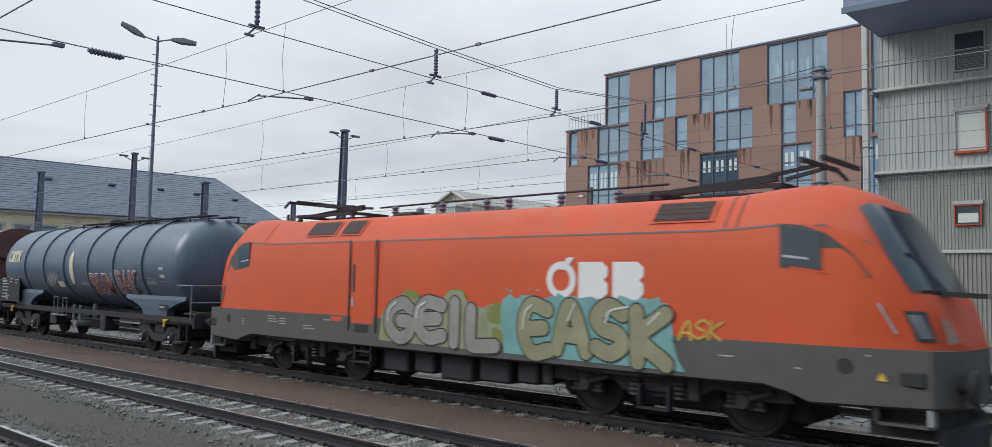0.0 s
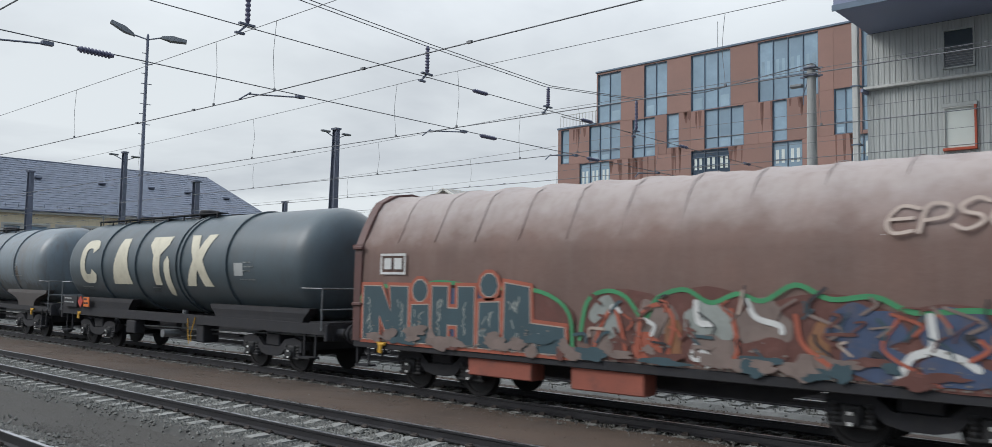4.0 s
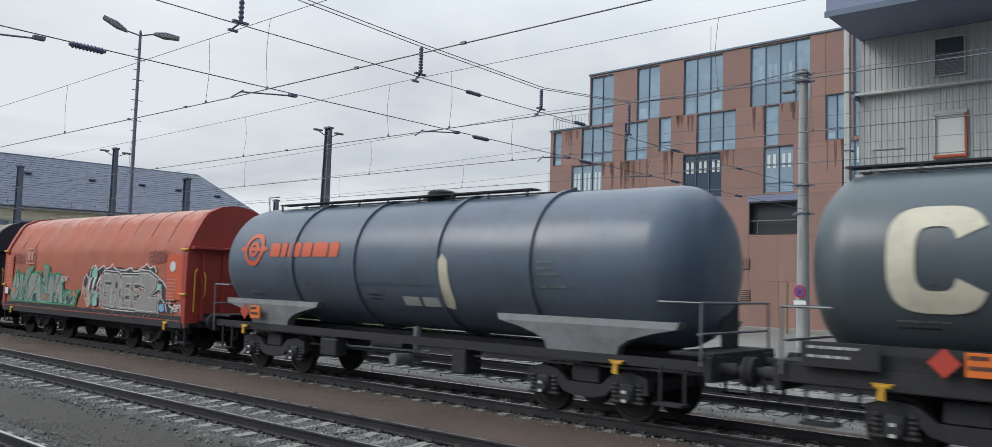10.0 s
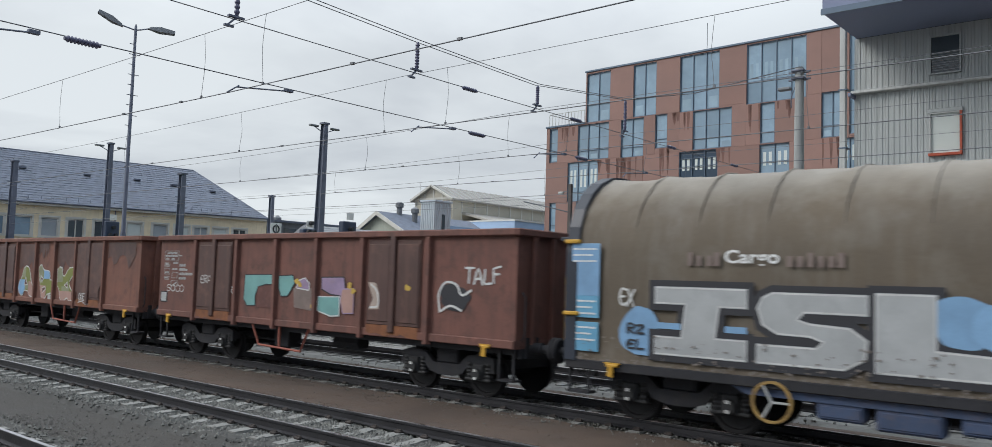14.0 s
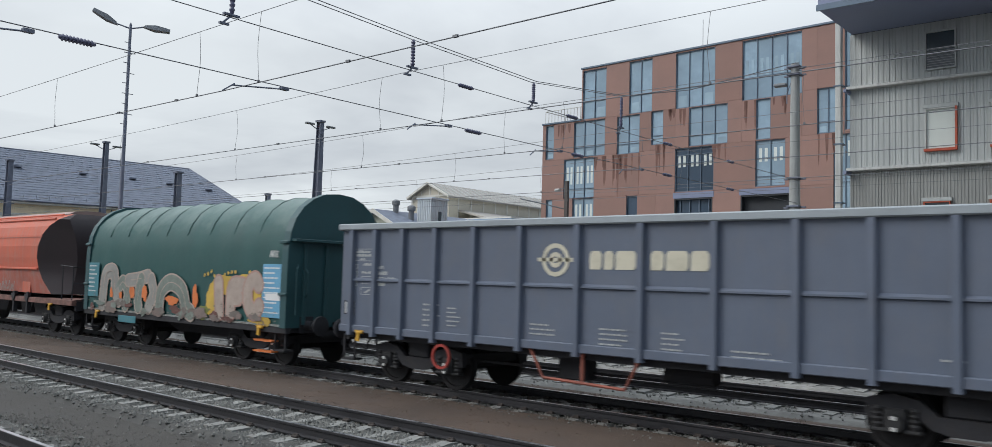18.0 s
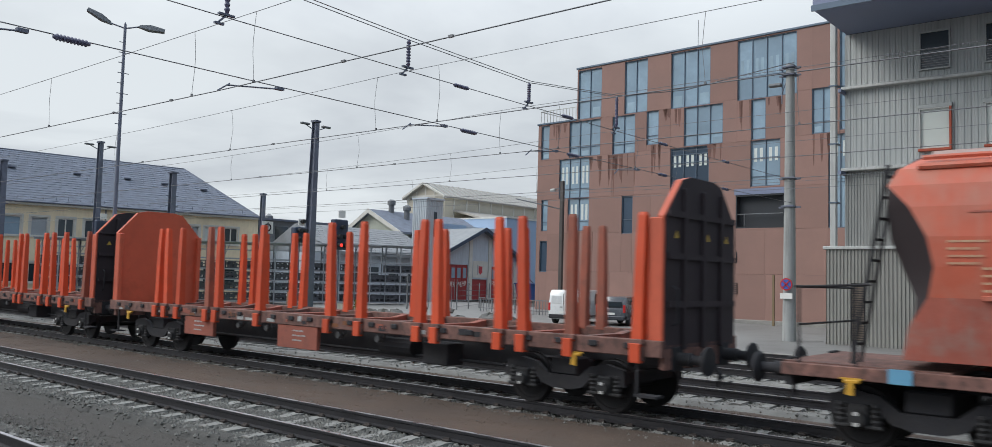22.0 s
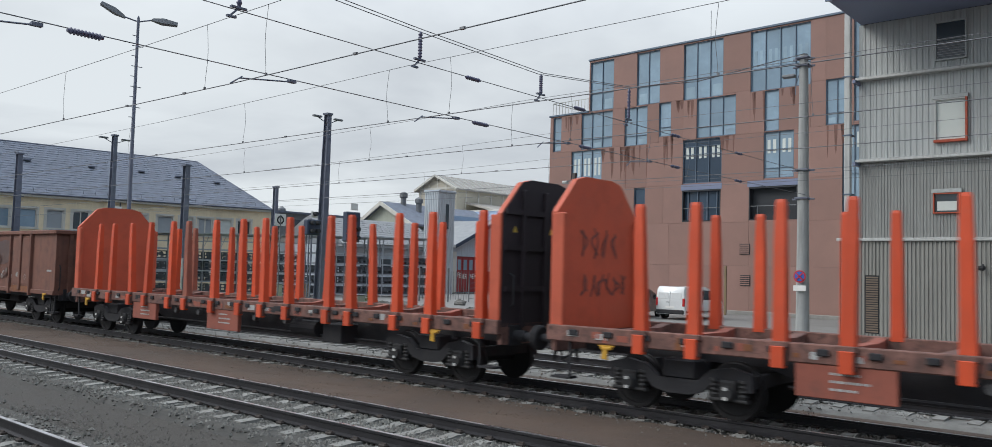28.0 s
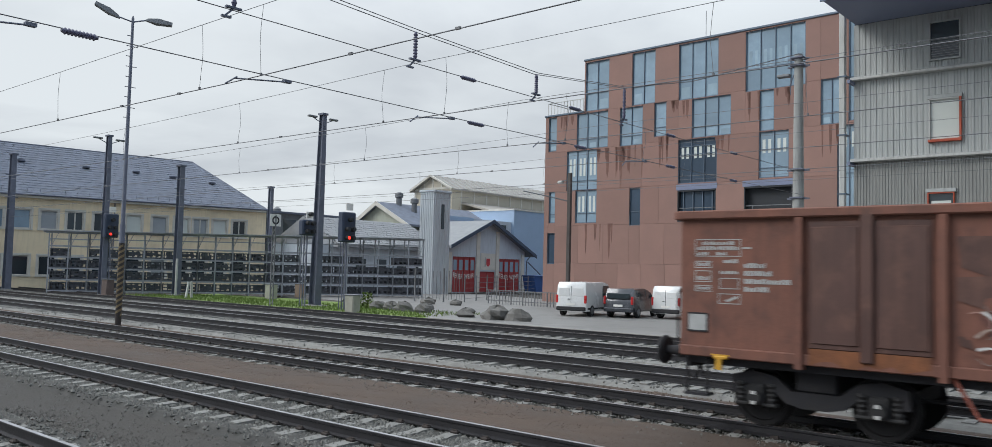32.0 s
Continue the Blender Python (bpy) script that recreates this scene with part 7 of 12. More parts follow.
def small_logo(barrel, marks, R, seed):
    """Four pale shapes near the rear end."""
    for i, (dx, wd) in enumerate(((0.0, 0.3), (0.29, 0.34), (0.58, 0.32), (0.86, 0.38))):
        part("logo_block", wrapped(logo_shape(i, marks[0] + dx, 2.82, wd, 0.46), R, BAR_Z, 0.02, 4), M_cream_logo, barrel, "pale logo shape")
    part("level_mark", wrapped(flat([(marks[1], 2.05), (marks[1] + 0.18, 2.0), (marks[1] + 0.3, 2.2), (marks[1] + 0.26, 3.1), (marks[1] + 0.12, 3.2), (marks[1] - 0.02, 3.0)]), R, BAR_Z, 0.016, 8), M_cream_logo, barrel, "cream level mark")


def large_logo(barrel, marks, R, seed):
    """Four big cream shapes along the barrel."""
    z0, h = 2.06, 1.5
    for i, (x, w) in enumerate(((marks[0], 1.24), (marks[1], 1.26), (marks[2], 1.16), (marks[4], 1.42))):
        part("logo_block", wrapped(logo_shape(i, x, z0, w, h), R, BAR_Z, 0.016, 9), M_cream_logo, barrel, "big cream logo shape")
    lx = marks[3]
    if seed % 2:
        part("level_mark", wrapped(flat([(lx, 1.75), (lx + 0.22, 1.7), (lx + 0.34, 1.9), (lx + 0.3, 2.8), (lx + 0.15, 2.95), (lx - 0.02, 2.75)]), R, BAR_Z, 0.016, 8), M_cream_logo, barrel, "cream level mark")
    else:
        part("level_mark", wrapped(flat([(lx, 1.6), (lx + 0.38, 1.6), (lx + 0.38, 4.0), (lx, 4.0)]), R, BAR_Z, 0.055, 14), M_cream_logo, barrel, "cream level stripe")
        part("mark_line", wrapped(flat([(lx - 0.01, 2.0), (lx + 0.39, 2.0), (lx + 0.39, 2.04), (lx - 0.01, 2.04)]), R, BAR_Z, 0.06, 1), M_under, barrel)


def ring_logo(barrel, marks, R, seed):
    """A red ring on a bar and a row of red blocks."""
    cx, cz = marks[0], 3.02
    s = Shape()
    for r0, r1 in ((0.3, 0.42), (0.1, 0.2)):
        for i in range(24):
            a, b = 2 * math.pi * i / 24, 2 * math.pi * (i + 1) / 24
            s.add([(cx + r0 * math.cos(a), 0, cz + r0 * math.sin(a)), (cx + r1 * math.cos(a), 0, cz + r1 * math.sin(a)), (cx + r1 * math.cos(b), 0, cz + r1 * math.sin(b)), (cx + r0 * math.cos(b), 0, cz + r0 * math.sin(b))], [(0, 1, 2, 3)])
    s.add([(cx - 0.62, 0, cz), (cx - 0.42, 0, cz - 0.08), (cx - 0.42, 0, cz + 0.08)], [(0, 1, 2)]).add([(cx + 0.62, 0, cz), (cx + 0.42, 0, cz - 0.08), (cx + 0.42, 0, cz + 0.08)], [(0, 1, 2)])
    s.add([(cx - 0.22, 0, cz - 0.045), (cx + 0.3, 0, cz - 0.045), (cx + 0.3, 0, cz + 0.045), (cx - 0.22, 0, cz + 0.045)], [(0, 1, 2, 3)])
    part("logo_ring", wrapped(s, R - 0.02, BAR_Z, 0.036, 12), M_reddecal, barrel, "orange-red ring logo")
    for i, (a, b) in enumerate(((0, 0.4), (0.46, 0.68), (0.74, 1.24), (1.3, 1.66), (1.72, 2.26), (2.32, 2.66))):
        z0, z1 = 2.83, 3.18
        x = cx + 0.72
        mid = (a + b) / 2 + x
        part("logo_block", wrapped(flat([(x + a, z0), (x + b - 0.04, z0), (x + b, z0 + 0.08), (x + b, z1 - 0.06), (x + b - 0.06, z1), (x + a + 0.05, z1), (x + a, z1 - 0.06)]), R, BAR_Z, 0.016, 4), M_reddecal, barrel, "orange-red logo block")
    part("level_mark", wrapped(flat([(marks[1], 1.75), (marks[1] + 0.22, 1.7), (marks[1] + 0.31, 1.9), (marks[1] + 0.25, 2.75), (marks[1] + 0.1, 2.9), (marks[1] - 0.05, 2.7)]), R, BAR_Z, 0.016, 8), M_cream_logo, barrel, "cream level mark")


T1, B1, h1, L1 = tank_wagon("dark slate tank wagon with red graffiti and a cream level mark", -22.75, -38.75, M_tank, (-4.85, -2.99, -1.11, 0.93, 2.92, 4.95), "small", (-6.6, -0.55), saddle=False, seed=1, walkway=(-2.0, 7.3))
for tx, x0, ww, zt in (("BUM", 1.08, 1.75, 1.66), ("BAK", 3.1, 1.5, 1.76)):
    for i, (mat, fat, g) in enumerate(((M_gwhite, 0.075, 0.07), (M_gredl, 0.05, 0.035), (M_gwhite, -0.012, 0.0), (M_tank, -0.028, -0.01))):
        part("graffiti" if i == 0 else "paint_layer", wrapped(letters(tx, ww + 2 * g, 0.7 + 2 * g, fat).turned(Matrix.Translation((x0 - g, 0, zt - g))), BAR_R, BAR_Z, 0.014 + 0.006 * i, 6), mat, B1, "red graffiti letters outlined in white" if i == 0 else "")
for i in range(3):
    s = scribble(T1, -3.1 + i * 0.3, 0, 1.85 + 0.15 * i, 0.8, 0.35, M_plate, 30 + i)
    s.data = mesh_of(wrapped(Shape().add([v.co for v in s.data.vertices], [tuple(p.vertices) for p in s.data.polygons]), BAR_R, BAR_Z, 0.014, 6), M_plate)
T3, B3, h3, L3 = tank_wagon("dark slate tank wagon with big cream logo shapes", -55.7, -71.0, M_tank_green, (-4.1, -1.75, 0.75, 1.0, 3.45), "large", (-5.72, -3.35, -0.98, 0.08, 1.27), saddle=False, seed=3, panel=2)
T4, B4, h4, L4 = tank_wagon("faded blue-grey tank wagon with a small pale logo", -71.9, -87.95, M_tank_light, (-5.05, -3.14, -1.19, 0.5, 2.81, 4.77), "small", (-6.65, 0.1), seed=5, walkway=(-6.8, 2.1))
T5, B5, h5, L5 = tank_wagon("dark slate tank wagon with cream logo shapes and a stripe", -88.6, -103.4, M_tank_green, (-4.05, -1.55, 0.45, 0.8, 3.5), "large", (-5.74, -3.5, -1.3, 0.2, 1.15), saddle=False, seed=6, panel=2)
T6, B6, h6, L6 = tank_wagon("dark slate tank wagon with an orange-red ring logo", -104.4, -119.0, M_tank, (-3.55, -1.27, 1.33, 3.73), "ring", (-5.2, 1.4), seed=8, panel=0, walkway=(-5.5, 3.0))
low_, gr_ = [], random.Random(45)
for i in range(181):
    low_.append((-6.9 + 13.8 * i / 180, 1.98 + 0.08 * math.sin(i * 0.21) + gr_.uniform(-0.1, 0.14)))
part("grime_band", wrapped(flat([(6.9, 1.42), (-6.9, 1.42)] + low_), BAR_R, BAR_Z, 0.006, 6), M_tankgrime, B4, "brown grime along the lower barrel")
part("logo_patch", wrapped(flat([(-6.95, 2.63), (-5.38, 2.63), (-5.38, 3.46), (-6.95, 3.46)]), BAR_R, BAR_Z, 0.012, 8), M_tank, B4, "repainted darker patch behind the logo")
part("air_tank", Shape().lathe([(-0.48, 0.0), (-0.5, 0.14), (-0.46, 0.2), (0.46, 0.2), (0.5, 0.14), (0.48, 0.0)], 16, "x", (-3.25, -1.0, 0.69)), M_tankair, T4, "rusty brown air tank")
# rust and grime that has run down the faded barrel below its rings and seams
rs_ = random.Random(44)
for i in range(46):
    x = rs_.choice((-5.05, -3.14, -1.19, 0.5, 2.81, 4.77)) + rs_.choice((-1, 1)) * (0.08 + abs(rs_.gauss(0, 0.22))) if i < 30 else rs_.uniform(-6.8, 6.6)
    z1, w_, ln_ = rs_.uniform(1.75, 2.9), rs_.uniform(0.015, 0.06), rs_.uniform(0.25, 0.9)
    z0 = max(1.5, z1 - ln_)
    part("rust_run", wrapped(flat([(x - w_, z1), (x - w_ * 0.7, (z0 + z1) / 2), (x - w_ * 0.15, z0), (x + w_ * 0.2, z0), (x + w_ * 0.8, (z0 + z1) / 2), (x + w_, z1)]), BAR_R, BAR_Z, 0.008, 8), M_tankrun if i % 3 else M_tankrust, B4, "" if i else "brown rust run on the barrel")
for w, h, k in ((T3, h3, 2.1), (T4, h4, 1.95), (T6, h6, 1.95), (T5, h5, 2.6)):
    op = part("hazard_plate", Shape().box(-h + k, -h + k + 0.42, -1.37, -1.34, 1.28, 1.6, 0.006), M_oplate, w, "orange hazard plate")
    part("stencil_print", bars(2, w=0.36, h=0.08, gap=0.05, seed=4), M_gblack, op, at=(-h + k + 0.04, -1.372, 1.56))
    part("hazard_diamond", Shape().prism([(-h + k - 0.45, 1.44), (-h + k - 0.25, 1.24), (-h + k - 0.05, 1.44), (-h + k - 0.25, 1.64)], -1.37, -1.345), M_rplate, w, "red hazard diamond")
for w, x in ((T3, 1.2), (T5, 1.1)):
    part("hose_rope", Shape().pipe([(x, -1.25, 1.15), (x + 0.15, -1.3, 0.65), (x + 0.2, -1.3, 0.45)], 0.032, 6).pipe([(x + 0.42, -1.25, 1.2), (x + 0.3, -1.3, 0.75), (x + 0.3, -1.3, 0.5)], 0.032, 6), M_yel, w, "yellow rope hanging from the frame")
part("tank_patch", wrapped(Shape().add([(-1.2, 0, 2.25), (1.3, 0, 2.25), (1.3, 0, 2.29), (-1.2, 0, 2.29)], [(0, 1, 2, 3)]), BAR_R, BAR_Z, 0.02, 4), M_tank, B6)
for x in (0.2, 0.78):
    part("label_plate", wrapped(flat([(x, 1.75), (x + 0.5, 1.75), (x + 0.5, 1.98), (x, 1.98)]), BAR_R, BAR_Z, 0.026, 3), M_plate, B6)
# plates, tags and a valve step on the first tank wagon
part("label_plate", wrapped(flat([(-1.82, 1.87), (-1.32, 1.86), (-1.36, 2.1), (-1.84, 2.12)]), BAR_R, BAR_Z, 0.016, 3), M_cream_logo, B1, "cream data plate")
for x, z, ww, rows in ((6.08, 2.64, 0.3, 1), (6.12, 2.41, 0.3, 1), (6.16, 2.2, 0.5, 1)):
    part("label_plate", wrapped(flat([(x, z - 0.1), (x + ww, z - 0.1), (x + ww, z), (x, z)]) if ww < 0.4 else bars(1, w=ww, h=0.03, seed=5).turned(Matrix.Translation((x, 0, z))), BAR_R, BAR_Z, 0.016, 2), M_plate, B1)
for i, (x, z, ww, hh) in enumerate(((0.28, 1.98, 0.5, 0.16), (5.12, 2.08, 0.7, 0.2))):
    sc = scribble(T1, x, 0, z, ww, hh, M_plate, 61 + i)
    sc.data = mesh_of(wrapped(Shape().add([v.co for v in sc.data.vertices], [tuple(q.vertices) for q in sc.data.polygons]), BAR_R, BAR_Z, 0.014, 6), M_plate)
sp = part("data_board", Shape().box(5.8, 6.35, -1.235, -1.222, 1.33, 1.5, 0.004), M_under, T1, "dark plate with pale print")
part("stencil_print", bars(1, w=0.42, h=0.08, seed=3), M_plate, sp, at=(5.87, -1.24, 1.45))
part("valve_step", Shape().pipe([(-2.2, -1.28, 0.92), (-2.2, -1.28, 1.55), (-1.85, -1.28, 1.55), (-1.85, -1.28, 0.92), (-2.2, -1.28, 0.92)], 0.035, 6).pipe([(-1.4, -1.28, 0.92), (-1.4, -1.28, 1.52), (-1.05, -1.28, 1.52), (-1.05, -1.28, 0.92), (-1.4, -1.28, 0.92)], 0.035, 6)
     .box(-2.2, -1.05, -1.38, -1.1, 0.88, 0.92), M_gal, T1, "steel valve step with two hoops")
for x in (-0.75, -0.2):
    part("outlet_pipe", Shape().lathe([(0.62, 0.06), (1.3, 0.06)], 10, "z", (x, -1.12, 0)).lathe([(0.66, 0.1), (0.72, 0.1)], 10, "z", (x, -1.12, 0)), M_gal, T1)

# -- spray paint --
def bent(pts, n=4):
    """A smooth line through points."""
    p = [Vector(q) for q in pts]
    p = [p[0] * 2 - p[1]] + p + [p[-1] * 2 - p[-2]]
    out = []
    for i in range(1, len(p) - 2):
        a, b, c, d = p[i - 1:i + 3]
        for j in range(n):
            t = j / n
            out.append(0.5 * ((2 * b) + (c - a) * t + (2 * a - 5 * b + 4 * c - d) * t * t + (3 * b - a - 3 * c + d) * t ** 3))
    return out + [p[-2]]


def ribbon(shape, pts, w0, w1=None, y=0.0, cap=5):
    """A flat painted stroke along (x, z) points, with round (cap 3 or more) or blunt ends."""
    w1 = w0 if w1 is None else w1
    p, n = [Vector(q) for q in pts], len(pts)
    left, right = [], []
    for i in range(n):
        d = p[min(i + 1, n - 1)] - p[max(i - 1, 0)]
        d = d.normalized() if d.length else Vector((1, 0))
        s = Vector((-d.y, d.x)) * (w0 + (w1 - w0) * i / (n - 1)) / 2
        left.append(p[i] + s)
        right.append(p[i] - s)
    k = len(shape.v)
    shape.v += [(q.x, y - 0.0001 * i, q.y) for i, a in enumerate(zip(left, right)) for q in a]
    shape.f += [(k + 2 * i, k + 2 * i + 1, k + 2 * i + 3, k + 2 * i + 2) for i in range(n - 1)]
    if cap >= 3:
        for c, a, yy in ((p[0], left[0], y - 0.00005), (p[-1], right[-1], y - 0.0001 * n)):
            r = a - c
            k = len(shape.v)
            arc = [c + Vector((r.x * math.cos(t) - r.y * math.sin(t), r.x * math.sin(t) + r.y * math.cos(t))) for t in (math.pi * j / cap for j in range(cap + 1))]
            shape.v += [(q.x, yy, q.y) for q in arc]
            shape.f.append(tuple(range(k, k + cap + 1)))
    return shape


GLYPH = {
    "A": (((0.02, 0), (0.3, 0.75), (0.52, 1), (0.74, 0.7), (0.98, 0)), ((0.25, 0.36), (0.76, 0.36))),
    "B": (((0.12, 0), (0.12, 1), (0.7, 0.95), (0.75, 0.65), (0.3, 0.52), (0.85, 0.4), (0.8, 0.08), (0.12, 0)),),
    "C": (((0.95, 0.8), (0.6, 1), (0.15, 0.75), (0.1, 0.3), (0.5, 0), (0.95, 0.18)),),
    "E": (((0.95, 0.92), (0.4, 1), (0.1, 0.7), (0.1, 0.3), (0.4, 0.0), (0.95, 0.08)), ((0.15, 0.5), (0.8, 0.53))),
    "F": (((0.12, 0), (0.15, 0.9), (0.95, 1)), ((0.15, 0.52), (0.75, 0.56))),
    "G": (((0.92, 0.78), (0.6, 1), (0.15, 0.75), (0.1, 0.3), (0.5, 0), (0.9, 0.12), (0.92, 0.45), (0.55, 0.48))),
    "H": (((0.1, 0), (0.1, 1)), ((0.9, 0), (0.9, 1)), ((0.1, 0.5), (0.9, 0.52))),
    "I": (((0.45, 1), (0.55, 0)),),
    "K": (((0.12, 1), (0.14, 0)), ((0.95, 1), (0.25, 0.5), (0.98, 0))),
    "L": (((0.15, 1), (0.14, 0.15), (0.3, 0.02), (0.95, 0.06)),),
    "M": (((0.03, 0), (0.15, 1), (0.5, 0.35), (0.85, 1), (0.97, 0)),),
    "N": (((0.08, 0), (0.12, 1), (0.88, 0), (0.92, 1)),),
    "O": (((0.5, 1), (0.12, 0.75), (0.1, 0.3), (0.5, 0), (0.9, 0.3), (0.88, 0.75), (0.5, 1)),),
    "P": (((0.12, 0), (0.12, 1), (0.75, 0.95), (0.8, 0.6), (0.2, 0.45)),),
    "R": (((0.12, 0), (0.12, 1), (0.75, 0.95), (0.8, 0.62), (0.2, 0.5), (0.95, 0)),),
    "S": (((0.92, 0.85), (0.5, 1), (0.12, 0.78), (0.3, 0.55), (0.75, 0.45), (0.9, 0.2), (0.5, 0), (0.08, 0.14)),),
    "T": (((0.0, 0.95), (1, 0.98)), ((0.5, 0.95), (0.48, 0))),
    "U": (((0.1, 1), (0.12, 0.2), (0.5, 0), (0.88, 0.2), (0.9, 1)),),
    "X": (((0.05, 0), (0.95, 1)), ((0.05, 1), (0.95, 0))),
    "Z": (((0.08, 0.95), (0.92, 0.95), (0.1, 0.05), (0.95, 0.05)),),
}
GLYPH["G"] = (GLYPH["G"],) if not isinstance(GLYPH["G"][0][0], tuple) else GLYPH["G"]


def spray_word(parent, text, x, y, z, w, h, layers, label, seed=0, curvy=True, taper=1.0, lean=0.0, wild=0.06, cap=6, narrow="I", name="sprayed_letter"):
    """Hand-sprayed letters side by side, each in layers of paint (material, stroke width), the widest first."""
    r = random.Random(seed)
    units = [0.55 if c in narrow else 1.0 for c in text]
    step, at, fat = w / sum(units), x, layers[-1][1]
    for i, c in enumerate(text):
        cw = step * units[i]
        dz, sc, tilt = r.uniform(-wild, wild) * h, 1 + r.uniform(-wild, wild), r.uniform(-wild, wild) + lean
        lines = []
        for g in GLYPH[c]:
            pts = [(at + fat * 0.4 + px * (cw * 1.08 - fat * 0.8) + tilt * (pz - 0.4) * h + r.uniform(-wild, wild) * 0.3 * h, z + fat / 2 + dz + pz * (h * sc - fat) + r.uniform(-wild, wild) * 0.3 * h) for px, pz in g]
            lines.append(bent(pts, 5) if curvy else pts)
        for j, (mat, wd) in enumerate(layers):
            s = Shape()
            for q, ln_ in enumerate(lines):
                ribbon(s, ln_, wd, wd * taper if j == len(layers) - 1 else wd * taper + (wd - fat) * (1 - taper), y - 0.0005 * q, cap)
            part(name if j == len(layers) - 1 else "letter_outline", s, mat, parent, label if j == len(layers) - 1 else "", at=(0, -0.0012 * (i * len(layers) + j), 0))
        at += cw


def spray_line(parent, pts, mat, wd, y, name="spray_stroke", label="", smooth=5, w1=None):
    return part(name, ribbon(Shape(), bent(pts, smooth) if smooth else pts, wd, w1, y), mat, parent, label)


def grown(outline, d):
    """A closed outline pushed outwards by d."""
    n, out = len(outline), []
    area = sum(a[0] * b[1] - b[0] * a[1] for a, b in zip(outline, outline[1:] + outline[:1]))
    sg = 1 if area > 0 else -1
    for i in range(n):
        a, b, c = Vector(outline[i - 1]), Vector(outline[i]), Vector(outline[(i + 1) % n])
        u, v = (b - a).normalized(), (c - b).normalized()
        n1, n2 = Vector((u.y, -u.x)) * sg, Vector((v.y, -v.x)) * sg
        m = (n1 + n2)
        m = m / max(0.35, m.length_squared / 2)
        out.append((b.x + m.x * d, b.y + m.y * d))
    return out


def mist(parent, x, z, rx, rz, mat, y, seed, wob=0.2, name="paint_cloud", label="", at=None):
    """A sprayed field with a lobed edge."""
    s = Shape()
    out = blob(36, rx, rz, seed, wob)
    s.add([(x + a, y, z + b) for a, b in out], [tuple(range(len(out)))])
    return part(name, s, mat, parent, label)


# -- electric locomotive --
def nose(x):
    """Half width, top height and roof-edge half width of the body at x."""
    a = abs(x)
    tops = ((0, 3.86), (6.3, 3.86), (6.9, 3.92), (7.3, 3.95), (7.7, 3.94), (8.0, 3.86), (8.3, 3.68), (8.5, 3.47), (8.9, 2.8), (9.24, 2.22), (9.37, 1.87), (9.48, 1.53))
    wid = ((0, 1.5), (6.8, 1.5), (7.6, 1.48), (8.2, 1.43), (8.7, 1.32), (9.0, 1.2), (9.2, 1.05), (9.36, 0.8), (9.48, 0.5))
    return float(np.interp(a, *zip(*wid))), float(np.interp(a, *zip(*tops)))


SECTION = [(1.5, 1.53), (1.5, 2.0), (1.5, 2.6), (1.495, 3.0), (1.47, 3.22), (1.36, 3.4), (1.2, 3.6), (1.06, 3.74), (0.9, 3.82), (0.6, 3.855), (0.25, 3.86)]


def skin(x, k, lift=0.0):
    """A point on the locomotive's skin: k runs along SECTION."""
    wd, top = nose(x)
    i = min(int(k), len(SECTION) - 2)
    f = k - i
    y = SECTION[i][0] * (1 - f) + SECTION[i + 1][0] * f
    z = SECTION[i][1] * (1 - f) + SECTION[i + 1][1] * f
    return (x, -(y * wd / 1.5 + lift), 1.53 + (z - 1.53) * (top - 1.53) / (3.86 - 1.53) + lift * 0.4)


def skin_patch(x0, x1, k0, k1, lift, nx=8, nk=8, only=0):
    s = Shape()
    for sg in ((only,) if only else (1, -1)):
        rings = []
        for i in range(nx + 1):
            x = x0 + (x1 - x0) * i / nx
            rings.append([(p[0], p[1] * sg, p[2]) for p in (skin(x, k0 + (k1 - k0) * j / nk, lift) for j in range(nk + 1))])
        s.loft(rings, caps=False)
    return s


loco, lh = wagon("electric_locomotive", "red electric locomotive with a grey lower band and graffiti", "locomotive", -2.77 - 0.62, -22.06 + 0.62)
KNOTS = [0, 2, 5, 6.3, 6.8, 6.9, 7.3, 7.6, 7.7, 8.0, 8.2, 8.3, 8.5, 8.7, 8.9, 9.0, 9.1, 9.2, 9.24, 9.3, 9.37, 9.42, 9.475]
st = [-x for x in KNOTS[:0:-1]] + KNOTS


def skirt(x):
    return float(np.interp(abs(x), (0, 7.6, 8.6, 9.22, 9.34, 9.46), (1.504, 1.5, 1.44, 1.36, 1.15, 0.75)))


def skin_at(x, z, lift):
    """A point on the skin at x and height z."""
    wd, top = nose(x)
    zz = 1.53 + (z - 1.53) * 2.33 / (top - 1.53)
    return skin(x, float(np.interp(zz, [q[1] for q in SECTION], range(len(SECTION)))), lift)


def skin_quad(corners, lift, sides=(1, -1), n=5):
    """A four-cornered patch on the skin; corners are (x, z): top inner, top outer, bottom outer, bottom inner."""
    s, (a, b, c, d) = Shape(), [Vector(q) for q in corners]
    for sg in sides:
        s.loft([[(p[0], p[1] * sg, p[2]) for p in (skin_at(*(a.lerp(b, i / n)).lerp(d.lerp(c, i / n), j / n), lift) for j in range(n + 1))] for i in range(n + 1)], caps=False)
    return s


def windscreen(k):
    rows = []
    for j in range(13):
        v = j / 12
        xe, xc, ke = 8.2 + 0.74 * v, 8.44 + 0.76 * v, 6.2 - 3.2 * v
        row = []
        for i in range(9):
            u = i / 8
            p = skin(xe + (xc - xe) * math.sin(u * math.pi / 2), ke + (10 - ke) * u, 0.022)
            row.append((p[0] * k, p[1], p[2]))
        rows.append(row + [(p[0], -p[1], p[2]) for p in row[::-1]])
    return Shape().loft(rows, caps=False)


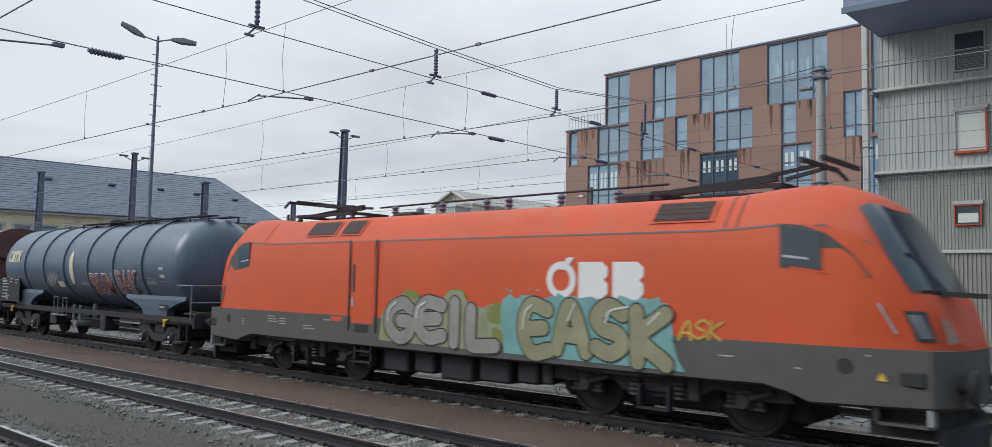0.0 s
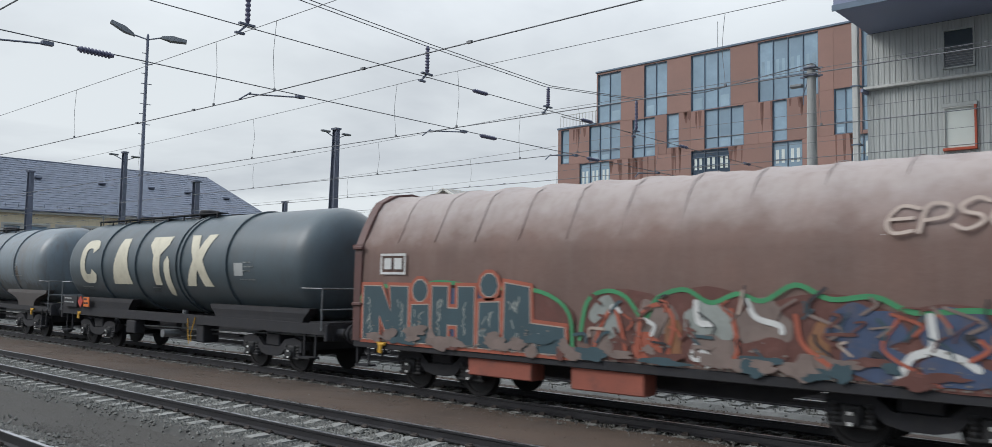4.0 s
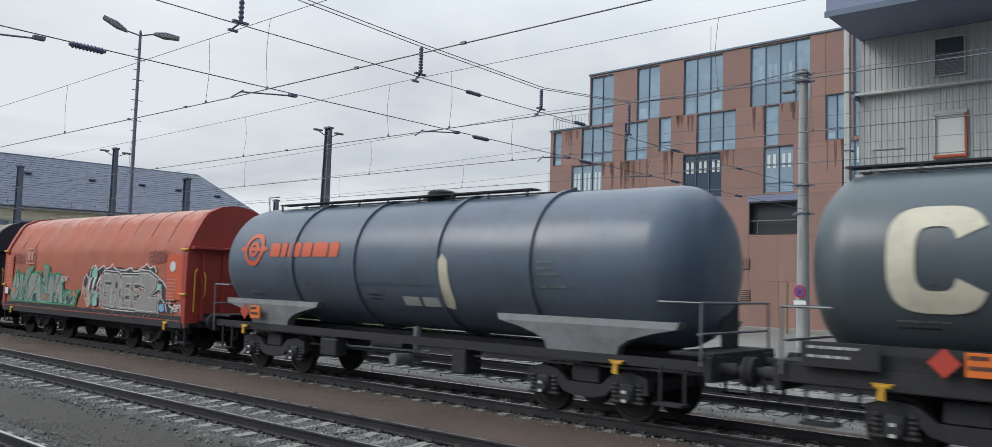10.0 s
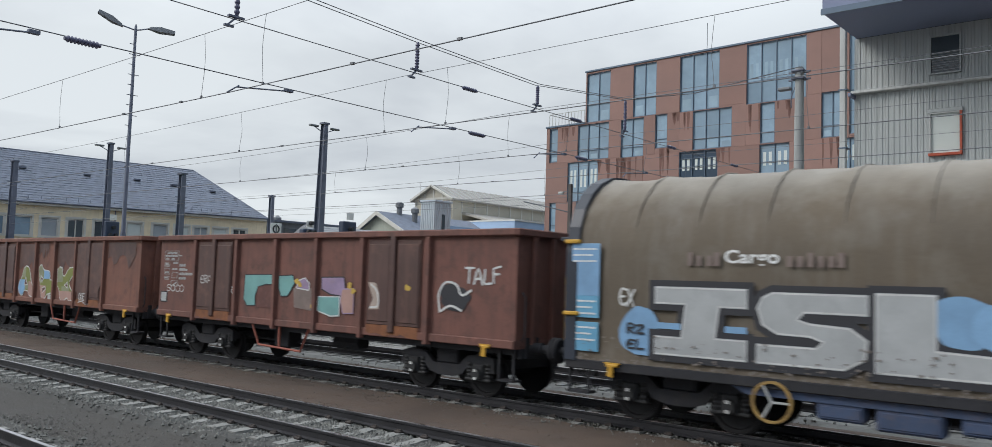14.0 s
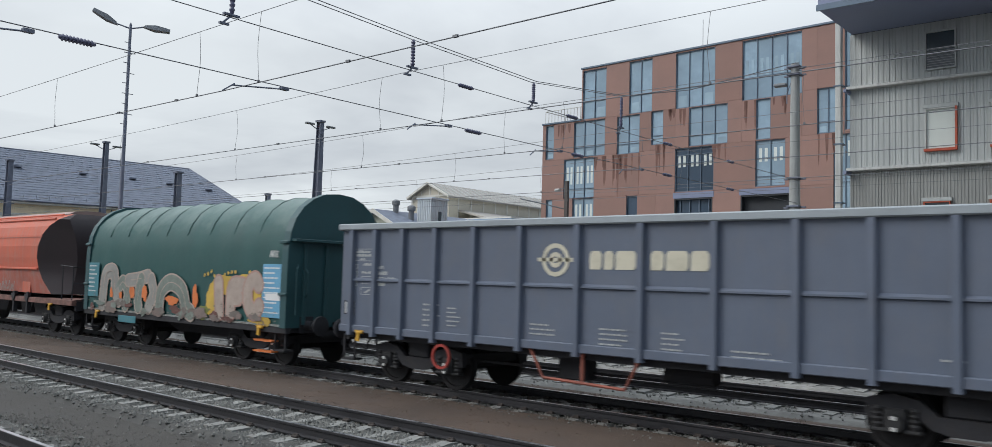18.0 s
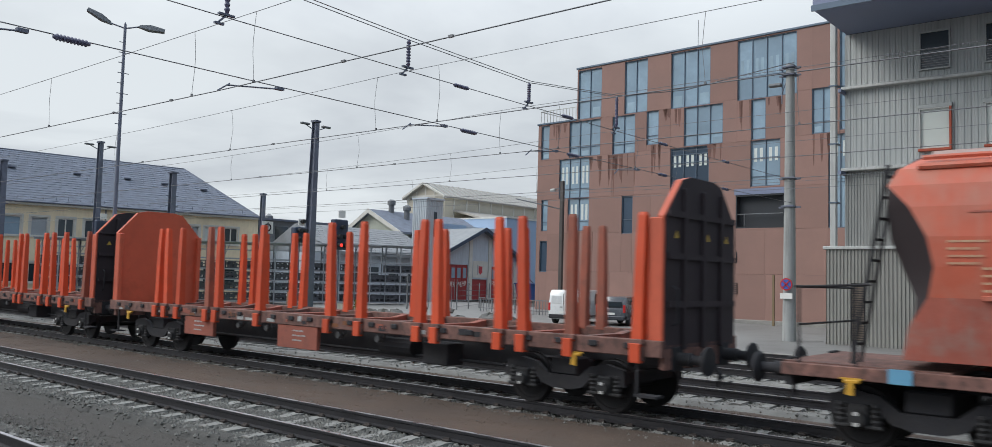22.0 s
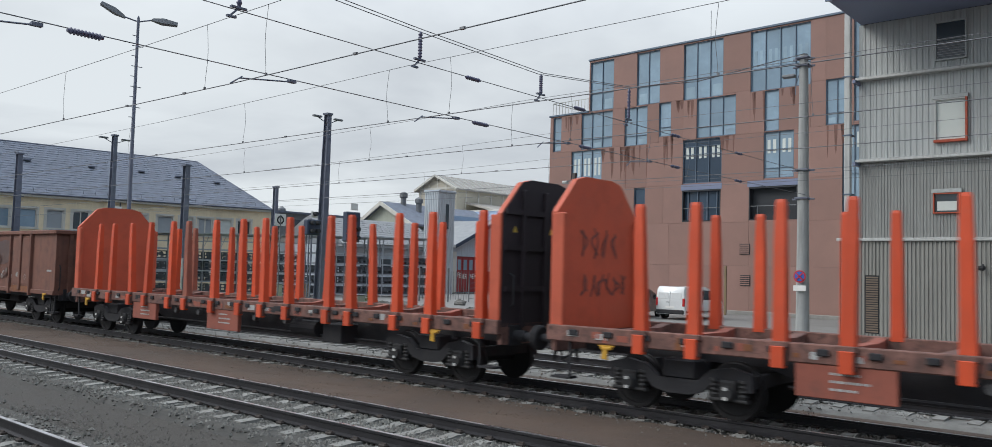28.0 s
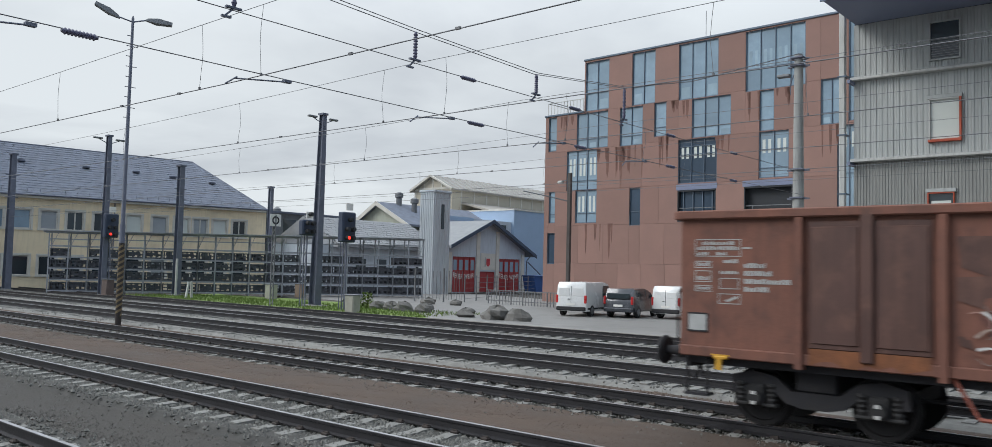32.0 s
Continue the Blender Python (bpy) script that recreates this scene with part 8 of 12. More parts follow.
rings, lows, roofr = [], [], []
for x in st:
    left = [skin(x, k) for k in range(5)]
    rings.append(left + [(p[0], -p[1], p[2]) for p in left[::-1]])
    up = [skin(x, k) for k in range(4, 11)]
    roofr.append(up + [(p[0], -p[1], p[2]) for p in up[::-1]])
    wd = skirt(x)
    a = abs(x)
    x = math.copysign(min(a, 9.46), x)
    zb = float(np.interp(a, (0, 6.0, 7.05, 7.6, 9.46), (0.86, 0.86, 0.88, 0.68, 0.74)))
    lows.append([(x, -wd + 0.14, zb), (x, -wd - 0.004, zb + 0.05), (x, -wd - 0.004, 1.535), (x, wd + 0.004, 1.535), (x, wd + 0.004, zb + 0.05), (x, wd - 0.14, zb)])
body = part("body", Shape().loft(rings, True), M_loco, loco, "red painted body", smooth=35)
part("roof", Shape().loft(roofr, True), M_locoroof, loco, "dusty red roof", smooth=35)
band = part("lower_band", Shape().loft(lows, True), M_band, loco, "dirty grey lower band", smooth=35)
for k in (-1, 1):
    ws = part("windscreen", windscreen(k), M_glass_dark, loco, "raked dark windscreen", smooth=40)
    part("wiper", Shape().bar(skin(k * 9.2, 9, 0.05), skin(k * 8.8, 6.5, 0.05), 0.03), M_black, ws)
    part("wiper_bar", Shape().bar((k * 9.0, -1.15, 2.32), (k * 9.42, -0.2, 2.3), 0.05), M_black, ws)
    part("camera_arm", Shape().bar((k * 9.2, -0.85, 2.3), (k * 9.75, -0.7, 2.28), 0.07), M_black, ws)
    for sg in (-1, 1):
        hl = part("headlight", skin_quad(((k * 8.83, 2.05), (k * 9.08, 2.05), (k * 9.2, 1.64), (k * 8.99, 1.64)), 0.024, (-sg,)), M_glass_dark, loco, "slanted headlight unit")
        part("headlight_lens", skin_quad(((k * 8.88, 2.0), (k * 9.03, 2.0), (k * 9.16, 1.68), (k * 9.02, 1.68)), 0.03, (-sg,)), M_gal, hl)
    # cab side window with its dark swoosh
    for sg in (-1, 1):
        def side(pts, lift):
            return Shape().add([(k * p[0], sg * (nose(p[0])[0] + lift), p[1]) for p in pts], [tuple(range(len(pts)))])
        sw = part("window_surround", side([(7.17, 3.3), (7.5, 3.27), (7.85, 3.14), (8.2, 2.86), (8.46, 2.5), (7.8, 2.56), (7.17, 2.65)], 0.008), M_band, loco, "dark window surround")
        part("side_window", side([(7.21, 3.26), (7.78, 3.15), (7.78, 2.61), (7.21, 2.7)], 0.014), M_glass_dark, sw)
        part("window_bar", side([(7.22, 2.84), (7.6, 2.79), (7.6, 2.76), (7.22, 2.8)], 0.02), M_plate, sw)
        part("handrail", Shape().bar((k * 8.53, sg * (nose(8.53)[0] + 0.03), 2.16), (k * 8.75, sg * (nose(8.75)[0] + 0.03), 1.74), 0.035, n=6), M_plate, loco)
        part("lamp_recess", Shape().lathe([(-0.01, 0.11), (0.015, 0.11)], 16, "y", (k * 8.1, sg * skirt(8.1), 1.27)), M_black, band)
        part("jack_pocket", Shape().box(k * 8.78, k * 9.13, sg * 1.3, sg * 1.42, 1.03, 1.26, 0.03), M_black, band)
        cs = part("cab_step", Shape().box(k * 8.45, k * 9.18, sg * 1.05, sg * 1.36, 0.5, 0.54), M_band, loco)
        for x in (8.45, 9.14):
            part("step_hanger", Shape().box(k * x, k * (x + 0.04), sg * 1.1, sg * 1.36, 0.5, 0.76), M_plate if x > 9 else M_band, cs)
    part("snow_plough", Shape().prism([(k * 9.3, -1.2), (k * 9.6, 0), (k * 9.3, 1.2), (k * 9.2, 1.2), (k * 9.2, -1.2)], 0.15, 0.5, "z"), M_under, loco)
    # black block added behind the steps to stand for shade below the skirt
    part("step_recess", Shape().box(k * 8.3, k * 9.25, -1.08, 1.08, 0.32, 0.8), M_black, loco)
for x0, x1 in ((-4.9, -3.72), (-3.57, -2.78), (4.86, 6.03)):
    for sg in (1, -1):
        vt = part("roof_vent", skin_patch(x0, x1, 4.85, 7.1, 0.02, 2, 4, sg), M_locoroof, loco, "framed roof vent")
        part("vent_grille", skin_patch(x0 + 0.07, x1 - 0.07, 5.05, 6.9, 0.03, 2, 4, sg), M_vent, vt, "dark grille")
        for i in range(4):
            k = 5.2 + i * 0.45
            part("grille_bar", skin_patch(x0 + 0.07, x1 - 0.07, k, k + 0.07, 0.036, 1, 1, sg), M_recess, vt)
part("roof_seam", skin_patch(-9.0, 9.0, 3.95, 4.1, 0.008, 30, 1), M_band, body)
for x in (-8.0, -6.55, 6.25, 6.45):
    part("roof_seam", skin_patch(x, x + 0.025, 4.2, 10, 0.008, 1, 10), M_recess, loco)
dr_ = part("side_door", Shape().box(-2.86, -2.1, -1.508, -1.5, 1.38, 3.22), M_loco, loco)
for x in (-2.95, -2.0):
    part("grab_rail", Shape().box(x - 0.016, x + 0.016, -1.54, -1.505, 1.2, 3.26, 0.01), M_band, dr_, "dark grab rail")
part("door_handle", Shape().box(-2.84, -2.78, -1.53, -1.505, 2.1, 2.7), M_band, dr_)
part("door_lock", Shape().box(-2.84, -2.78, -1.53, -1.505, 1.75, 1.95), M_plate, dr_)
part("foot_pocket", Shape().box(-2.75, -2.25, -1.515, -1.5, 1.18, 1.36, 0.03), M_black, band)
part("ladder_step", Shape().box(-2.8, -2.2, -1.45, -1.3, 0.74, 0.78).box(-2.8, -2.2, -1.45, -1.3, 0.5, 0.54).box(-2.8, -2.76, -1.45, -1.3, 0.45, 1.1).box(-2.24, -2.2, -1.45, -1.3, 0.45, 1.1), M_under, loco)
part("red_plate", Shape().box(-3.6, -3.2, -1.512, -1.5, 1.4, 1.5), M_loco, band)
for i, (x, z, w_, n_) in enumerate(((-7.4, 1.3, 0.14, 3), (-6.2, 1.42, 0.5, 3), (-5.7, 1.38, 0.3, 3), (-4.7, 1.25, 0.5, 2), (-3.9, 1.42, 0.4, 1), (6.2, 1.3, 0.3, 1), (7.4, 1.2, 0.12, 1), (8.4, 1.45, 0.1, 1))):
    part("stencil_print", bars(n_, w=w_, h=0.035, gap=0.03, seed=i), M_plate, band, at=(x, -1.506, z))
part("stencil_print", bars(1, w=2.0, h=0.13, seed=3), M_white_logo, band, "white stencilled print", at=(3.0, -1.512, 1.33))
part("warning_triangle", flat([(8.52, 1.1), (8.66, 1.1), (8.59, 1.22)], -1.46), M_gyel, band)
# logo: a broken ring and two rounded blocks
lg = Shape()
for i in range(34):
    a, b = 2 * math.pi * i / 34, 2 * math.pi * (i + 1) / 34
    lg.add([(0.33 + r_ * math.cos(t_), 0, 0.32 + r_ * math.sin(t_)) for r_, t_ in ((0.2, a), (0.33, a), (0.33, b), (0.2, b))], [(0, 1, 2, 3)])
lg.add([(0.3, -0.004, 0.5), (0.44, -0.004, 0.5), (0.62, -0.004, 0.72), (0.46, -0.004, 0.72)], [(0, 1, 2, 3)])
part("logo_ring", lg, M_white_logo, body, "white ring of the operator's logo", at=(2.78, -1.512, 2.1))
for x in (3.5, 4.22):
    part("logo_block", flat([(x, 2.1), (x + 0.5, 2.1), (x + 0.62, 2.2), (x + 0.62, 2.36), (x + 0.54, 2.43), (x + 0.62, 2.5), (x + 0.62, 2.64), (x + 0.5, 2.74), (x, 2.74)], -1.513), M_white_logo, body, "white block of the operator's logo")
# graffiti
for i, (x, z, rx, rz, mat) in enumerate(((2.35, 1.95, 0.34, 0.16, M_gteal), (3.2, 2.02, 0.55, 0.12, M_gteal), (4.3, 2.03, 0.65, 0.12, M_gteal), (5.24, 1.6, 0.16, 0.42, M_gteal), (2.1, 1.5, 0.18, 0.3, M_gteal), (5.1, 1.98, 0.2, 0.1, M_gteal),
                                         (-0.9, 2.02, 0.32, 0.13, M_golive), (0.45, 2.06, 0.26, 0.16, M_golive), (1.55, 1.75, 0.22, 0.2, M_golive), (-1.6, 1.35, 0.14, 0.25, M_golive), (1.6, 1.3, 0.14, 0.2, M_golive))):
    mist(body, x, z, rx, rz, mat, -1.51 - 0.0006 * i, i, 0.2, label="sprayed cloud of paint")
for i in range(30):
    r_ = random.Random(100 + i)
    x, z = r_.uniform(1.8, 2.6) if i < 16 else r_.uniform(2.8, 5.4), r_.uniform(1.7, 2.3)
    part("paint_dot", flat([(x + a, z + b) for a, b in blob(8, 0.045 * r_.uniform(0.3, 1), 0.04 * r_.uniform(0.4, 1), i)], -1.509), M_gteal, body)
cl, cr_ = [(1.78, 1.02), (1.72, 1.35), (1.66, 1.8)], random.Random(31)
for i in range(19):
    cl.append((1.72 + i * 0.19, 2.08 + 0.1 * math.sin(i * 1.9) + cr_.uniform(-0.05, 0.06)))
cl += [(5.2, 1.9), (5.28, 1.6), (5.42, 1.4), (5.5, 1.15), (5.62, 0.98)]
part("paint_cloud", flat(cl, -1.5155), M_gteal, body, "turquoise sprayed cloud")
gcl = [(-1.86, 1.05), (-1.8, 1.6), (-1.5, 1.95), (-1.1, 2.08), (-0.85, 1.98), (-0.4, 2.0), (0.1, 2.02), (0.3, 2.18), (0.62, 2.16), (0.8, 1.95), (1.2, 1.85), (1.45, 1.95), (1.7, 1.72), (1.72, 1.5), (1.6, 1.02)]
part("paint_cloud", flat(gcl, -1.5145), M_gsage, body, "dull green sprayed cloud")
spray_word(body, "GEIL", -1.72, -1.522, 1.0, 3.35, 1.0, ((M_gblack, 0.33), (M_gdust, 0.275)), "grey bubble-letter graffiti with black outlines", 5, wild=0.05)
spray_word(body, "EASK", 2.1, -1.522, 0.98, 3.25, 1.08, ((M_gblack, 0.33), (M_gkhaki, 0.275)), "sage green bubble-letter graffiti with black outlines", 8, wild=0.05)
for pts in (((-1.3, 1.9), (-1.5, 1.75), (-1.55, 1.5)), ((-0.4, 1.92), (-0.62, 1.8), (-0.66, 1.6)), ((2.45, 1.95), (2.3, 1.8), (2.25, 1.5)), ((3.45, 2.0), (3.3, 1.7)), ((4.55, 1.98), (4.2, 1.9), (4.1, 1.7)), ((5.15, 1.9), (4.95, 1.7))):
    spray_line(body, pts, M_gwhite, 0.035, -1.54)
spray_word(body, "ASK", 5.5, -1.514, 1.48, 0.75, 0.34, ((M_gyel, 0.045),), "yellow sprayed tag", 3, lean=0.2, name="tag")
part("nose_tag", skin_quad(((9.22, 1.98), (9.3, 1.92), (9.4, 1.64), (9.3, 1.6)), 0.02, (1,)), M_gpink, body)
# pantographs and roof line
for x, raised in ((-5.3, 0), (5.6, 0)):
    pg = part("pantograph", Shape().bar((x - 1.2, -0.55, 4.0), (x + 1.2, -0.55, 4.0), 0.07).bar((x - 1.2, 0.55, 4.0), (x + 1.2, 0.55, 4.0), 0.07).bar((x - 1.2, -0.55, 4.0), (x - 1.2, 0.55, 4.0), 0.07).bar((x + 1.2, -0.55, 4.0), (x + 1.2, 0.55, 4.0), 0.07), M_under, loco, "folded pantograph")
    part("lower_arm", Shape().bar((x - 1.1, 0, 4.05), (x + 0.9, 0, 4.2), 0.12), M_under, pg)
    part("upper_arm", Shape().bar((x + 0.9, -0.3, 4.2), (x - 0.9 if x < 0 else x + 1.6, -0.2, 4.32), 0.06).bar((x + 0.9, 0.3, 4.2), (x - 0.9 if x < 0 else x + 1.6, 0.2, 4.32), 0.06), M_under, pg)
    hx = x + 1.6 if x > 0 else x - 1.2
    part("collector_head", Shape().bar((hx, -0.8, 4.36), (hx, 0.8, 4.36), 0.07).bar((hx + 0.35, -0.8, 4.36), (hx + 0.35, 0.8, 4.36), 0.07).bar((hx, 0.8, 4.36), (hx + 0.1, 1.0, 4.2), 0.05).bar((hx, -0.8, 4.36), (hx + 0.1, -1.0, 4.2), 0.05), M_under, pg)
    for dx in (-1.1, 1.1):
        for dy in (-0.5, 0.5):
            part("insulator", Shape().lathe([(3.8, 0.05), (3.84, 0.09), (3.87, 0.05), (3.9, 0.09), (3.93, 0.05), (3.97, 0.09), (4.0, 0.04)], 10, "z", (x + dx, dy, 0)), M_insul, pg)
ml = part("main_line_bar", Shape().pipe([(-4.1, 0.3, 4.2), (-1.5, 0.2, 4.22), (4.3, 0.2, 4.25)], 0.05, 6), M_under, loco, "roof line on insulators")
for x in (-3.4, -1.73, -0.32, 0.34, 1.78, 3.18):
    part("insulator", Shape().lathe([(3.8, 0.06)] + [(3.85 + i * 0.05, (0.1, 0.06)[i % 2]) for i in range(7)] + [(4.22, 0.04)], 10, "z", (x, 0.2, 0)), M_insul, ml)
part("antenna", Shape().bar((-7.7, 0, 3.8), (-7.7, 0, 4.15), 0.06), M_black, loco)
part("roof_box", Shape().box(-2.9, -2.2, -0.3, 0.5, 3.84, 3.98, 0.04), M_under, loco)
part("roof_box", Shape().box(3.5, 4.3, -0.4, 0.4, 3.84, 4.05, 0.05), M_under, loco)
LB = Shape()
for k in (-1, 1):
    LB.prism([(-2.3, 0.62), (-2.2, 0.85), (-0.9, 0.92), (-0.5, 0.72), (0.5, 0.72), (0.9, 0.92), (2.2, 0.85), (2.3, 0.62), (1.9, 0.6), (1.0, 0.72), (0.6, 0.5), (-0.6, 0.5), (-1.0, 0.72), (-1.9, 0.6)], k * 1.0, k * 1.14)
    LB.box(-0.45, 0.45, k * 0.9, k * 1.2, 0.55, 0.95, 0.04)
LB.box(-0.3, 0.3, -1, 1, 0.5, 0.9, 0.03)
LB.box(-2.35, 2.35, -0.62, 0.62, 0.26, 0.82, 0.05)
LBM = mesh_of(LB, M_under)
for x in (-4.95, 4.95):
    lb = part("bogie", LBM, None, loco, at=(x, 0, 0))
    for dx in (-1.5, 1.5):
        w_ = part("wheelset", LOCO_WHEEL, None, lb, at=(dx, 0, 0.575))
        WHEELS.append((w_, (dx, 0, 0.575), 0.575))
        for k in (-1, 1):
            part("axle_box", AXBOX, None, lb, at=pose(dx, k * 1.08, 0.575, 0, 0, 0 if k < 0 else 180))
            part("damper", Shape().bar((dx + 0.5, k * 1.18, 0.75), (dx + 0.1, k * 1.18, 0.62), 0.09, n=8), M_box, lb)
            part("brake_block", Shape().prism([(dx - 0.7, 0.4), (dx - 0.56, 0.3), (dx - 0.52, 0.78), (dx - 0.72, 0.8)], k * 0.7, k * 0.86), M_under, lb)
            part("sand_box", Shape().box(dx - 0.98, dx - 0.74, k * 1.0, k * 1.22, 0.48, 0.9, 0.03).pipe([(dx - 0.86, k * 1.05, 0.5), (dx - 0.82, k * 0.9, 0.25), (dx - 0.66, k * 0.78, 0.1)], 0.02, 6), M_box, lb)
    for k in (-1, 1):
        for dx in (-0.42, 0.42):
            part("spring", Shape().lathe([(0.5 + i * 0.04, (0.13, 0.1)[i % 2]) for i in range(11)], 12, "z", (dx, k * 1.2, 0)), M_box, lb)
        part("yaw_damper", Shape().lathe([(-0.85, 0.035), (-0.3, 0.035), (-0.3, 0.06), (0.45, 0.06), (0.45, 0.03), (0.85, 0.03)], 10, "x", (-0.75, k * 1.28, 0.86)), M_band, lb, "grey yaw damper")
        part("bogie_step", Shape().box(-0.3, 0.3, k * 1.22, k * 1.4, 0.3, 0.33).box(-0.3, -0.26, k * 1.24, k * 1.38, 0.33, 0.7).box(0.26, 0.3, k * 1.24, k * 1.38, 0.33, 0.7), M_under, lb)
for x0, x1, z0 in ((-2.0, -1.2, 0.38), (-1.0, -0.4, 0.42), (-0.2, 0.7, 0.35), (0.9, 1.7, 0.4), (1.9, 2.4, 0.45)):
    part("equipment_box", Shape().box(x0, x1, -1.25, 1.25, z0, 0.86, 0.04), M_under, loco)
part("floor_pan", Shape().box(-9.2, 9.2, -1.1, 1.1, 0.8, 1.0), M_under, loco)
ends(loco, lh + 0.02, 1.05)


# -- sliding-hood tarpaulin wagons --
def hood_outline(kind, grow=0.0):
    if kind == "poly":
        pts = [(1.45, 0.98), (1.45, 1.6), (1.45, 2.3), (1.44, 2.9), (1.41, 3.12), (1.24, 3.45), (1.02, 3.86), (0.86, 4.06), (0.45, 4.26), (0.0, 4.33)]
    else:
        pts = [(1.45, 0.98), (1.45, 1.6), (1.45, 2.3), (1.44, 2.85), (1.38, 3.25), (1.25, 3.58), (1.02, 3.88), (0.74, 4.09), (0.38, 4.23), (0.0, 4.27)]
    return [(y + grow if y > 0.02 else 0.0, z + (grow if z > 3.2 else 0)) for y, z in pts]


def hood_wagon(label, front, rear, kind, tarp, endmat, hoops, bog, sill_mat, seed, three=False):
    w, half = wagon("tarpaulin_wagon", label, "covered wagon", front, rear)
    out = hood_outline(kind)
    full = [(-y, z) for y, z in out] + [(y, z) for y, z in out[-2::-1]]
    rings, n, r = [], hoops * 5, random.Random(seed)
    ph = [r.uniform(0, 6.3) for _ in range(40)]
    for i in range(n + 1):
        x = -half + 0.22 + (2 * half - 0.44) * i / n
        f = (i % 5) / 5
        dip = -0.035 * math.sin(math.pi * f)
        ring = []
        for j, (y, z) in enumerate(full):
            top = max(0.0, (z - 2.6) / 1.7)
            wob = 0.012 * math.sin(x * 5.1 + ph[j % 40]) + 0.009 * math.sin(x * 11 + j * 1.7) + r.uniform(-0.008, 0.008) * top
            k = (dip * (0.4 + 0.6 * top) + wob) if 0 < j < len(full) - 1 else 0
            ring.append((x, y * (1 + k / 1.45), z + k * top))
        rings.append(ring)
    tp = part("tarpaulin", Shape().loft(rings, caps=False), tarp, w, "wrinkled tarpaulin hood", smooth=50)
    for i in range(1, hoops):
        x = -half + 0.22 + (2 * half - 0.44) * i / hoops
        hp = hood_outline(kind, 0.006)[4:]
        line = [(-y, z) for y, z in hp] + [(y, z) for y, z in hp[-2::-1]]
        part("hoop_ridge", Shape().pipe([(x, y, z) for y, z in line], 0.026 if kind == "round" else 0.016, 5), tarp, tp)
    for k in (-1, 1):
        big = hood_outline(kind, 0.045)
        o = [(-y, z) for y, z in big] + [(y, z) for y, z in big[-2::-1]]
        ew = part("end_wall", Shape().prism(o, k * (half - 0.24), k * half, "x"), endmat, w, "steel end wall")
        x = k * (half + 0.02)
        for y in (-1.0, -0.35, 0.35, 1.0):
            part("end_rib", Shape().box(x - 0.04, x + 0.04, y - 0.05, y + 0.05, 1.05, 3.0, 0.01), endmat, ew)
        part("end_ledge", Shape().box(k * (half - 0.02), k * (half + 0.2), -1.4, 1.4, 3.05, 3.12, 0.01), endmat, ew)
        part("end_handrail", Shape().pipe([(x + k * 0.1, -1.3, 1.3), (x + k * 0.1, -1.3, 2.4), (x + k * 0.02, -1.2, 2.5)], 0.04, 6).pipe([(x + k * 0.05, -1.0, 1.7), (x + k * 0.14, -1.0, 1.8), (x + k * 0.14, -1.0, 2.3), (x + k * 0.05, -1.0, 2.4)], 0.04, 6), M_yel if seed != 4 else endmat, ew)
        for z in (1.75, 3.0):
            part("end_latch", Shape().box(k * (half - 0.3), k * (half + 0.02), -1.54, -1.46, z, z + 0.07, 0.015), M_yel if seed in (2, 3) else endmat, ew)
        part("corner_step", Shape().box(k * (half - 0.5), k * (half - 0.05), -1.45, -1.2, 0.42, 0.46).bar((k * (half - 0.48), -1.4, 0.44), (k * (half - 0.48), -1.4, 0.95), 0.04).bar((k * (half - 0.08), -1.4, 0.44), (k * (half - 0.08), -1.4, 0.95), 0.04), M_under, w)
    part("side_sill", Shape().box(-half, half, -1.47, -1.33, 0.84, 1.0, 0.015), sill_mat, w)
    part("side_sill", Shape().box(-half, half, 1.33, 1.47, 0.84, 1.0, 0.015), sill_mat, w)
    part("floor", Shape().box(-half + 0.1, half - 0.1, -1.33, 1.33, 0.86, 1.05), M_under, w)
    part("centre_beam", Shape().prism([(-half, 0.9), (half, 0.9), (half, 0.75), (bog - 1.5, 0.72), (bog - 2.2, 0.5), (-bog + 2.2, 0.5), (-bog + 1.5, 0.72), (-half, 0.75)], -0.45, 0.45), M_under, w)
    for k in (-1, 1):
        if three:
            b = bogie(w, k * bog, 1.7)
            w3 = part("wheelset", WHEEL, None, b, at=(0, 0, 0.46))
            WHEELS.append((w3, (0, 0, 0.46), 0.46))
            for s_ in (-1, 1):
                part("axle_box", AXBOX, None, b, at=pose(0, s_ * 1.0, 0.46, 0, 0, 0 if s_ < 0 else 180))
                part("side_beam", Shape().box(-2.2, 2.2, s_ * 0.95, s_ * 1.05, 0.66, 0.84, 0.02), M_under, b)
        else:
            bogie(w, k * bog)
        part("brake_handle", YHANDLE, None, w, "yellow handle", at=(k * (half - 1.0), -1.5, 0.92))
    ends(w, half)
    return w, tp, half


H1, TP1, hh1 = hood_wagon("brown tarpaulin wagon covered in colourful graffiti", -40.5, -54.45, "poly", M_tarp_brown, M_end_maroon, 12, 4.63, M_under, 1)
part("tool_box", Shape().box(-3.5, -1.9, -1.4, -1.0, 0.5, 0.85, 0.02), M_deckred, H1)
part("tool_box", Shape().box(-1.0, 0.5, -1.4, -1.0, 0.45, 0.86, 0.02), M_deckred, H1)
SY = -1.478
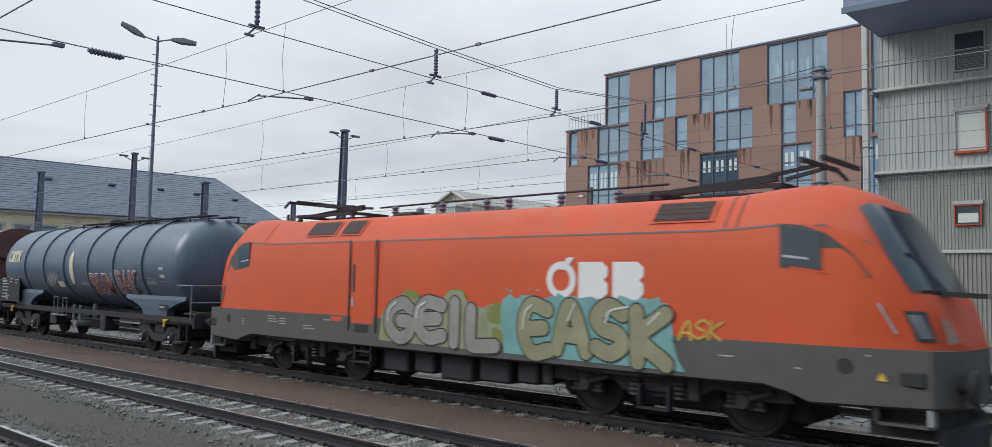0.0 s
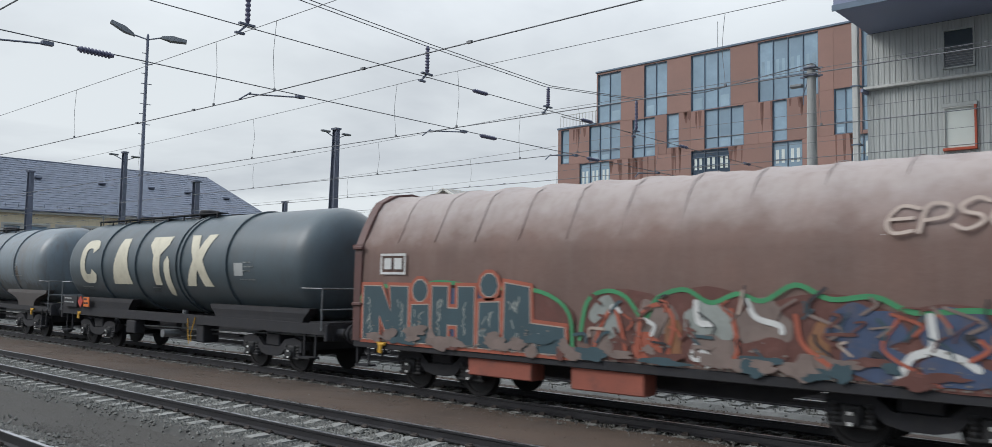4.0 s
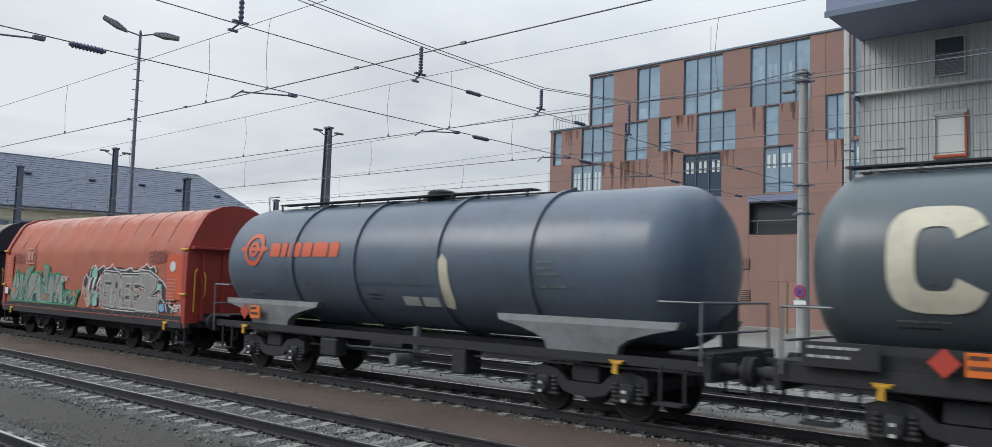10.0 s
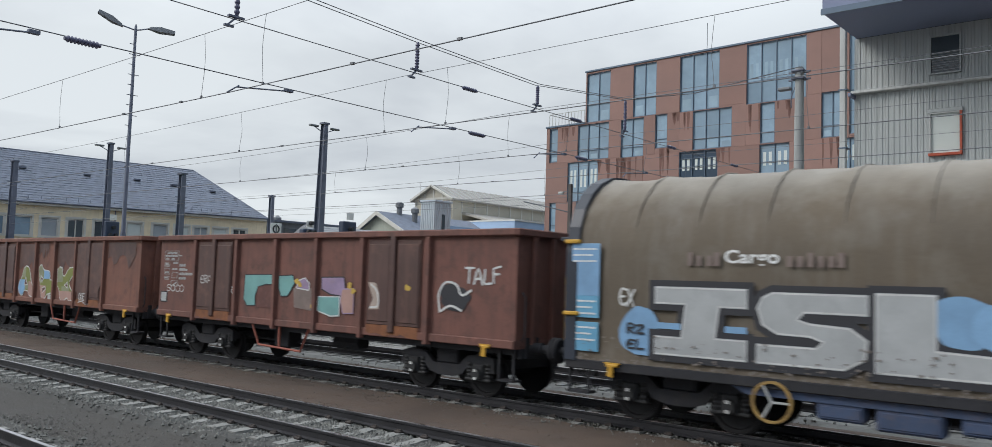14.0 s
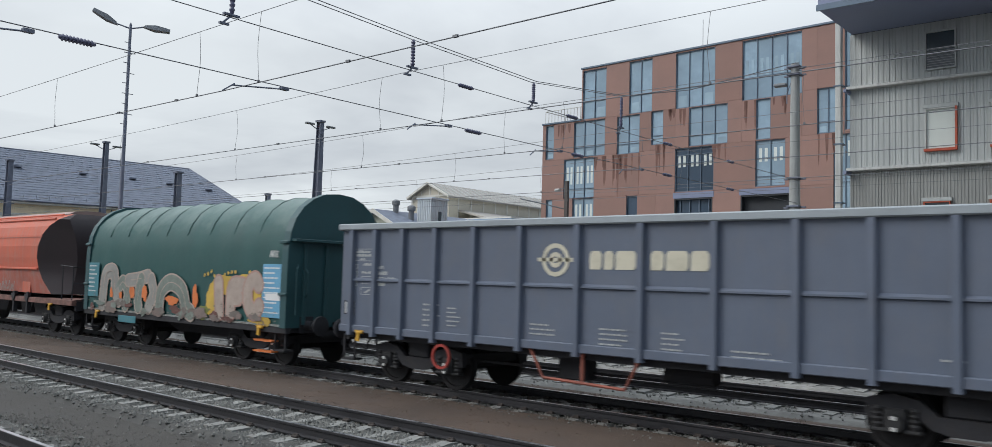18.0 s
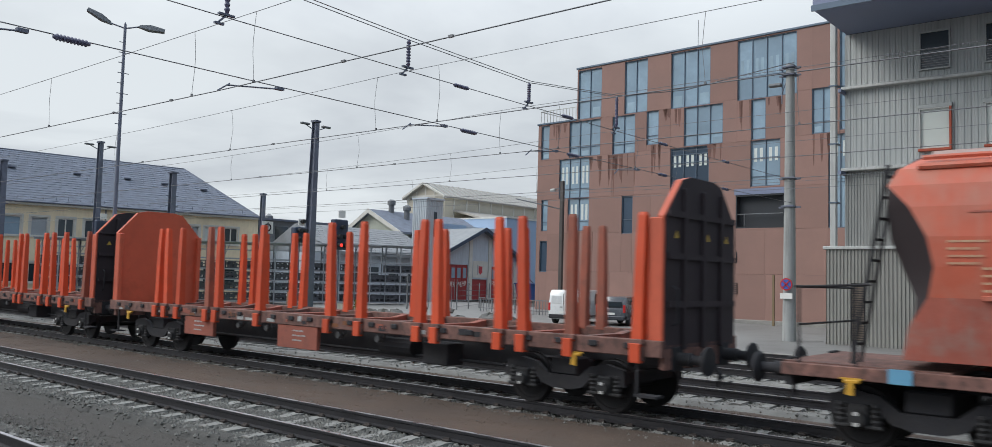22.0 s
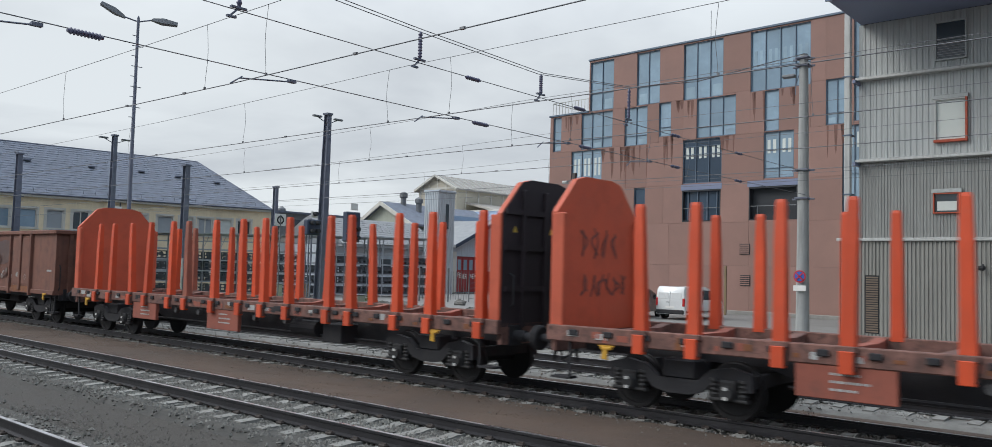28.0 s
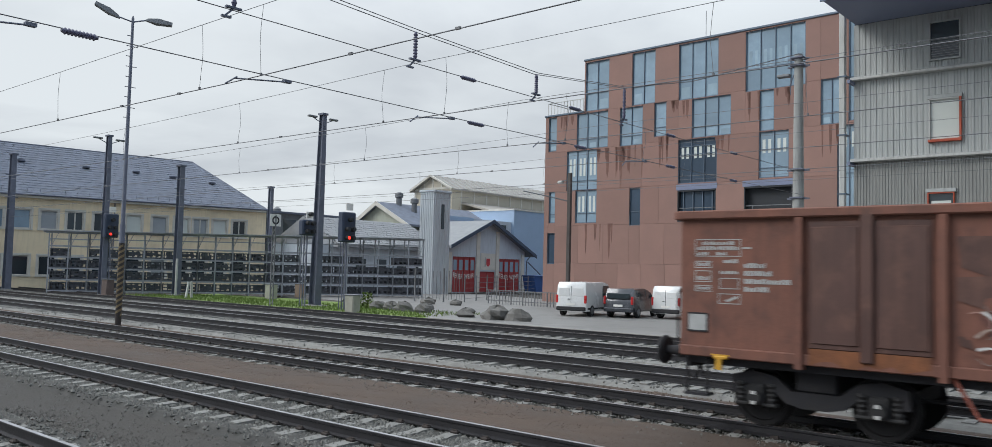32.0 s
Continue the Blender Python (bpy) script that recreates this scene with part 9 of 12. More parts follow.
for i, (x, z, rx, rz, mat) in enumerate(((-5.7, 1.6, 1.1, 0.55, M_gbrown), (-3.8, 1.65, 1.3, 0.6, M_gnight), (-2.0, 1.6, 1.1, 0.55, M_gbrown), (0.2, 1.62, 0.9, 0.62, M_gbrown), (1.9, 1.66, 1.2, 0.62, M_gbrown), (3.6, 1.62, 1.2, 0.6, M_gbrown), (5.2, 1.55, 1.05, 0.6, M_gbrown))):
    mist(TP1, x, z, rx, rz, mat, SY - 0.0008 * i, 40 + i, 0.1, label="sprayed background field")
for k, pts in enumerate((((-6.9, 1.2), (-6.6, 2.1), (-5.9, 2.2), (-5.2, 2.05), (-4.4, 2.3), (-3.4, 2.25), (-2.5, 2.2), (-1.6, 2.15), (-1.0, 1.8), (-0.9, 1.1)),
                         ((-0.75, 1.35), (-0.6, 2.0), (-0.2, 2.2), (0.2, 2.1), (0.55, 1.75), (0.8, 2.1), (1.3, 2.25), (1.75, 2.05), (2.2, 2.2), (2.6, 2.1), (3.1, 2.35), (3.6, 2.15), (4.2, 2.2), (4.7, 2.0), (5.4, 2.05), (5.9, 2.0), (6.2, 1.9), (6.3, 1.5), (6.25, 1.05)))):
    spray_line(TP1, pts, M_ggreen, 0.075, SY - 0.012 - 0.001 * k, "sprayed_outline", "bright green sprayed outline")
STOUT = {"N": [(0, 0), (0, 1), (0.4, 1), (0.64, 0.52), (0.62, 1), (1, 1), (1, 0), (0.62, 0), (0.36, 0.48), (0.36, 0)], "I": [(0.08, 0), (0.12, 0.7), (0.92, 0.72), (0.96, 0)],
         "H": [(0, 0), (0, 1), (0.36, 1), (0.36, 0.62), (0.64, 0.62), (0.64, 1), (1, 1), (1, 0), (0.64, 0), (0.64, 0.36), (0.36, 0.36), (0.36, 0)], "L": [(0, 0), (0.02, 1.04), (0.42, 0.98), (0.44, 0.42), (1, 0.38), (1.02, 0)]}
for i, (c, x0, x1, z1) in enumerate((("N", -6.6, -5.2, 2.18), ("I", -5.12, -4.52, 2.12), ("H", -4.44, -3.3, 2.2), ("I", -3.2, -2.6, 2.26), ("L", -2.5, -1.1, 2.24))):
    z0, r_ = 1.06, random.Random(810 + i)
    shapes_ = [[(x0 + a * (x1 - x0), z0 + b * (z1 - z0)) for a, b in STOUT[c]]]
    if c == "I":
        shapes_.append([((x0 + x1) / 2 + 0.21 * math.cos(k * 0.6283), z1 + 0.0 + 0.21 * math.sin(k * 0.6283)) for k in range(10)])
    for j, o in enumerate(shapes_):
        part("letter_outline", flat(grown(o, 0.1), SY - 0.014 - 0.0005 * i), M_gbrick, TP1)
        part("letter_rim", flat(grown(o, 0.035), SY - 0.0165 - 0.0005 * i), M_gbeige, TP1)
        part("sprayed_letter", flat(grown(o, 0.012), SY - 0.019 - 0.0005 * i), M_gslate, TP1, "dark slate block letter with a brick-red outline")
    for j in range(16 if c != "I" else 8):
        x = r_.choice((x0 + 0.1, x1 - 0.28)) + r_.uniform(0, 0.14) if c in "NH" else (x0 + r_.uniform(0.12, 0.35))
        z = z0 + r_.uniform(0.06, (z1 - z0) * (0.5 if c == "I" else 0.72))
        if c == "L" and j % 2:
            x, z = x0 + r_.uniform(0.2, (x1 - x0) * 0.85), z0 + r_.uniform(0.04, 0.2)
        spray_line(TP1, ((x, z), (x + r_.uniform(-0.06, 0.1), z + 0.07), (x + r_.uniform(-0.05, 0.1), z + 0.15)), M_ggrey, 0.022, SY - 0.0235 - 0.0001 * j)
for i, (x, z, rx, rz, mat) in enumerate(((-0.2, 1.75, 0.32, 0.35, M_ggrey), (-0.3, 1.3, 0.22, 0.25, M_gtaupe), (0.75, 1.75, 0.35, 0.35, M_gtaupe), (0.6, 1.3, 0.25, 0.25, M_gbrick), (1.1, 1.45, 0.16, 0.35, M_gochre), (1.7, 1.75, 0.4, 0.35, M_ggrey), (1.8, 1.3, 0.4, 0.25, M_gtaupe), (2.6, 1.75, 0.45, 0.35, M_gtaupe),
                                         (2.6, 1.3, 0.4, 0.25, M_gbrown), (3.45, 1.55, 0.15, 0.3, M_gochre), (4.05, 1.75, 0.45, 0.38, M_gnight), (4.2, 1.3, 0.5, 0.25, M_gnight), (5.3, 1.7, 0.55, 0.35, M_gnight), (5.2, 1.25, 0.45, 0.22, M_gnight), (5.75, 1.5, 0.14, 0.3, M_gochre), (3.4, 1.2, 0.3, 0.18, M_gtaupe))):
    mist(TP1, x, z, rx, rz, mat, SY - 0.008 - 0.0008 * i, 60 + i, 0.2, "paint_field", "sprayed colour field")
for i, (pts, mat, wd) in enumerate(((((-0.45, 1.2), (-0.3, 1.6), (-0.05, 1.9), (0.1, 1.6), (0.2, 1.2)), M_gbrick, 0.07), (((0.45, 1.2), (0.5, 1.8), (0.85, 2.0), (1.1, 1.75), (1.0, 1.2)), M_gbrick, 0.07), (((1.5, 2.05), (1.55, 1.75), (1.75, 1.72)), M_gwhite, 0.1),
                                    (((2.35, 2.1), (2.5, 1.85), (2.85, 1.75), (2.9, 1.65)), M_gwhite, 0.09), (((1.5, 1.4), (1.42, 1.2), (1.55, 1.15), (1.6, 1.3), (1.75, 1.2), (1.7, 1.05)), M_gwhite, 0.06), (((4.9, 1.95), (4.92, 1.55), (4.65, 1.4), (4.5, 1.1)), M_gwhite, 0.11),
                                    (((4.95, 1.5), (5.25, 1.42), (5.45, 1.3)), M_gwhite, 0.1), (((0.55, 1.75), (0.75, 1.65), (0.7, 1.5)), M_gwhite, 0.07), (((-0.1, 1.85), (-0.05, 1.95), (0.1, 1.85)), M_gwhite, 0.06), (((2.1, 1.95), (2.2, 1.4), (2.1, 1.1)), M_gbrick, 0.07), (((3.1, 1.9), (3.2, 1.5), (3.6, 1.2)), M_gbrick, 0.07),
                                    (((4.5, 1.9), (4.3, 1.5), (4.75, 1.2), (5.0, 1.05)), M_gbrick, 0.05), (((3.75, 1.95), (3.6, 1.75), (3.75, 1.5)), M_gblack, 0.03), (((5.7, 1.9), (5.95, 1.7), (5.9, 1.3)), M_gblack, 0.03))):
    spray_line(TP1, pts, mat, wd, SY - 0.024 - 0.0006 * i)
gr_ = random.Random(615)
for i in range(60):
    x, z = gr_.uniform(-0.6, 6.0), gr_.uniform(1.15, 2.0)
    spray_line(TP1, ((x, z), (x + gr_.uniform(-0.2, 0.2), z + 0.14), (x + gr_.uniform(-0.3, 0.3), z + gr_.uniform(0.1, 0.35))), gr_.choice((M_gbrown, M_gtaupe, M_gblack, M_gslate, M_gbeige, M_gbrick, M_gbrown)), gr_.uniform(0.02, 0.06), SY - 0.034 - 0.0001 * i)
for i in range(44):
    mist(TP1, gr_.uniform(-6.5, 6.2), 1.06 + 0.25 * gr_.random() ** 1.6, gr_.uniform(0.1, 0.4), gr_.uniform(0.05, 0.14), gr_.choice((M_gtaupe, M_gbrown, M_gtaupe, M_gslate)), SY - 0.041 - 0.0001 * i, 620 + i, 0.35, "grime_patch", "brown grime above the sill")
spray_word(tarp_tag := part("tag_field", flat([(0, 0), (0.02, 0), (0.02, 0.02)], 0), M_gwhite, TP1, at=Matrix.Translation((4.3, -1.47, 3.05)) @ Matrix.Rotation(radians(-27), 4, "X")),
           "EPSC", 0.0, -0.02, 0.0, 1.7, 0.5, ((M_gbeige, 0.055),), "white sprayed tag", 4, lean=0.15, name="tag")
part("logo_frame", Shape().box(-6.1, -5.3, SY - 0.004, SY, 2.45, 2.5).box(-6.1, -5.3, SY - 0.004, SY, 2.85, 2.9).box(-6.1, -6.05, SY - 0.004, SY, 2.5, 2.85).box(-5.35, -5.3, SY - 0.004, SY, 2.5, 2.85).box(-5.98, -5.75, SY - 0.004, SY, 2.56, 2.8).box(-5.66, -5.42, SY - 0.004, SY, 2.56, 2.8), M_gwhite, TP1, "pale framed logo")

H2, TP2, hh2 = hood_wagon("faded red tarpaulin wagon with silver graffiti", -120.05, -133.45, "poly", M_tarp_red, M_end_red, 11, 4.05, M_deck, 2, three=True)
lf = Shape()
x, z = -4.7, 2.57
lf.box(x, x + 0.74, SY - 0.004, SY, z, z + 0.05).box(x, x + 0.74, SY - 0.004, SY, z + 0.53, z + 0.58).box(x, x + 0.05, SY - 0.004, SY, z + 0.05, z + 0.53).box(x + 0.69, x + 0.74, SY - 0.004, SY, z + 0.05, z + 0.53).box(x + 0.13, x + 0.34, SY - 0.004, SY, z + 0.13, z + 0.45).box(x + 0.41, x + 0.62, SY - 0.004, SY, z + 0.13, z + 0.45)
part("logo_frame", lf, M_pinkline, TP2, "pale pink framed logo")
for x, nm in ((-6.56, 0), (5.6, 1)):
    pl = part("label_panel", Shape().box(x, x + (0.68 if nm == 0 else 0.85), SY - 0.012, SY, 1.62, 2.9, 0.004), M_reddecal, H2, "red label panel with pale print")
    part("stencil_print", bars(11 if nm == 0 else 8, w=0.6, h=0.055, gap=0.04, seed=nm + 5), M_pinkline, pl, at=(x + 0.04, SY - 0.016, 2.84 if nm == 0 else 2.2))
    if not nm:
        part("white_plate", Shape().box(x + 0.06, x + 0.36, SY - 0.02, SY - 0.012, 1.45, 1.68), M_white_logo, pl, "white card in a black frame")
        part("plate_frame", Shape().box(x + 0.03, x + 0.39, SY - 0.016, SY - 0.011, 1.42, 1.71), M_black, pl)
    if nm:
        part("round_emblem", Shape().lathe([(-0.02, 0.15), (0, 0.15)], 18, "y", (x + 0.35, SY - 0.01, 2.55)), M_gwhite, pl)
SPIKY = [(-6.05, 1.3), (-6.02, 1.54), (-5.79, 2.01), (-5.46, 2.44), (-5.3, 2.2), (-4.96, 2.27), (-4.8, 2.12), (-4.56, 2.41), (-3.92, 2.52), (-4.05, 2.25), (-3.6, 2.34), (-3.28, 2.3), (-3.15, 2.06), (-3.0, 2.18), (-3.06, 2.62), (-2.59, 2.51), (-2.5, 2.3), (-2.18, 2.21), (-2.05, 2.32),
         (-1.58, 2.26), (-1.4, 1.95), (-1.29, 1.66), (-1.09, 1.77), (-0.6, 1.66), (-0.02, 1.78), (-0.2, 1.5), (-0.33, 1.2), (-1.64, 1.19), (-4.36, 1.19), (-5.88, 1.2)]
part("letter_outline", flat(SPIKY, SY - 0.004), M_ggreen, TP2, "green sprayed outline")
part("letter_rim", flat(grown(SPIKY, -0.055), SY - 0.0065), M_gdteal, TP2)
WILD = ([(-5.9, 1.36), (-5.83, 1.7), (-5.5, 2.25), (-5.32, 2.06), (-5.22, 1.7), (-5.4, 1.36), (-5.62, 1.28)], [(-5.18, 1.3), (-5.1, 2.12), (-4.94, 2.16), (-4.84, 1.8), (-4.55, 2.3), (-4.08, 2.42), (-4.5, 1.92), (-4.3, 1.28), (-4.52, 1.26), (-4.84, 1.62), (-4.95, 1.27)],
        [(-4.28, 1.27), (-4.3, 1.9), (-4.12, 2.16), (-3.5, 2.22), (-3.32, 2.1), (-3.26, 1.28), (-3.46, 1.27), (-3.58, 1.58), (-3.86, 1.55), (-3.98, 1.27)], [(-3.2, 1.27), (-3.12, 1.96), (-2.92, 2.1), (-2.96, 2.5), (-2.66, 2.42), (-2.74, 1.62), (-2.44, 1.5), (-2.4, 1.27)],
        [(-2.36, 1.28), (-2.6, 1.72), (-2.44, 2.18), (-2.2, 2.1), (-2.08, 1.76), (-1.96, 2.2), (-1.66, 2.16), (-1.48, 1.84), (-1.38, 1.28), (-1.58, 1.27), (-1.72, 1.7), (-1.86, 1.3), (-2.02, 1.3), (-2.16, 1.62), (-2.2, 1.28)], [(-1.32, 1.3), (-1.3, 1.52), (-1.02, 1.66), (-0.62, 1.56), (-0.84, 1.4), (-1.1, 1.27)], [(-0.76, 1.28), (-0.52, 1.5), (-0.18, 1.68), (-0.34, 1.46), (-0.46, 1.28)])
for i, o in enumerate(WILD):
    r_ = random.Random(710 + i)
    part("letter_rim", flat(grown(o, 0.022), SY - 0.0085 - 0.0003 * i), M_gmint, TP2)
    part("sprayed_letter", flat(o, SY - 0.0115 - 0.0003 * i), (M_gdust, M_gdusk)[i % 2], TP2, "grey-green wild-style letter with spikes")
    x0, x1 = min(p[0] for p in o), max(p[0] for p in o)
    for j in range(5):
        a = o[r_.randrange(len(o))]
        b = ((x0 + x1) / 2 + r_.uniform(-0.12, 0.12), r_.uniform(1.4, 1.9))
        mid_ = ((a[0] + b[0]) / 2 + r_.uniform(-0.1, 0.1), (a[1] + b[1]) / 2)
        spray_line(TP2, (a, mid_, b), (M_gdteal, M_gblack, M_gmint, M_gdusk, M_gdteal)[j], 0.06, SY - 0.0145 - 0.0004 * j, smooth=0, w1=0.015)
    mist(TP2, (x0 + x1) / 2, r_.uniform(1.35, 1.6), 0.08, 0.09, (M_gor, M_gdteal, M_gblack)[i % 3], SY - 0.017, 720 + i, 0.3, "paint_field")
spray_word(TP2, "NERK", -1.75, SY - 0.006, 1.98, 0.75, 0.2, ((M_gwhite, 0.035),), "small white sprayed tag", 2, curvy=False, name="tag")
for i, (x, z, rx, rz, mat) in enumerate(((0.6, 1.75, 0.42, 0.5, M_gbeige), (0.32, 2.05, 0.16, 0.2, M_gblack), (1.65, 2.38, 0.55, 0.11, M_gblack), (2.55, 2.4, 0.6, 0.1, M_gblack), (3.6, 2.36, 0.6, 0.1, M_gblack), (4.5, 2.42, 0.5, 0.11, M_gblack), (0.75, 2.3, 0.25, 0.16, M_gblack))):
    mist(TP2, x, z, rx, rz, mat, SY - 0.0008 * i, 80 + i, 0.16, label="black and white sprayed edge")
for i, pts in enumerate((((0.1, 1.5), (0.2, 2.0), (0.35, 2.25), (0.6, 2.15), (0.75, 2.45), (1.0, 2.55), (1.2, 2.4)), ((1.25, 2.42), (1.6, 2.55), (1.75, 2.46), (2.05, 2.5), (2.2, 2.6), (2.35, 2.48), (2.6, 2.42)),
                         ((2.7, 2.42), (3.1, 2.42), (3.4, 2.5), (3.6, 2.4), (3.95, 2.42), (4.15, 2.55)), ((4.2, 2.5), (4.4, 2.62), (4.6, 2.5), (4.85, 2.55), (5.0, 2.38)))):
    spray_line(TP2, pts, M_gwhite, 0.04, SY - 0.008 - 0.0006 * i)
mist(TP2, 1.0, 2.2, 0.2, 0.3, M_gmint, SY - 0.009, 97, 0.12, "paint_field", "mint green sprayed head shape")
mist(TP2, 1.08, 1.5, 0.24, 0.25, M_gmint, SY - 0.0095, 98, 0.12, "paint_field", "mint green sprayed shape")
for i in range(5):
    spray_line(TP2, ((0.58 + 0.15 * i, 1.75), (0.66 + 0.15 * i, 2.02), (0.78 + 0.15 * i, 2.15)), (M_gwhite, M_gblack)[i % 2], 0.08, SY - 0.011)
for i in range(9):
    r_ = random.Random(880 + i)
    x, z = r_.uniform(0.25, 1.3), r_.uniform(1.25, 1.75)
    spray_line(TP2, ((x, z), (x + r_.uniform(-0.1, 0.1), z + 0.18), (x + r_.uniform(-0.15, 0.15), z + 0.32)), (M_gblack, M_gdust, M_gpink)[i % 3], 0.04, SY - 0.0115 - 0.0002 * i)
# black fringe with a white edge, running down to the sill
FRINGE = [(4.9, 1.22), (4.95, 2.3), (5.2, 2.18), (5.45, 2.08), (5.66, 1.86), (5.62, 1.7), (5.85, 1.62), (5.82, 1.45), (6.0, 1.38), (5.95, 1.24)]
part("paint_field", flat(FRINGE, SY - 0.004), M_gblack, TP2, "black sprayed fringe")
spray_line(TP2, FRINGE[1:], M_gwhite, 0.05, SY - 0.0065)
spray_line(TP2, ((5.05, 2.1), (5.3, 1.9), (5.35, 1.65), (5.6, 1.45), (5.7, 1.25)), M_gwhite, 0.035, SY - 0.0068)
mist(TP2, 5.22, 1.68, 0.13, 0.13, M_gpink, SY - 0.0072, 99, 0.2, "paint_field", "pink sprayed patch")
mist(TP2, 5.38, 1.36, 0.16, 0.12, M_gblue, SY - 0.0074, 100, 0.2, "paint_field", "blue sprayed patch")
mist(TP2, 5.2, 1.95, 0.12, 0.1, M_gmint, SY - 0.0076, 101, 0.2, "paint_field")
spray_word(TP2, "GFK", 6.03, SY - 0.006, 1.26, 0.55, 0.24, ((M_gwhite, 0.045),), "small white sprayed tag", 12, curvy=False, name="tag")
FAT = {"G": [(0.95, 0.98), (0.35, 1), (0.08, 0.8), (0, 0.4), (0.12, 0.06), (0.4, 0), (1, 0), (1, 0.62), (0.5, 0.62), (0.5, 0.44), (0.64, 0.42), (0.64, 0.25), (0.44, 0.25), (0.38, 0.5), (0.42, 0.74), (0.95, 0.74)],
       "R": [(0, 0), (0, 1), (0.7, 0.98), (0.97, 0.82), (0.97, 0.6), (0.82, 0.47), (1.05, 0), (0.62, 0), (0.46, 0.36), (0.4, 0.36), (0.42, 0)],
       "E": [(0, 0), (0, 1), (1, 1), (1, 0.76), (0.45, 0.76), (0.45, 0.62), (0.85, 0.62), (0.85, 0.42), (0.45, 0.42), (0.45, 0.26), (1, 0.26), (1, 0)],
       "Z": [(0.16, 1), (0.6, 0.98), (0.96, 0.84), (0.94, 0.62), (0.52, 0.36), (1, 0.38), (1.02, 0), (0, 0), (0.04, 0.24), (0.48, 0.62), (0.2, 0.68)]}
for i, (c, x0, x1, z0, z1) in enumerate((("G", 1.45, 2.2, 1.3, 2.32), ("R", 2.24, 2.84, 1.27, 2.3), ("E", 2.88, 3.5, 1.27, 2.24), ("E", 3.46, 4.04, 1.26, 2.24), ("Z", 3.86, 5.1, 1.22, 2.36))):
    o = [(x0 + a * (x1 - x0), z0 + b * (z1 - z0)) for a, b in FAT[c]]
    part("letter_outline", flat(grown(o, 0.1), SY - 0.012 - 0.0003 * i), M_gwhite, TP2)
    part("letter_outline", flat(grown(o, 0.065), SY - 0.0142 - 0.0003 * i), M_gblack, TP2)
    lt = part("sprayed_letter", flat(grown(o, 0.03), SY - 0.0165 - 0.0004 * i), M_gdust, TP2, "dusty silver block letter with black and white edges")
    part("letter_rim", ribbon(Shape(), grown(o, -0.015) + [grown(o, -0.015)[0]], 0.018, None, SY - 0.0195 - 0.0004 * i, 0), M_gwhite, TP2)
    r_ = random.Random(640 + i)
    for j in range(5):
        mist(TP2, r_.uniform(x0 + 0.08, x0 + 0.2) if j < 4 else r_.uniform(x0 + 0.1, x1 - 0.1), z0 + 0.1 + j * 0.17 if j < 4 else z0 + 0.08, r_.uniform(0.04, 0.09), r_.uniform(0.04, 0.08), (M_gtaupe, M_gpink, M_ggrey)[(i + j) % 3], SY - 0.0225 - 0.0003 * j, 300 + i * 7 + j, 0.3, "paint_field")
part("letter_hole", flat([(2.5, 1.86), (2.62, 1.86), (2.66, 1.96), (2.6, 2.04), (2.5, 2.04)], SY - 0.0225), M_gblack, TP2)
part("lower_rail", Shape().box(-hh2 + 0.15, hh2 - 0.15, SY - 0.02, SY, 0.83, 1.17, 0.006), M_under, H2, "black lower side rail")
part("rail_line", Shape().box(-hh2 + 0.2, hh2 - 0.2, SY - 0.024, SY - 0.02, 1.02, 1.05), M_end_red, H2, "thin red line")
spray_word(TP2, "ESSX", -5.95, SY - 0.006, 2.6, 1.0, 0.34, ((M_gred, 0.045),), "faded dark sprayed tag", 6, name="tag")
spray_word(TP2, "ESSX", 4.5, SY - 0.006, 2.65, 1.0, 0.36, ((M_gbrown, 0.05),), "dark sprayed tag", 7, name="tag")

H3, TP3, hh3 = hood_wagon("grimy olive tarpaulin wagon with big silver graffiti", -135.2, -145.8, "round", M_tarp_olive, M_end_black, 9, 3.3, M_under, 3)
BLOCKS = (("I", -3.52, 1.58, [(0, 1), (1, 1), (1, 0.72), (0.72, 0.72), (0.68, 0.3), (1, 0.3), (1, 0), (0, 0), (0, 0.28), (0.3, 0.28), (0.34, 0.74), (0, 0.74)]),
          ("S", -1.8, 1.6, [(0.15, 0.97), (1, 0.97), (1, 0.7), (0.45, 0.7), (0.4, 0.62), (0.5, 0.58), (0.85, 0.55), (1, 0.4), (0.98, 0.15), (0.8, 0), (0, 0), (0, 0.27), (0.55, 0.27), (0.6, 0.34), (0.5, 0.39), (0.2, 0.4), (0.05, 0.52), (0, 0.75), (0.05, 0.9)]),
          ("L", -0.12, 1.8, [(0, 1), (0.43, 1), (0.43, 0.34), (1, 0.3), (1, 0), (0, 0)]),
          ("A", 1.66, 1.92, [(0, 0), (0, 0.55), (0.05, 0.85), (0.17, 1), (0.82, 1), (0.95, 0.88), (1, 0.65), (1, 0), (0.66, 0), (0.66, 0.2), (0.28, 0.2), (0.28, 0)]))
for i, (c, x0, w_, out) in enumerate(BLOCKS):
    o = [(x0 + a * w_, 1.2 + b * 1.1) for a, b in out]
    part("letter_outline", flat(grown(o, 0.1), SY - 0.008 - 0.0008 * i), M_gblack, TP3)
    part("sprayed_letter", flat(o, SY - 0.012 - 0.0008 * i), M_silver, TP3, "silver block letter with a black edge")
    part("letter_rim", ribbon(Shape(), [(a, b) for a, b in grown(o, -0.02)] + [grown(o, -0.02)[0]], 0.025, None, SY - 0.0165 - 0.0004 * i, 0), M_gwhite, TP3)
part("letter_hole", flat([(2.2, 1.66), (2.92, 1.66), (2.94, 1.86), (2.85, 1.9), (2.22, 1.9)], SY - 0.0175), M_gblack, TP3)
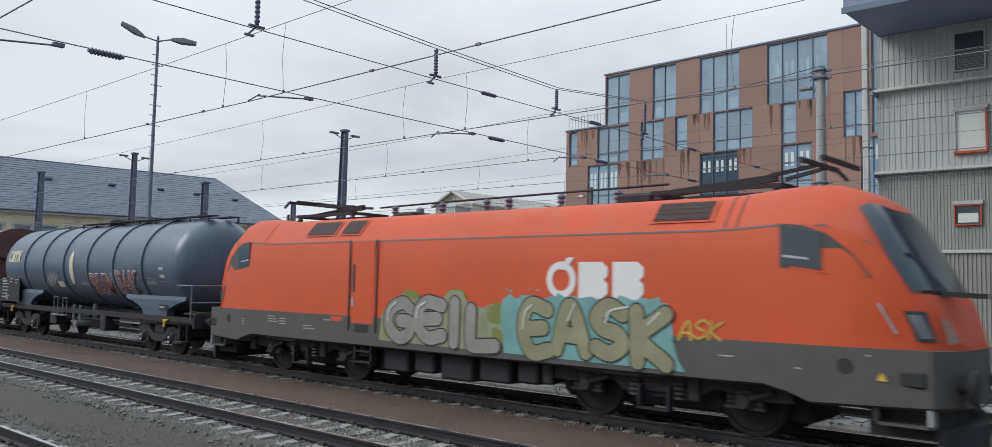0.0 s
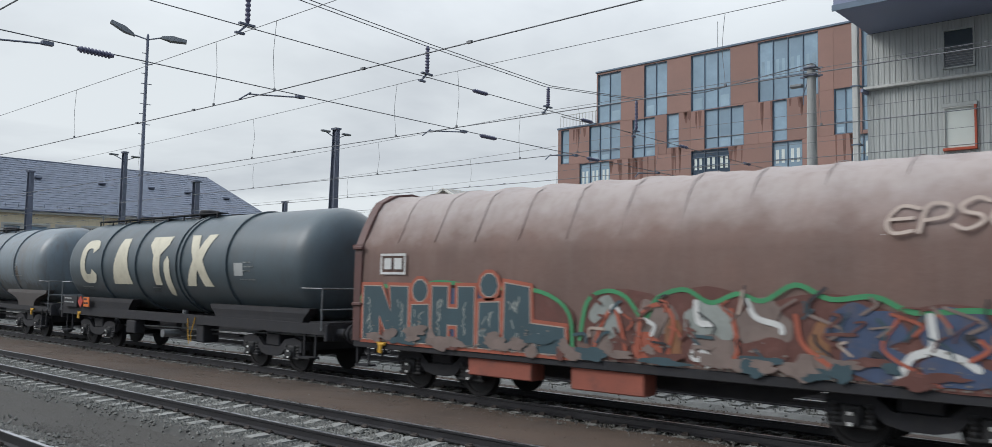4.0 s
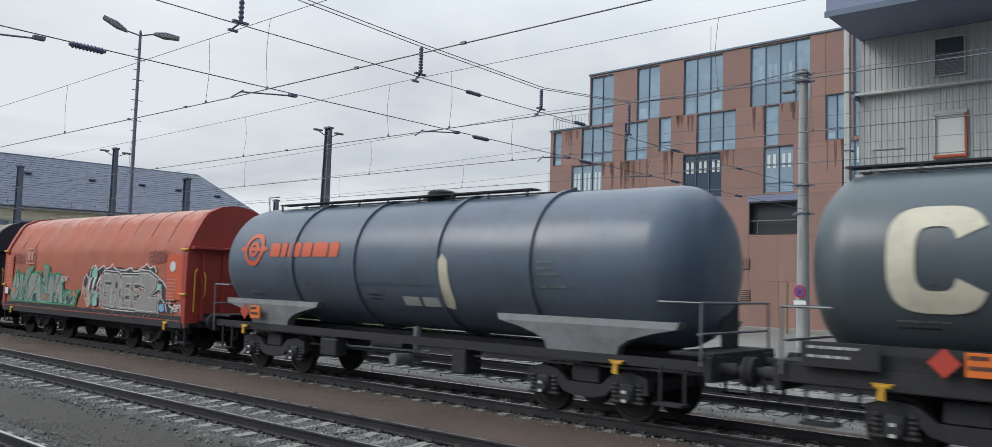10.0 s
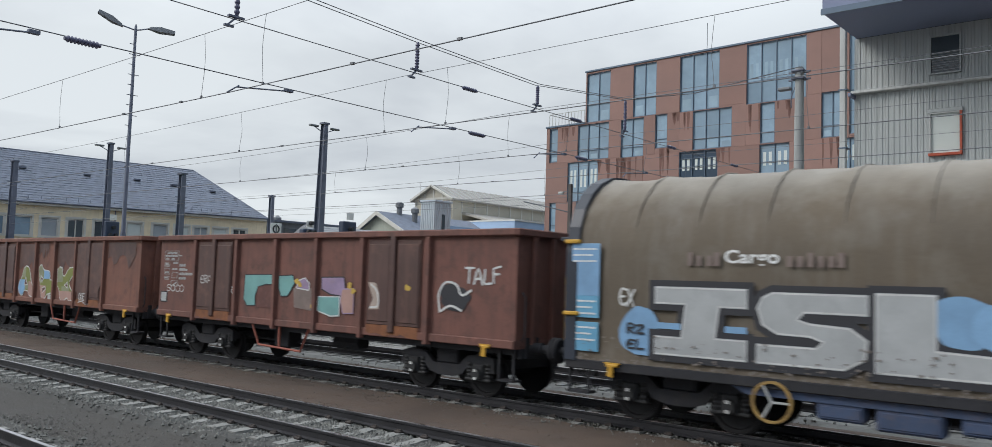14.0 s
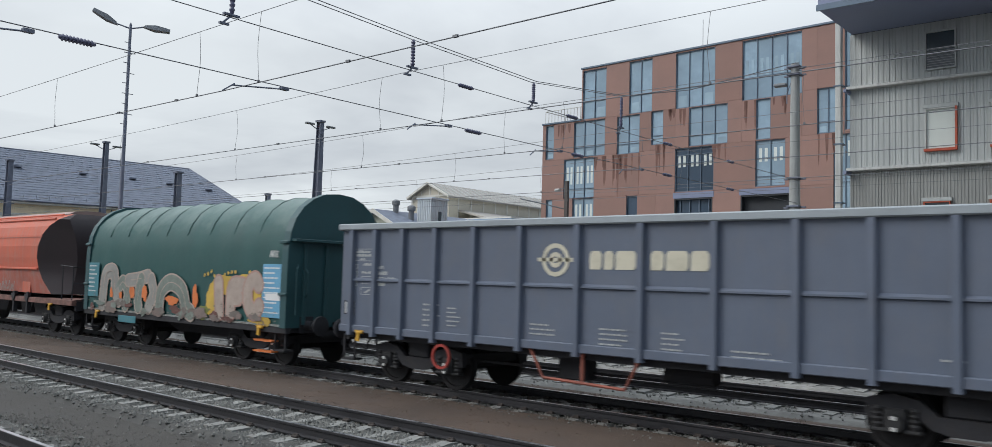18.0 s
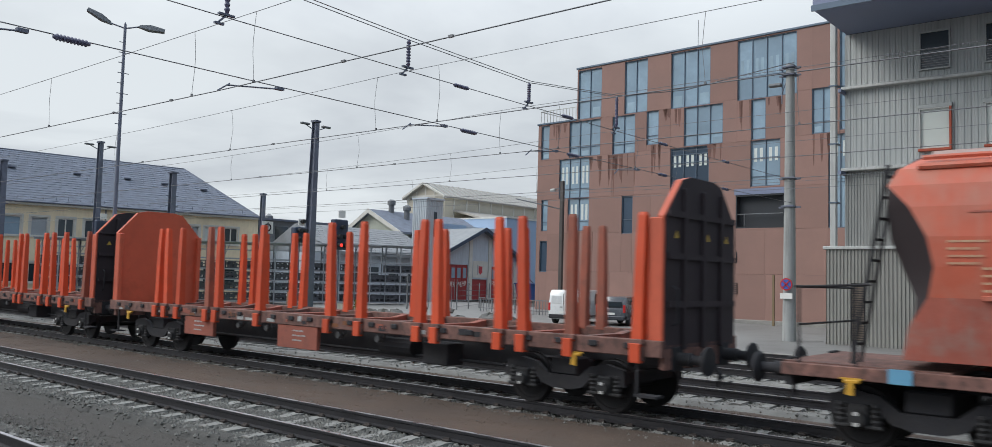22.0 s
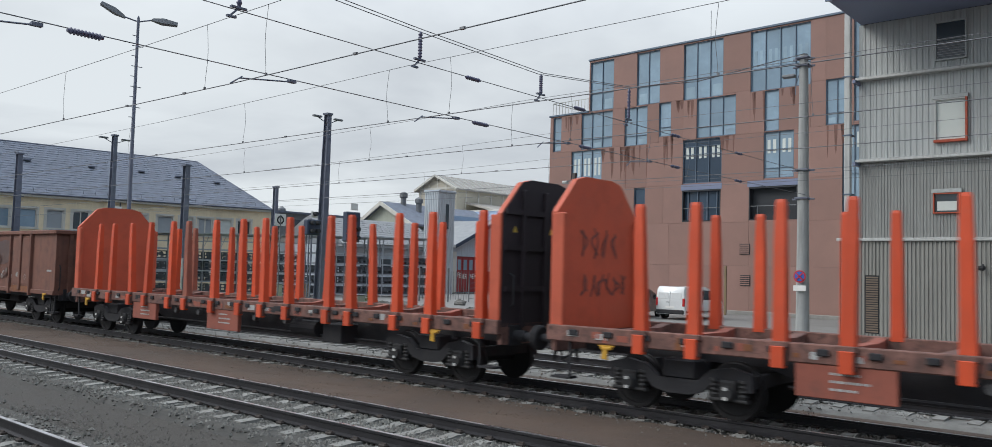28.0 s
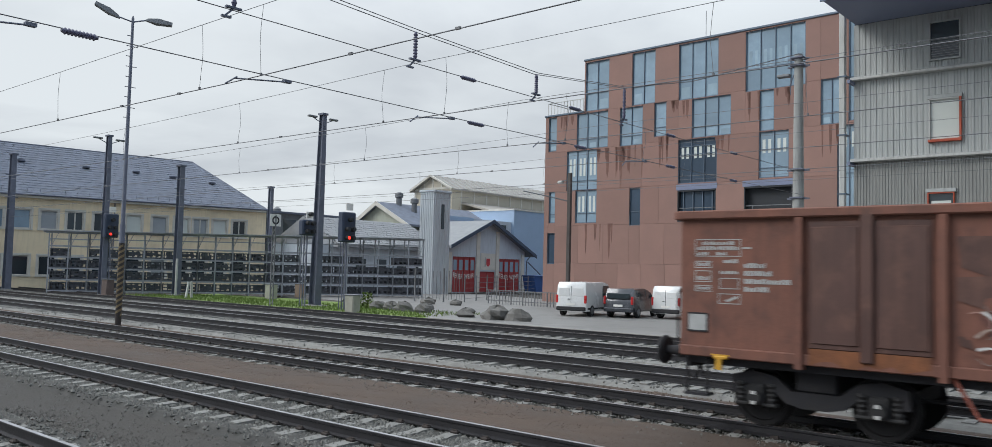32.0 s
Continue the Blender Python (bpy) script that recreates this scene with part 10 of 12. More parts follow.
for x0, x1, z in ((-3.5, -3.05, 1.62), (-2.3, -1.95, 1.62)):
    part("paint_field", flat([(x0, z), (x1, z), (x1, z + 0.1), (x0, z + 0.1)], SY - 0.011), M_gblue, TP3)
for i, (x, z, rx, rz) in enumerate(((-3.8, 1.55, 0.36, 0.42), (3.95, 1.5, 0.38, 0.5), (0.95, 1.95, 0.4, 0.34), (1.35, 1.9, 0.3, 0.3))):
    mist(TP3, x, z, rx, rz, M_gblue, SY - 0.012 - 0.0007 * i if i > 1 else SY - 0.004, 120 + i, 0.1, label="pale blue sprayed cloud")
for i, (tx, x, z, w_, h_, mat) in enumerate((("CRU", 4.15, 1.75, 0.75, 0.3, M_gwhite), ("ERS", 4.2, 2.05, 0.6, 0.25, M_gwhite), ("RE", 3.72, 1.3, 0.4, 0.2, M_gnight), ("RZ", -4.05, 1.5, 0.35, 0.18, M_gblack), ("EL", -4.05, 1.25, 0.35, 0.18, M_gblack), ("EX", -4.2, 1.95, 0.3, 0.3, M_gwhite))):
    spray_word(TP3, tx, x, SY - 0.02, z, w_, h_, ((mat, 0.035),), "", 130 + i, name="tag")
part("lettering", letters("Cargo", 0.86, 0.27, 0.02), M_white_logo, TP3, "white lettering", at=(-2.32, SY - 0.006, 2.62))
for i, x in enumerate((-2.95, -2.8, -2.62, -2.5, -1.35, -1.2, -1.05, -0.9, -0.75, -0.62)):
    part("brand_block", Shape().box(x, x + 0.09, SY - 0.004, SY, 2.64, 2.8 if i % 3 else 2.85), M_gtaupe, TP3)
for z0, z1, mat in ((2.1, 3.0, M_gblue), (1.72, 2.1, M_cyan), (1.15, 1.65, M_cyan)):
    pl = part("label_panel", Shape().box(-5.18, -4.6, SY - 0.01, SY, z0, z1, 0.004), mat, H3, "light blue label panel")
    part("stencil_print", bars(3, w=0.5, h=0.045, gap=0.06, seed=2), M_white_logo, pl, at=(-5.14, SY - 0.013, z1 - 0.08))
part("blue_beam", Shape().prism([(-2.3, 0.86), (2.6, 0.86), (2.2, 0.72), (-2.0, 0.72)], -1.38, -1.3), M_gnight, H3, "dark blue side beam")
for x0, x1, z0 in ((-0.95, -0.3, 0.48), (-0.15, 0.7, 0.42), (0.9, 1.35, 0.5), (1.5, 2.1, 0.46)):
    bb = part("valve_box", Shape().box(x0, x1, -1.36, -1.05, z0, 0.74, 0.03), M_gnight, H3, "grimy blue valve box")
    part("box_lid", Shape().box(x0 + 0.05, x1 - 0.05, -1.375, -1.36, z0 + 0.05, 0.68, 0.008), M_gnight, bb)
bw = part("brake_wheel", Shape().lathe([(-0.02, 0.27), (-0.02, 0.31), (0.02, 0.31), (0.02, 0.27), (-0.02, 0.27)], 24, "y", (-1.55, -1.5, 0.66)), M_ywheel, H3, "dull yellow handbrake wheel")
for i in range(3):
    a = i * 2.09
    part("spoke", Shape().bar((-1.55, -1.5, 0.66), (-1.55 + 0.28 * math.cos(a), -1.5, 0.66 + 0.28 * math.sin(a)), 0.03), M_plate, bw)

H4, TP4, hh4 = hood_wagon("deep green tarpaulin wagon with pale graffiti", -192.4, -203.1, "round", M_tarp_green, M_end_green, 9, 3.5, M_under, 4)
part("sooty_skirt", Shape().box(-5.1, 5.1, SY + 0.012, SY + 0.02, 1.0, 1.05), M_ggrey, TP4)
for i, (pts, wd) in enumerate((((((-4.1, 1.2), (-4.0, 2.0), (-3.75, 2.2), (-3.4, 2.15), (-3.3, 1.7), (-3.05, 1.35)), 0.42)), (((-3.1, 1.7), (-2.8, 1.9), (-2.5, 1.6), (-2.6, 1.2)), 0.36), (((-2.5, 1.95), (-1.9, 2.0), (-1.3, 2.1)), 0.34), (((-1.7, 2.0), (-1.85, 1.5), (-1.8, 1.2)), 0.38), (((-1.1, 2.0), (-0.95, 1.6), (-1.2, 1.2)), 0.36),
                                 (((-0.6, 1.2), (-0.5, 1.7), (0.0, 1.95), (0.6, 1.75), (0.85, 1.3), (1.1, 1.15)), 0.42))):
    ln_ = bent(pts, 6)
    part("letter_outline", ribbon(Shape(), ln_, wd + 0.09, None, SY - 0.006 - 0.0024 * i), M_gbeige, TP4)
    part("sprayed_letter", ribbon(Shape(), ln_, wd, None, SY - 0.0072 - 0.0024 * i), (M_gdust, M_gdusk)[i % 2], TP4, "dusty grey bubble graffiti with a pale outline")
    spray_line(TP4, [(a.x + 0.02, a.y) for a in ln_[2:-2:3]], M_gbeige, 0.025, SY - 0.022 - 0.0005 * i)
for i, (x, z, rx, rz) in enumerate(((-3.5, 1.55, 0.1, 0.14), (-2.2, 1.6, 0.14, 0.2), (-1.45, 1.6, 0.16, 0.22), (0.1, 1.45, 0.3, 0.14), (1.3, 1.6, 0.14, 0.28), (-2.9, 1.5, 0.1, 0.1))):
    mist(TP4, x, z, rx, rz, M_gor, SY - 0.026, 330 + i, 0.25, "paint_field", "orange sprayed patch")
for i, (x, z, rx, rz, mat) in enumerate(((2.15, 1.6, 0.3, 0.5, M_gyel), (2.8, 1.95, 0.5, 0.25, M_gyel), (3.6, 1.95, 0.5, 0.25, M_gyel), (4.1, 1.55, 0.25, 0.35, M_gyel), (4.3, 1.12, 0.45, 0.14, M_gyel), (1.7, 1.2, 0.3, 0.16, M_golive))):
    mist(TP4, x, z, rx, rz, mat, SY - 0.002 - 0.0008 * i, 140 + i, 0.22, label="yellow sprayed cloud")
for i in range(16):
    r_ = random.Random(400 + i)
    x, z = 1.7 + i * 0.16, 2.2 + r_.uniform(-0.08, 0.12)
    part("paint_dot", flat([(x + a, z + b) for a, b in blob(8, 0.05, 0.05, i)], SY - 0.004), M_gyel, TP4)
spray_word(TP4, "IFC", 2.05, SY - 0.012, 1.08, 2.3, 1.15, ((M_gpink, 0.46), (M_gbeige, 0.36)), "dull pink bubble graffiti on a yellow cloud", 45, wild=0.06, narrow="")
spray_word(TP4, "AKE", 4.6, SY - 0.005, 2.66, 0.36, 0.18, ((M_gwhite, 0.03),), "", 46, curvy=False, name="tag")
lp = part("label_panel", Shape().box(4.35, 5.15, SY - 0.012, SY, 1.2, 2.5, 0.004), M_cyan, H4, "light blue label panel with print")
part("stencil_print", bars(10, w=0.66, h=0.05, gap=0.07, seed=22), M_white_logo, lp, at=(4.42, SY - 0.015, 2.42))
part("white_plate", Shape().box(4.5, 5.1, SY - 0.02, SY - 0.012, 1.62, 1.78), M_white_logo, lp)
lq = part("label_panel", Shape().box(-5.12, -4.42, SY - 0.012, SY, 1.4, 2.46, 0.004), M_tealpanel, H4, "dull teal label panel with pale print")
part("stencil_print", bars(7, w=0.56, h=0.06, gap=0.07, seed=24), M_gwhite, lq, at=(-5.05, SY - 0.016, 2.38))
part("sill_plate", Shape().box(-3.0, -1.94, -1.49, -1.475, 0.7, 0.9, 0.006), M_tealpanel, H4, "dusty teal plate below the sill")
gr_ = random.Random(515)
for i in range(34):
    mist(TP4, gr_.uniform(-4.9, 4.2), 1.06 + 0.22 * gr_.random() ** 1.6, gr_.uniform(0.1, 0.34), gr_.uniform(0.05, 0.13), gr_.choice((M_gtaupe, M_splash, M_gdusk, M_gtaupe, M_gbrown)), SY - 0.029 - 0.0001 * i, 520 + i, 0.35, "grime_patch", "brown grime above the sill")
for z in (0.36, 0.62):
    part("side_step", Shape().box(4.1, 4.85, -1.5, -1.3, z, z + 0.04), M_gor, H4, "orange step")

for tp_, hl_, z_, sd in ((TP1, 6.7, 1.0, 1), (TP2, 6.4, 1.0, 2), (TP3, 5.0, 1.0, 3), (TP4, 5.0, 1.0, 4)):
    r_, sp_ = random.Random(600 + sd), Shape()
    for i in range(360):
        x, z, q = r_.uniform(-hl_, hl_), z_ + 0.02 + 0.5 * r_.random() ** 3, r_.uniform(0.006, 0.035)
        sp_.add([(x + q * r_.uniform(0.5, 1.6) * math.cos(t_), SY - 0.034 - 0.00001 * i, z + q * 0.7 * math.sin(t_)) for t_ in (0.2, 1.3, 2.6, 3.7, 5.1)], [(0, 1, 2, 3, 4)])
    tagged(part("mud_splash", sp_, M_splash, tp_), kind="stuff")


# -- open high-sided wagons --
def framed(s, x0, x1, z0, z1, t=0.012):
    """A thin painted frame."""
    return s.box(x0, x1, -0.003, 0, z1 - t, z1).box(x0, x1, -0.003, 0, z0, z0 + t).box(x0, x0 + t, -0.003, 0, z0 + t, z1 - t).box(x1 - t, x1, -0.003, 0, z0 + t, z1 - t)


def data_stencils(seed):
    """The block of small framed print at a wagon's rear corner, from x 0.24 to 1.75 and 1.87 to 2.86 up; all of it unreadable bars."""
    r, s = random.Random(seed), Shape()
    framed(s, 0.24, 1.0, 2.6, 2.87)

    def line(x0, x1, z, h):
        x = x0
        while x < x1 - 0.02:
            w = min(r.uniform(0.025, 0.06), x1 - x)
            s.box(x, x + w, -0.003, 0, z, z + h * r.choice((0.8, 1.0, 1.0)))
            x += w + 0.016
    line(0.36, 0.92, 2.78, 0.055)
    line(0.28, 0.96, 2.7, 0.06)
    line(0.28, 0.46, 2.62, 0.05)
    line(0.6, 0.78, 2.62, 0.05)
    s.box(1.02, 1.17, -0.003, 0, 2.72, 2.745)
    for z0, z1 in ((2.42, 2.53), (2.2, 2.38), (2.05, 2.15)):
        framed(s, 0.24, 0.52, z0, z1)
        line(0.28, 0.48, z0 + 0.03, min(0.06, z1 - z0 - 0.05))
    line(0.72, 0.98, 2.5, 0.06)
    line(0.66, 0.98, 2.33, 0.05)
    framed(s, 0.66, 0.98, 2.1, 2.27)
    framed(s, 0.64, 1.0, 1.87, 2.03)
    s.add([(0.74, -0.002, 1.92), (0.8, -0.002, 1.9), (0.96, -0.002, 1.97), (0.94, -0.002, 2.0)], [(0, 1, 2, 3)])
    for z, w in ((2.43, 0.33), (2.31, 0.45), (2.19, 0.72), (2.07, 0.38)):
        line(1.06, 1.06 + w, z, 0.075)
    return s



def open_wagon(label, front, rear, paint, rim, posts, bog, top, seed, rail=None, rimmat=None, doors=(), plain_door=9, guard=0.0):
    w, half = wagon("open_wagon", label, "gondola wagon", front, rear)
    zb, W = 1.04, 1.38
    for k in (-1, 1):
        sd = part("side_wall", Shape().box(-half, half, k * (W - 0.05), k * W, zb, top - 0.1), paint, w, "riveted steel side wall")
        part("top_rim", Shape().box(-half - 0.03, half + 0.03, k * (W - 0.1), k * (W + 0.1), top - 0.14, top, 0.02), rimmat or paint, w)
        part("bottom_rail", Shape().box(-half, half, k * (W - 0.02), k * (W + 0.05), zb, zb + 0.16, 0.015), paint, sd)
        for x in posts:
            wide = 0.075
            part("post", Shape().prism([(x - wide, k * W), (x - wide * 0.7, k * (W + 0.1)), (x + wide * 0.7, k * (W + 0.1)), (x + wide, k * W)], zb - 0.06, top - 0.14, "z"), paint, sd)
        if rail:
            for a, b in zip(posts, posts[1:]):
                part("mid_rail", Shape().prism([(k * W, rail), (k * (W + 0.05), rail + 0.02), (k * (W + 0.05), rail + 0.05), (k * W, rail + 0.09)], a + 0.08, b - 0.08, "x"), paint, sd)
        if not rail:
            for j, x in enumerate(doors):
                dmat = paint if j == plain_door else M_wdoor
                dd = part("door", Shape().box(x - 0.82, x + 0.82, k * (W + 0.004), k * (W + 0.035), zb + 0.25, top - 0.2, 0.01), dmat, sd, "steel double door")
                rn = random.Random(seed * 31 + j)
                low = [(x + 0.8 - 1.6 * i / 10, zb + rn.uniform(0.0, 0.09)) for i in range(11)]
                part("rust_run", flat([(x - 0.8, zb + 0.25), (x + 0.8, zb + 0.25)] + low, k * (W + 0.053)), M_rustrun, sd, "orange rust run below the door")
                part("door_bar", Shape().box(x - 0.09, x + 0.09, k * (W + 0.03), k * (W + 0.1), zb + 0.1, top - 0.02, 0.02), dmat, dd)
                for dx in (-0.45, 0.45):
                    part("door_leaf", Shape().box(x + dx - 0.33, x + dx + 0.33, k * (W + 0.03), k * (W + 0.055), zb + 0.32, top - 0.28, 0.02), dmat, dd)
        ee = part("end_wall", Shape().box(k * (half - 0.05), k * half, -W, W, zb, top - 0.1), paint, w)
        part("end_rim", Shape().box(k * (half - 0.08), k * (half + 0.1), -W - 0.08, W + 0.08, top - 0.14, top, 0.02), rimmat or paint, ee)
        for y in (-0.9, -0.3, 0.3, 0.9):
            part("end_post", Shape().box(k * half, k * (half + 0.08), y - 0.06, y + 0.06, zb, top - 0.14, 0.01), paint, ee)
        part("end_handrail", Shape().pipe([(k * (half + 0.04), -1.25, 1.2), (k * (half + 0.12), -1.25, 1.3), (k * (half + 0.12), -1.25, 2.0), (k * (half + 0.04), -1.25, 2.1)], 0.035, 6), M_under, ee)
        part("brake_handle", YHANDLE, None, w, "yellow handle", at=(k * (half - 0.7), -1.42, 1.02))
        part("corner_step", Shape().box(k * (half - 0.45), k * (half - 0.05), -1.35, -1.1, 0.42, 0.46).bar((k * (half - 0.43), -1.3, 0.44), (k * (half - 0.43), -1.3, 1.0), 0.04).bar((k * (half - 0.08), -1.3, 0.44), (k * (half - 0.08), -1.3, 1.0), 0.04), M_under, w)
        bogie(w, k * bog)
    part("floor", Shape().box(-half, half, -W + 0.05, W - 0.05, 1.1, 1.2), M_deck, w)
    part("underframe", Shape().box(-half + 0.1, half - 0.1, -0.3, 0.3, 0.85, 1.1), M_under, w)
    for k in (-1, 1):
        part("headstock", Shape().box(k * (half - 0.1), k * half, -1.2, 1.2, 0.85, 1.1), M_under, w)
        part("sole_bar", Shape().box(-half + 0.1, half - 0.1, k * 1.15, k * 1.25, 0.92, 1.08), M_under, w)
    part("brake_gear", Shape().lathe([(-0.45, 0.0), (-0.45, 0.18), (0.45, 0.18), (0.45, 0.0)], 12, "x", (0.9, -0.5, 0.75)).box(-1.6, -1.0, -0.9, -0.5, 0.5, 0.9, 0.02).bar((-bog + 1, -0.6, 0.62), (bog - 1, -0.6, 0.62), 0.06, n=6), M_under, w)
    part("shunter_rail", Shape().pipe([(guard - 1.9, -1.36, 1.05), (guard - 1.6, -1.36, 0.55), (guard + 0.1, -1.36, 0.5), (guard + 0.4, -1.36, 1.05)], 0.06, 6), M_deckred, w, "red-brown pipe guard below the side")
    part("rail_hanger", Shape().bar((guard - 0.75, -1.36, 0.52), (guard - 0.75, -1.36, 1.05), 0.05), M_deckred, w)
    ends(w, half)
    part("stencil_print", data_stencils(seed * 7), M_plate, w, "pale framed stencil print", at=(-half, -W - 0.004, 0))
    if rail:
        part("stencil_print", bars(5, w=0.5, h=0.05, gap=0.055, seed=seed * 7 + 3), M_plate, w, at=(-half + 2.6, -W - 0.006, 1.75))
    lb = part("label_plate", Shape().box(-half + 0.12, -half + 0.47, -W - 0.012, -W, 1.42, 1.72, 0.004), M_plate, w)
    part("plate_rim", framed(Shape(), -half + 0.12, -half + 0.47, 1.42, 1.72, 0.025).turned(Matrix.Translation((0, -W - 0.013, 0))), M_under, lb)
    return w, half


EP = [-4.65, -2.65, -0.95, 0.65, 2.28, 4.33]
O1, oh1 = open_wagon("rust-brown open wagon with small graffiti", -147.0, -160.25, M_eaos, 0, EP, 4.55, 3.3, 1, doors=(-3.72, 3.28))
OY = -1.39
spray_word(O1, "TALF", 5.3, OY, 2.22, 0.95, 0.34, ((M_gwhite, 0.045),), "white sprayed tag", 5, curvy=False, name="tag")
for i, (pts, mat, edge, lab) in enumerate((
        (((-2.27, 2.25), (-1.03, 2.28), (-1.03, 2.05), (-1.35, 2.06), (-1.7, 1.98), (-1.82, 1.75), (-1.8, 1.52), (-2.14, 1.5), (-2.3, 1.66)), M_gteal, M_gblack, "turquoise sprayed block letter"),
        (((-1.68, 1.95), (-1.1, 2.0), (-1.08, 1.5), (-1.72, 1.5)), M_gbrown, M_gbrown, "faded brown sprayed shade"),
        (((-0.82, 2.25), (-0.28, 2.28), (-0.2, 2.1), (-0.45, 1.8), (-0.7, 1.78), (-0.8, 1.95)), M_gteal, M_gblack, "turquoise sprayed block letter"),
        (((-0.2, 1.95), (0.45, 1.98), (0.47, 1.5), (-0.15, 1.55)), M_gtaupe, M_gtaupe, "faded pink-brown sprayed shade"),
        (((-0.1, 2.0), (-0.02, 2.16), (0.2, 2.22), (0.38, 2.1), (0.36, 1.96)), M_glilac, M_gwhite, "lilac sprayed arc"),
        (((0.85, 2.25), (1.62, 2.27), (1.68, 2.08), (1.6, 1.86), (1.15, 1.9), (0.86, 2.0)), M_glilac, M_gblack, "lilac sprayed block letter"),
        (((1.6, 2.0), (1.98, 2.02), (1.98, 1.5), (1.66, 1.48), (1.55, 1.75)), M_gpink, M_glilac, "faded pink sprayed block"),
        (((0.75, 1.8), (1.5, 1.82), (1.5, 1.42), (1.2, 1.4), (0.74, 1.5)), M_gteal, M_gwhite, "turquoise sprayed block"))):
    part("letter_outline", flat(grown(list(pts), 0.026), OY - 0.004 - 0.0012 * i), edge, O1)
    part("sprayed_letter", flat(list(pts), OY - 0.0046 - 0.0012 * i), mat, O1, lab)
part("sprayed_letter", flat([(2.5, 2.2), (2.75, 2.18), (2.88, 1.95), (2.88, 1.62), (2.55, 1.6), (2.68, 1.85)], OY - 0.048), M_gbeige, O1, "pale worn sprayed shape on the door")
for i, (tx, x, z, w_, h_) in enumerate((("ERA", -4.35, 2.0, 0.55, 0.22), ("SOCO", -6.2, 1.72, 0.95, 0.2), ("BOR", -3.3, 1.75, 0.5, 0.2))):
    spray_word(O1, tx, x, OY - (0.003 if i else 0.05), z, w_, h_, ((M_gwhite, 0.022),), "small white sprayed tag", 840 + i, name="tag")
for i, (x, z) in enumerate(((-0.1, 2.15), (0.02, 2.08), (1.85, 2.1), (1.98, 1.98), (3.75, 2.1), (0.55, 1.6))):
    part("paint_dot", flat([(x + a, z + b) for a, b in blob(10, 0.08, 0.07, 700 + i, 0.35)], OY - 0.018 if i != 4 else OY - 0.05), M_gyel, O1)
spray_line(O1, ((2.6, 2.15), (2.8, 2.0), (2.85, 1.7), (2.6, 1.65)), M_gwhite, 0.04, OY - 0.048)
mist(O1, 5.05, 1.95, 0.42, 0.26, M_gblack, OY - 0.004, 171, 0.12, "paint_field", "black sprayed shape")
spray_line(O1, ((4.66, 1.65), (4.62, 2.0), (4.8, 2.24), (5.1, 2.2), (5.25, 2.0), (5.5, 2.1)), M_gwhite, 0.045, OY - 0.006, "tag", "white sprayed curl")
spray_line(O1, ((4.66, 1.65), (4.95, 1.78), (5.25, 1.7)), M_gwhite, 0.045, OY - 0.007, "tag")

O2, oh2 = open_wagon("rust-brown open wagon with three camouflage-coloured letters", -161.45, -174.65, M_eaos2, 0, EP, 4.55, 3.32, 2, doors=(-3.72, 3.28), guard=2.25)
def clipped(outline, lo=None, hi=None, left=None, right=None):
    """The part of a closed outline inside a box that may be open on some sides."""
    out = [tuple(p) for p in outline]
    for k, v, sg in ((1, lo, 1), (1, hi, -1), (0, left, 1), (0, right, -1)):
        if v is None or not out:
            continue
        res = []
        for p, q in zip(out, out[1:] + out[:1]):
            a, b = (p[k] - v) * sg, (q[k] - v) * sg
            if a >= 0:
                res.append(p)
            if a * b < 0:
                f = a / (a - b)
                res.append((p[0] + (q[0] - p[0]) * f, p[1] + (q[1] - p[1]) * f))
        out = res
    return out


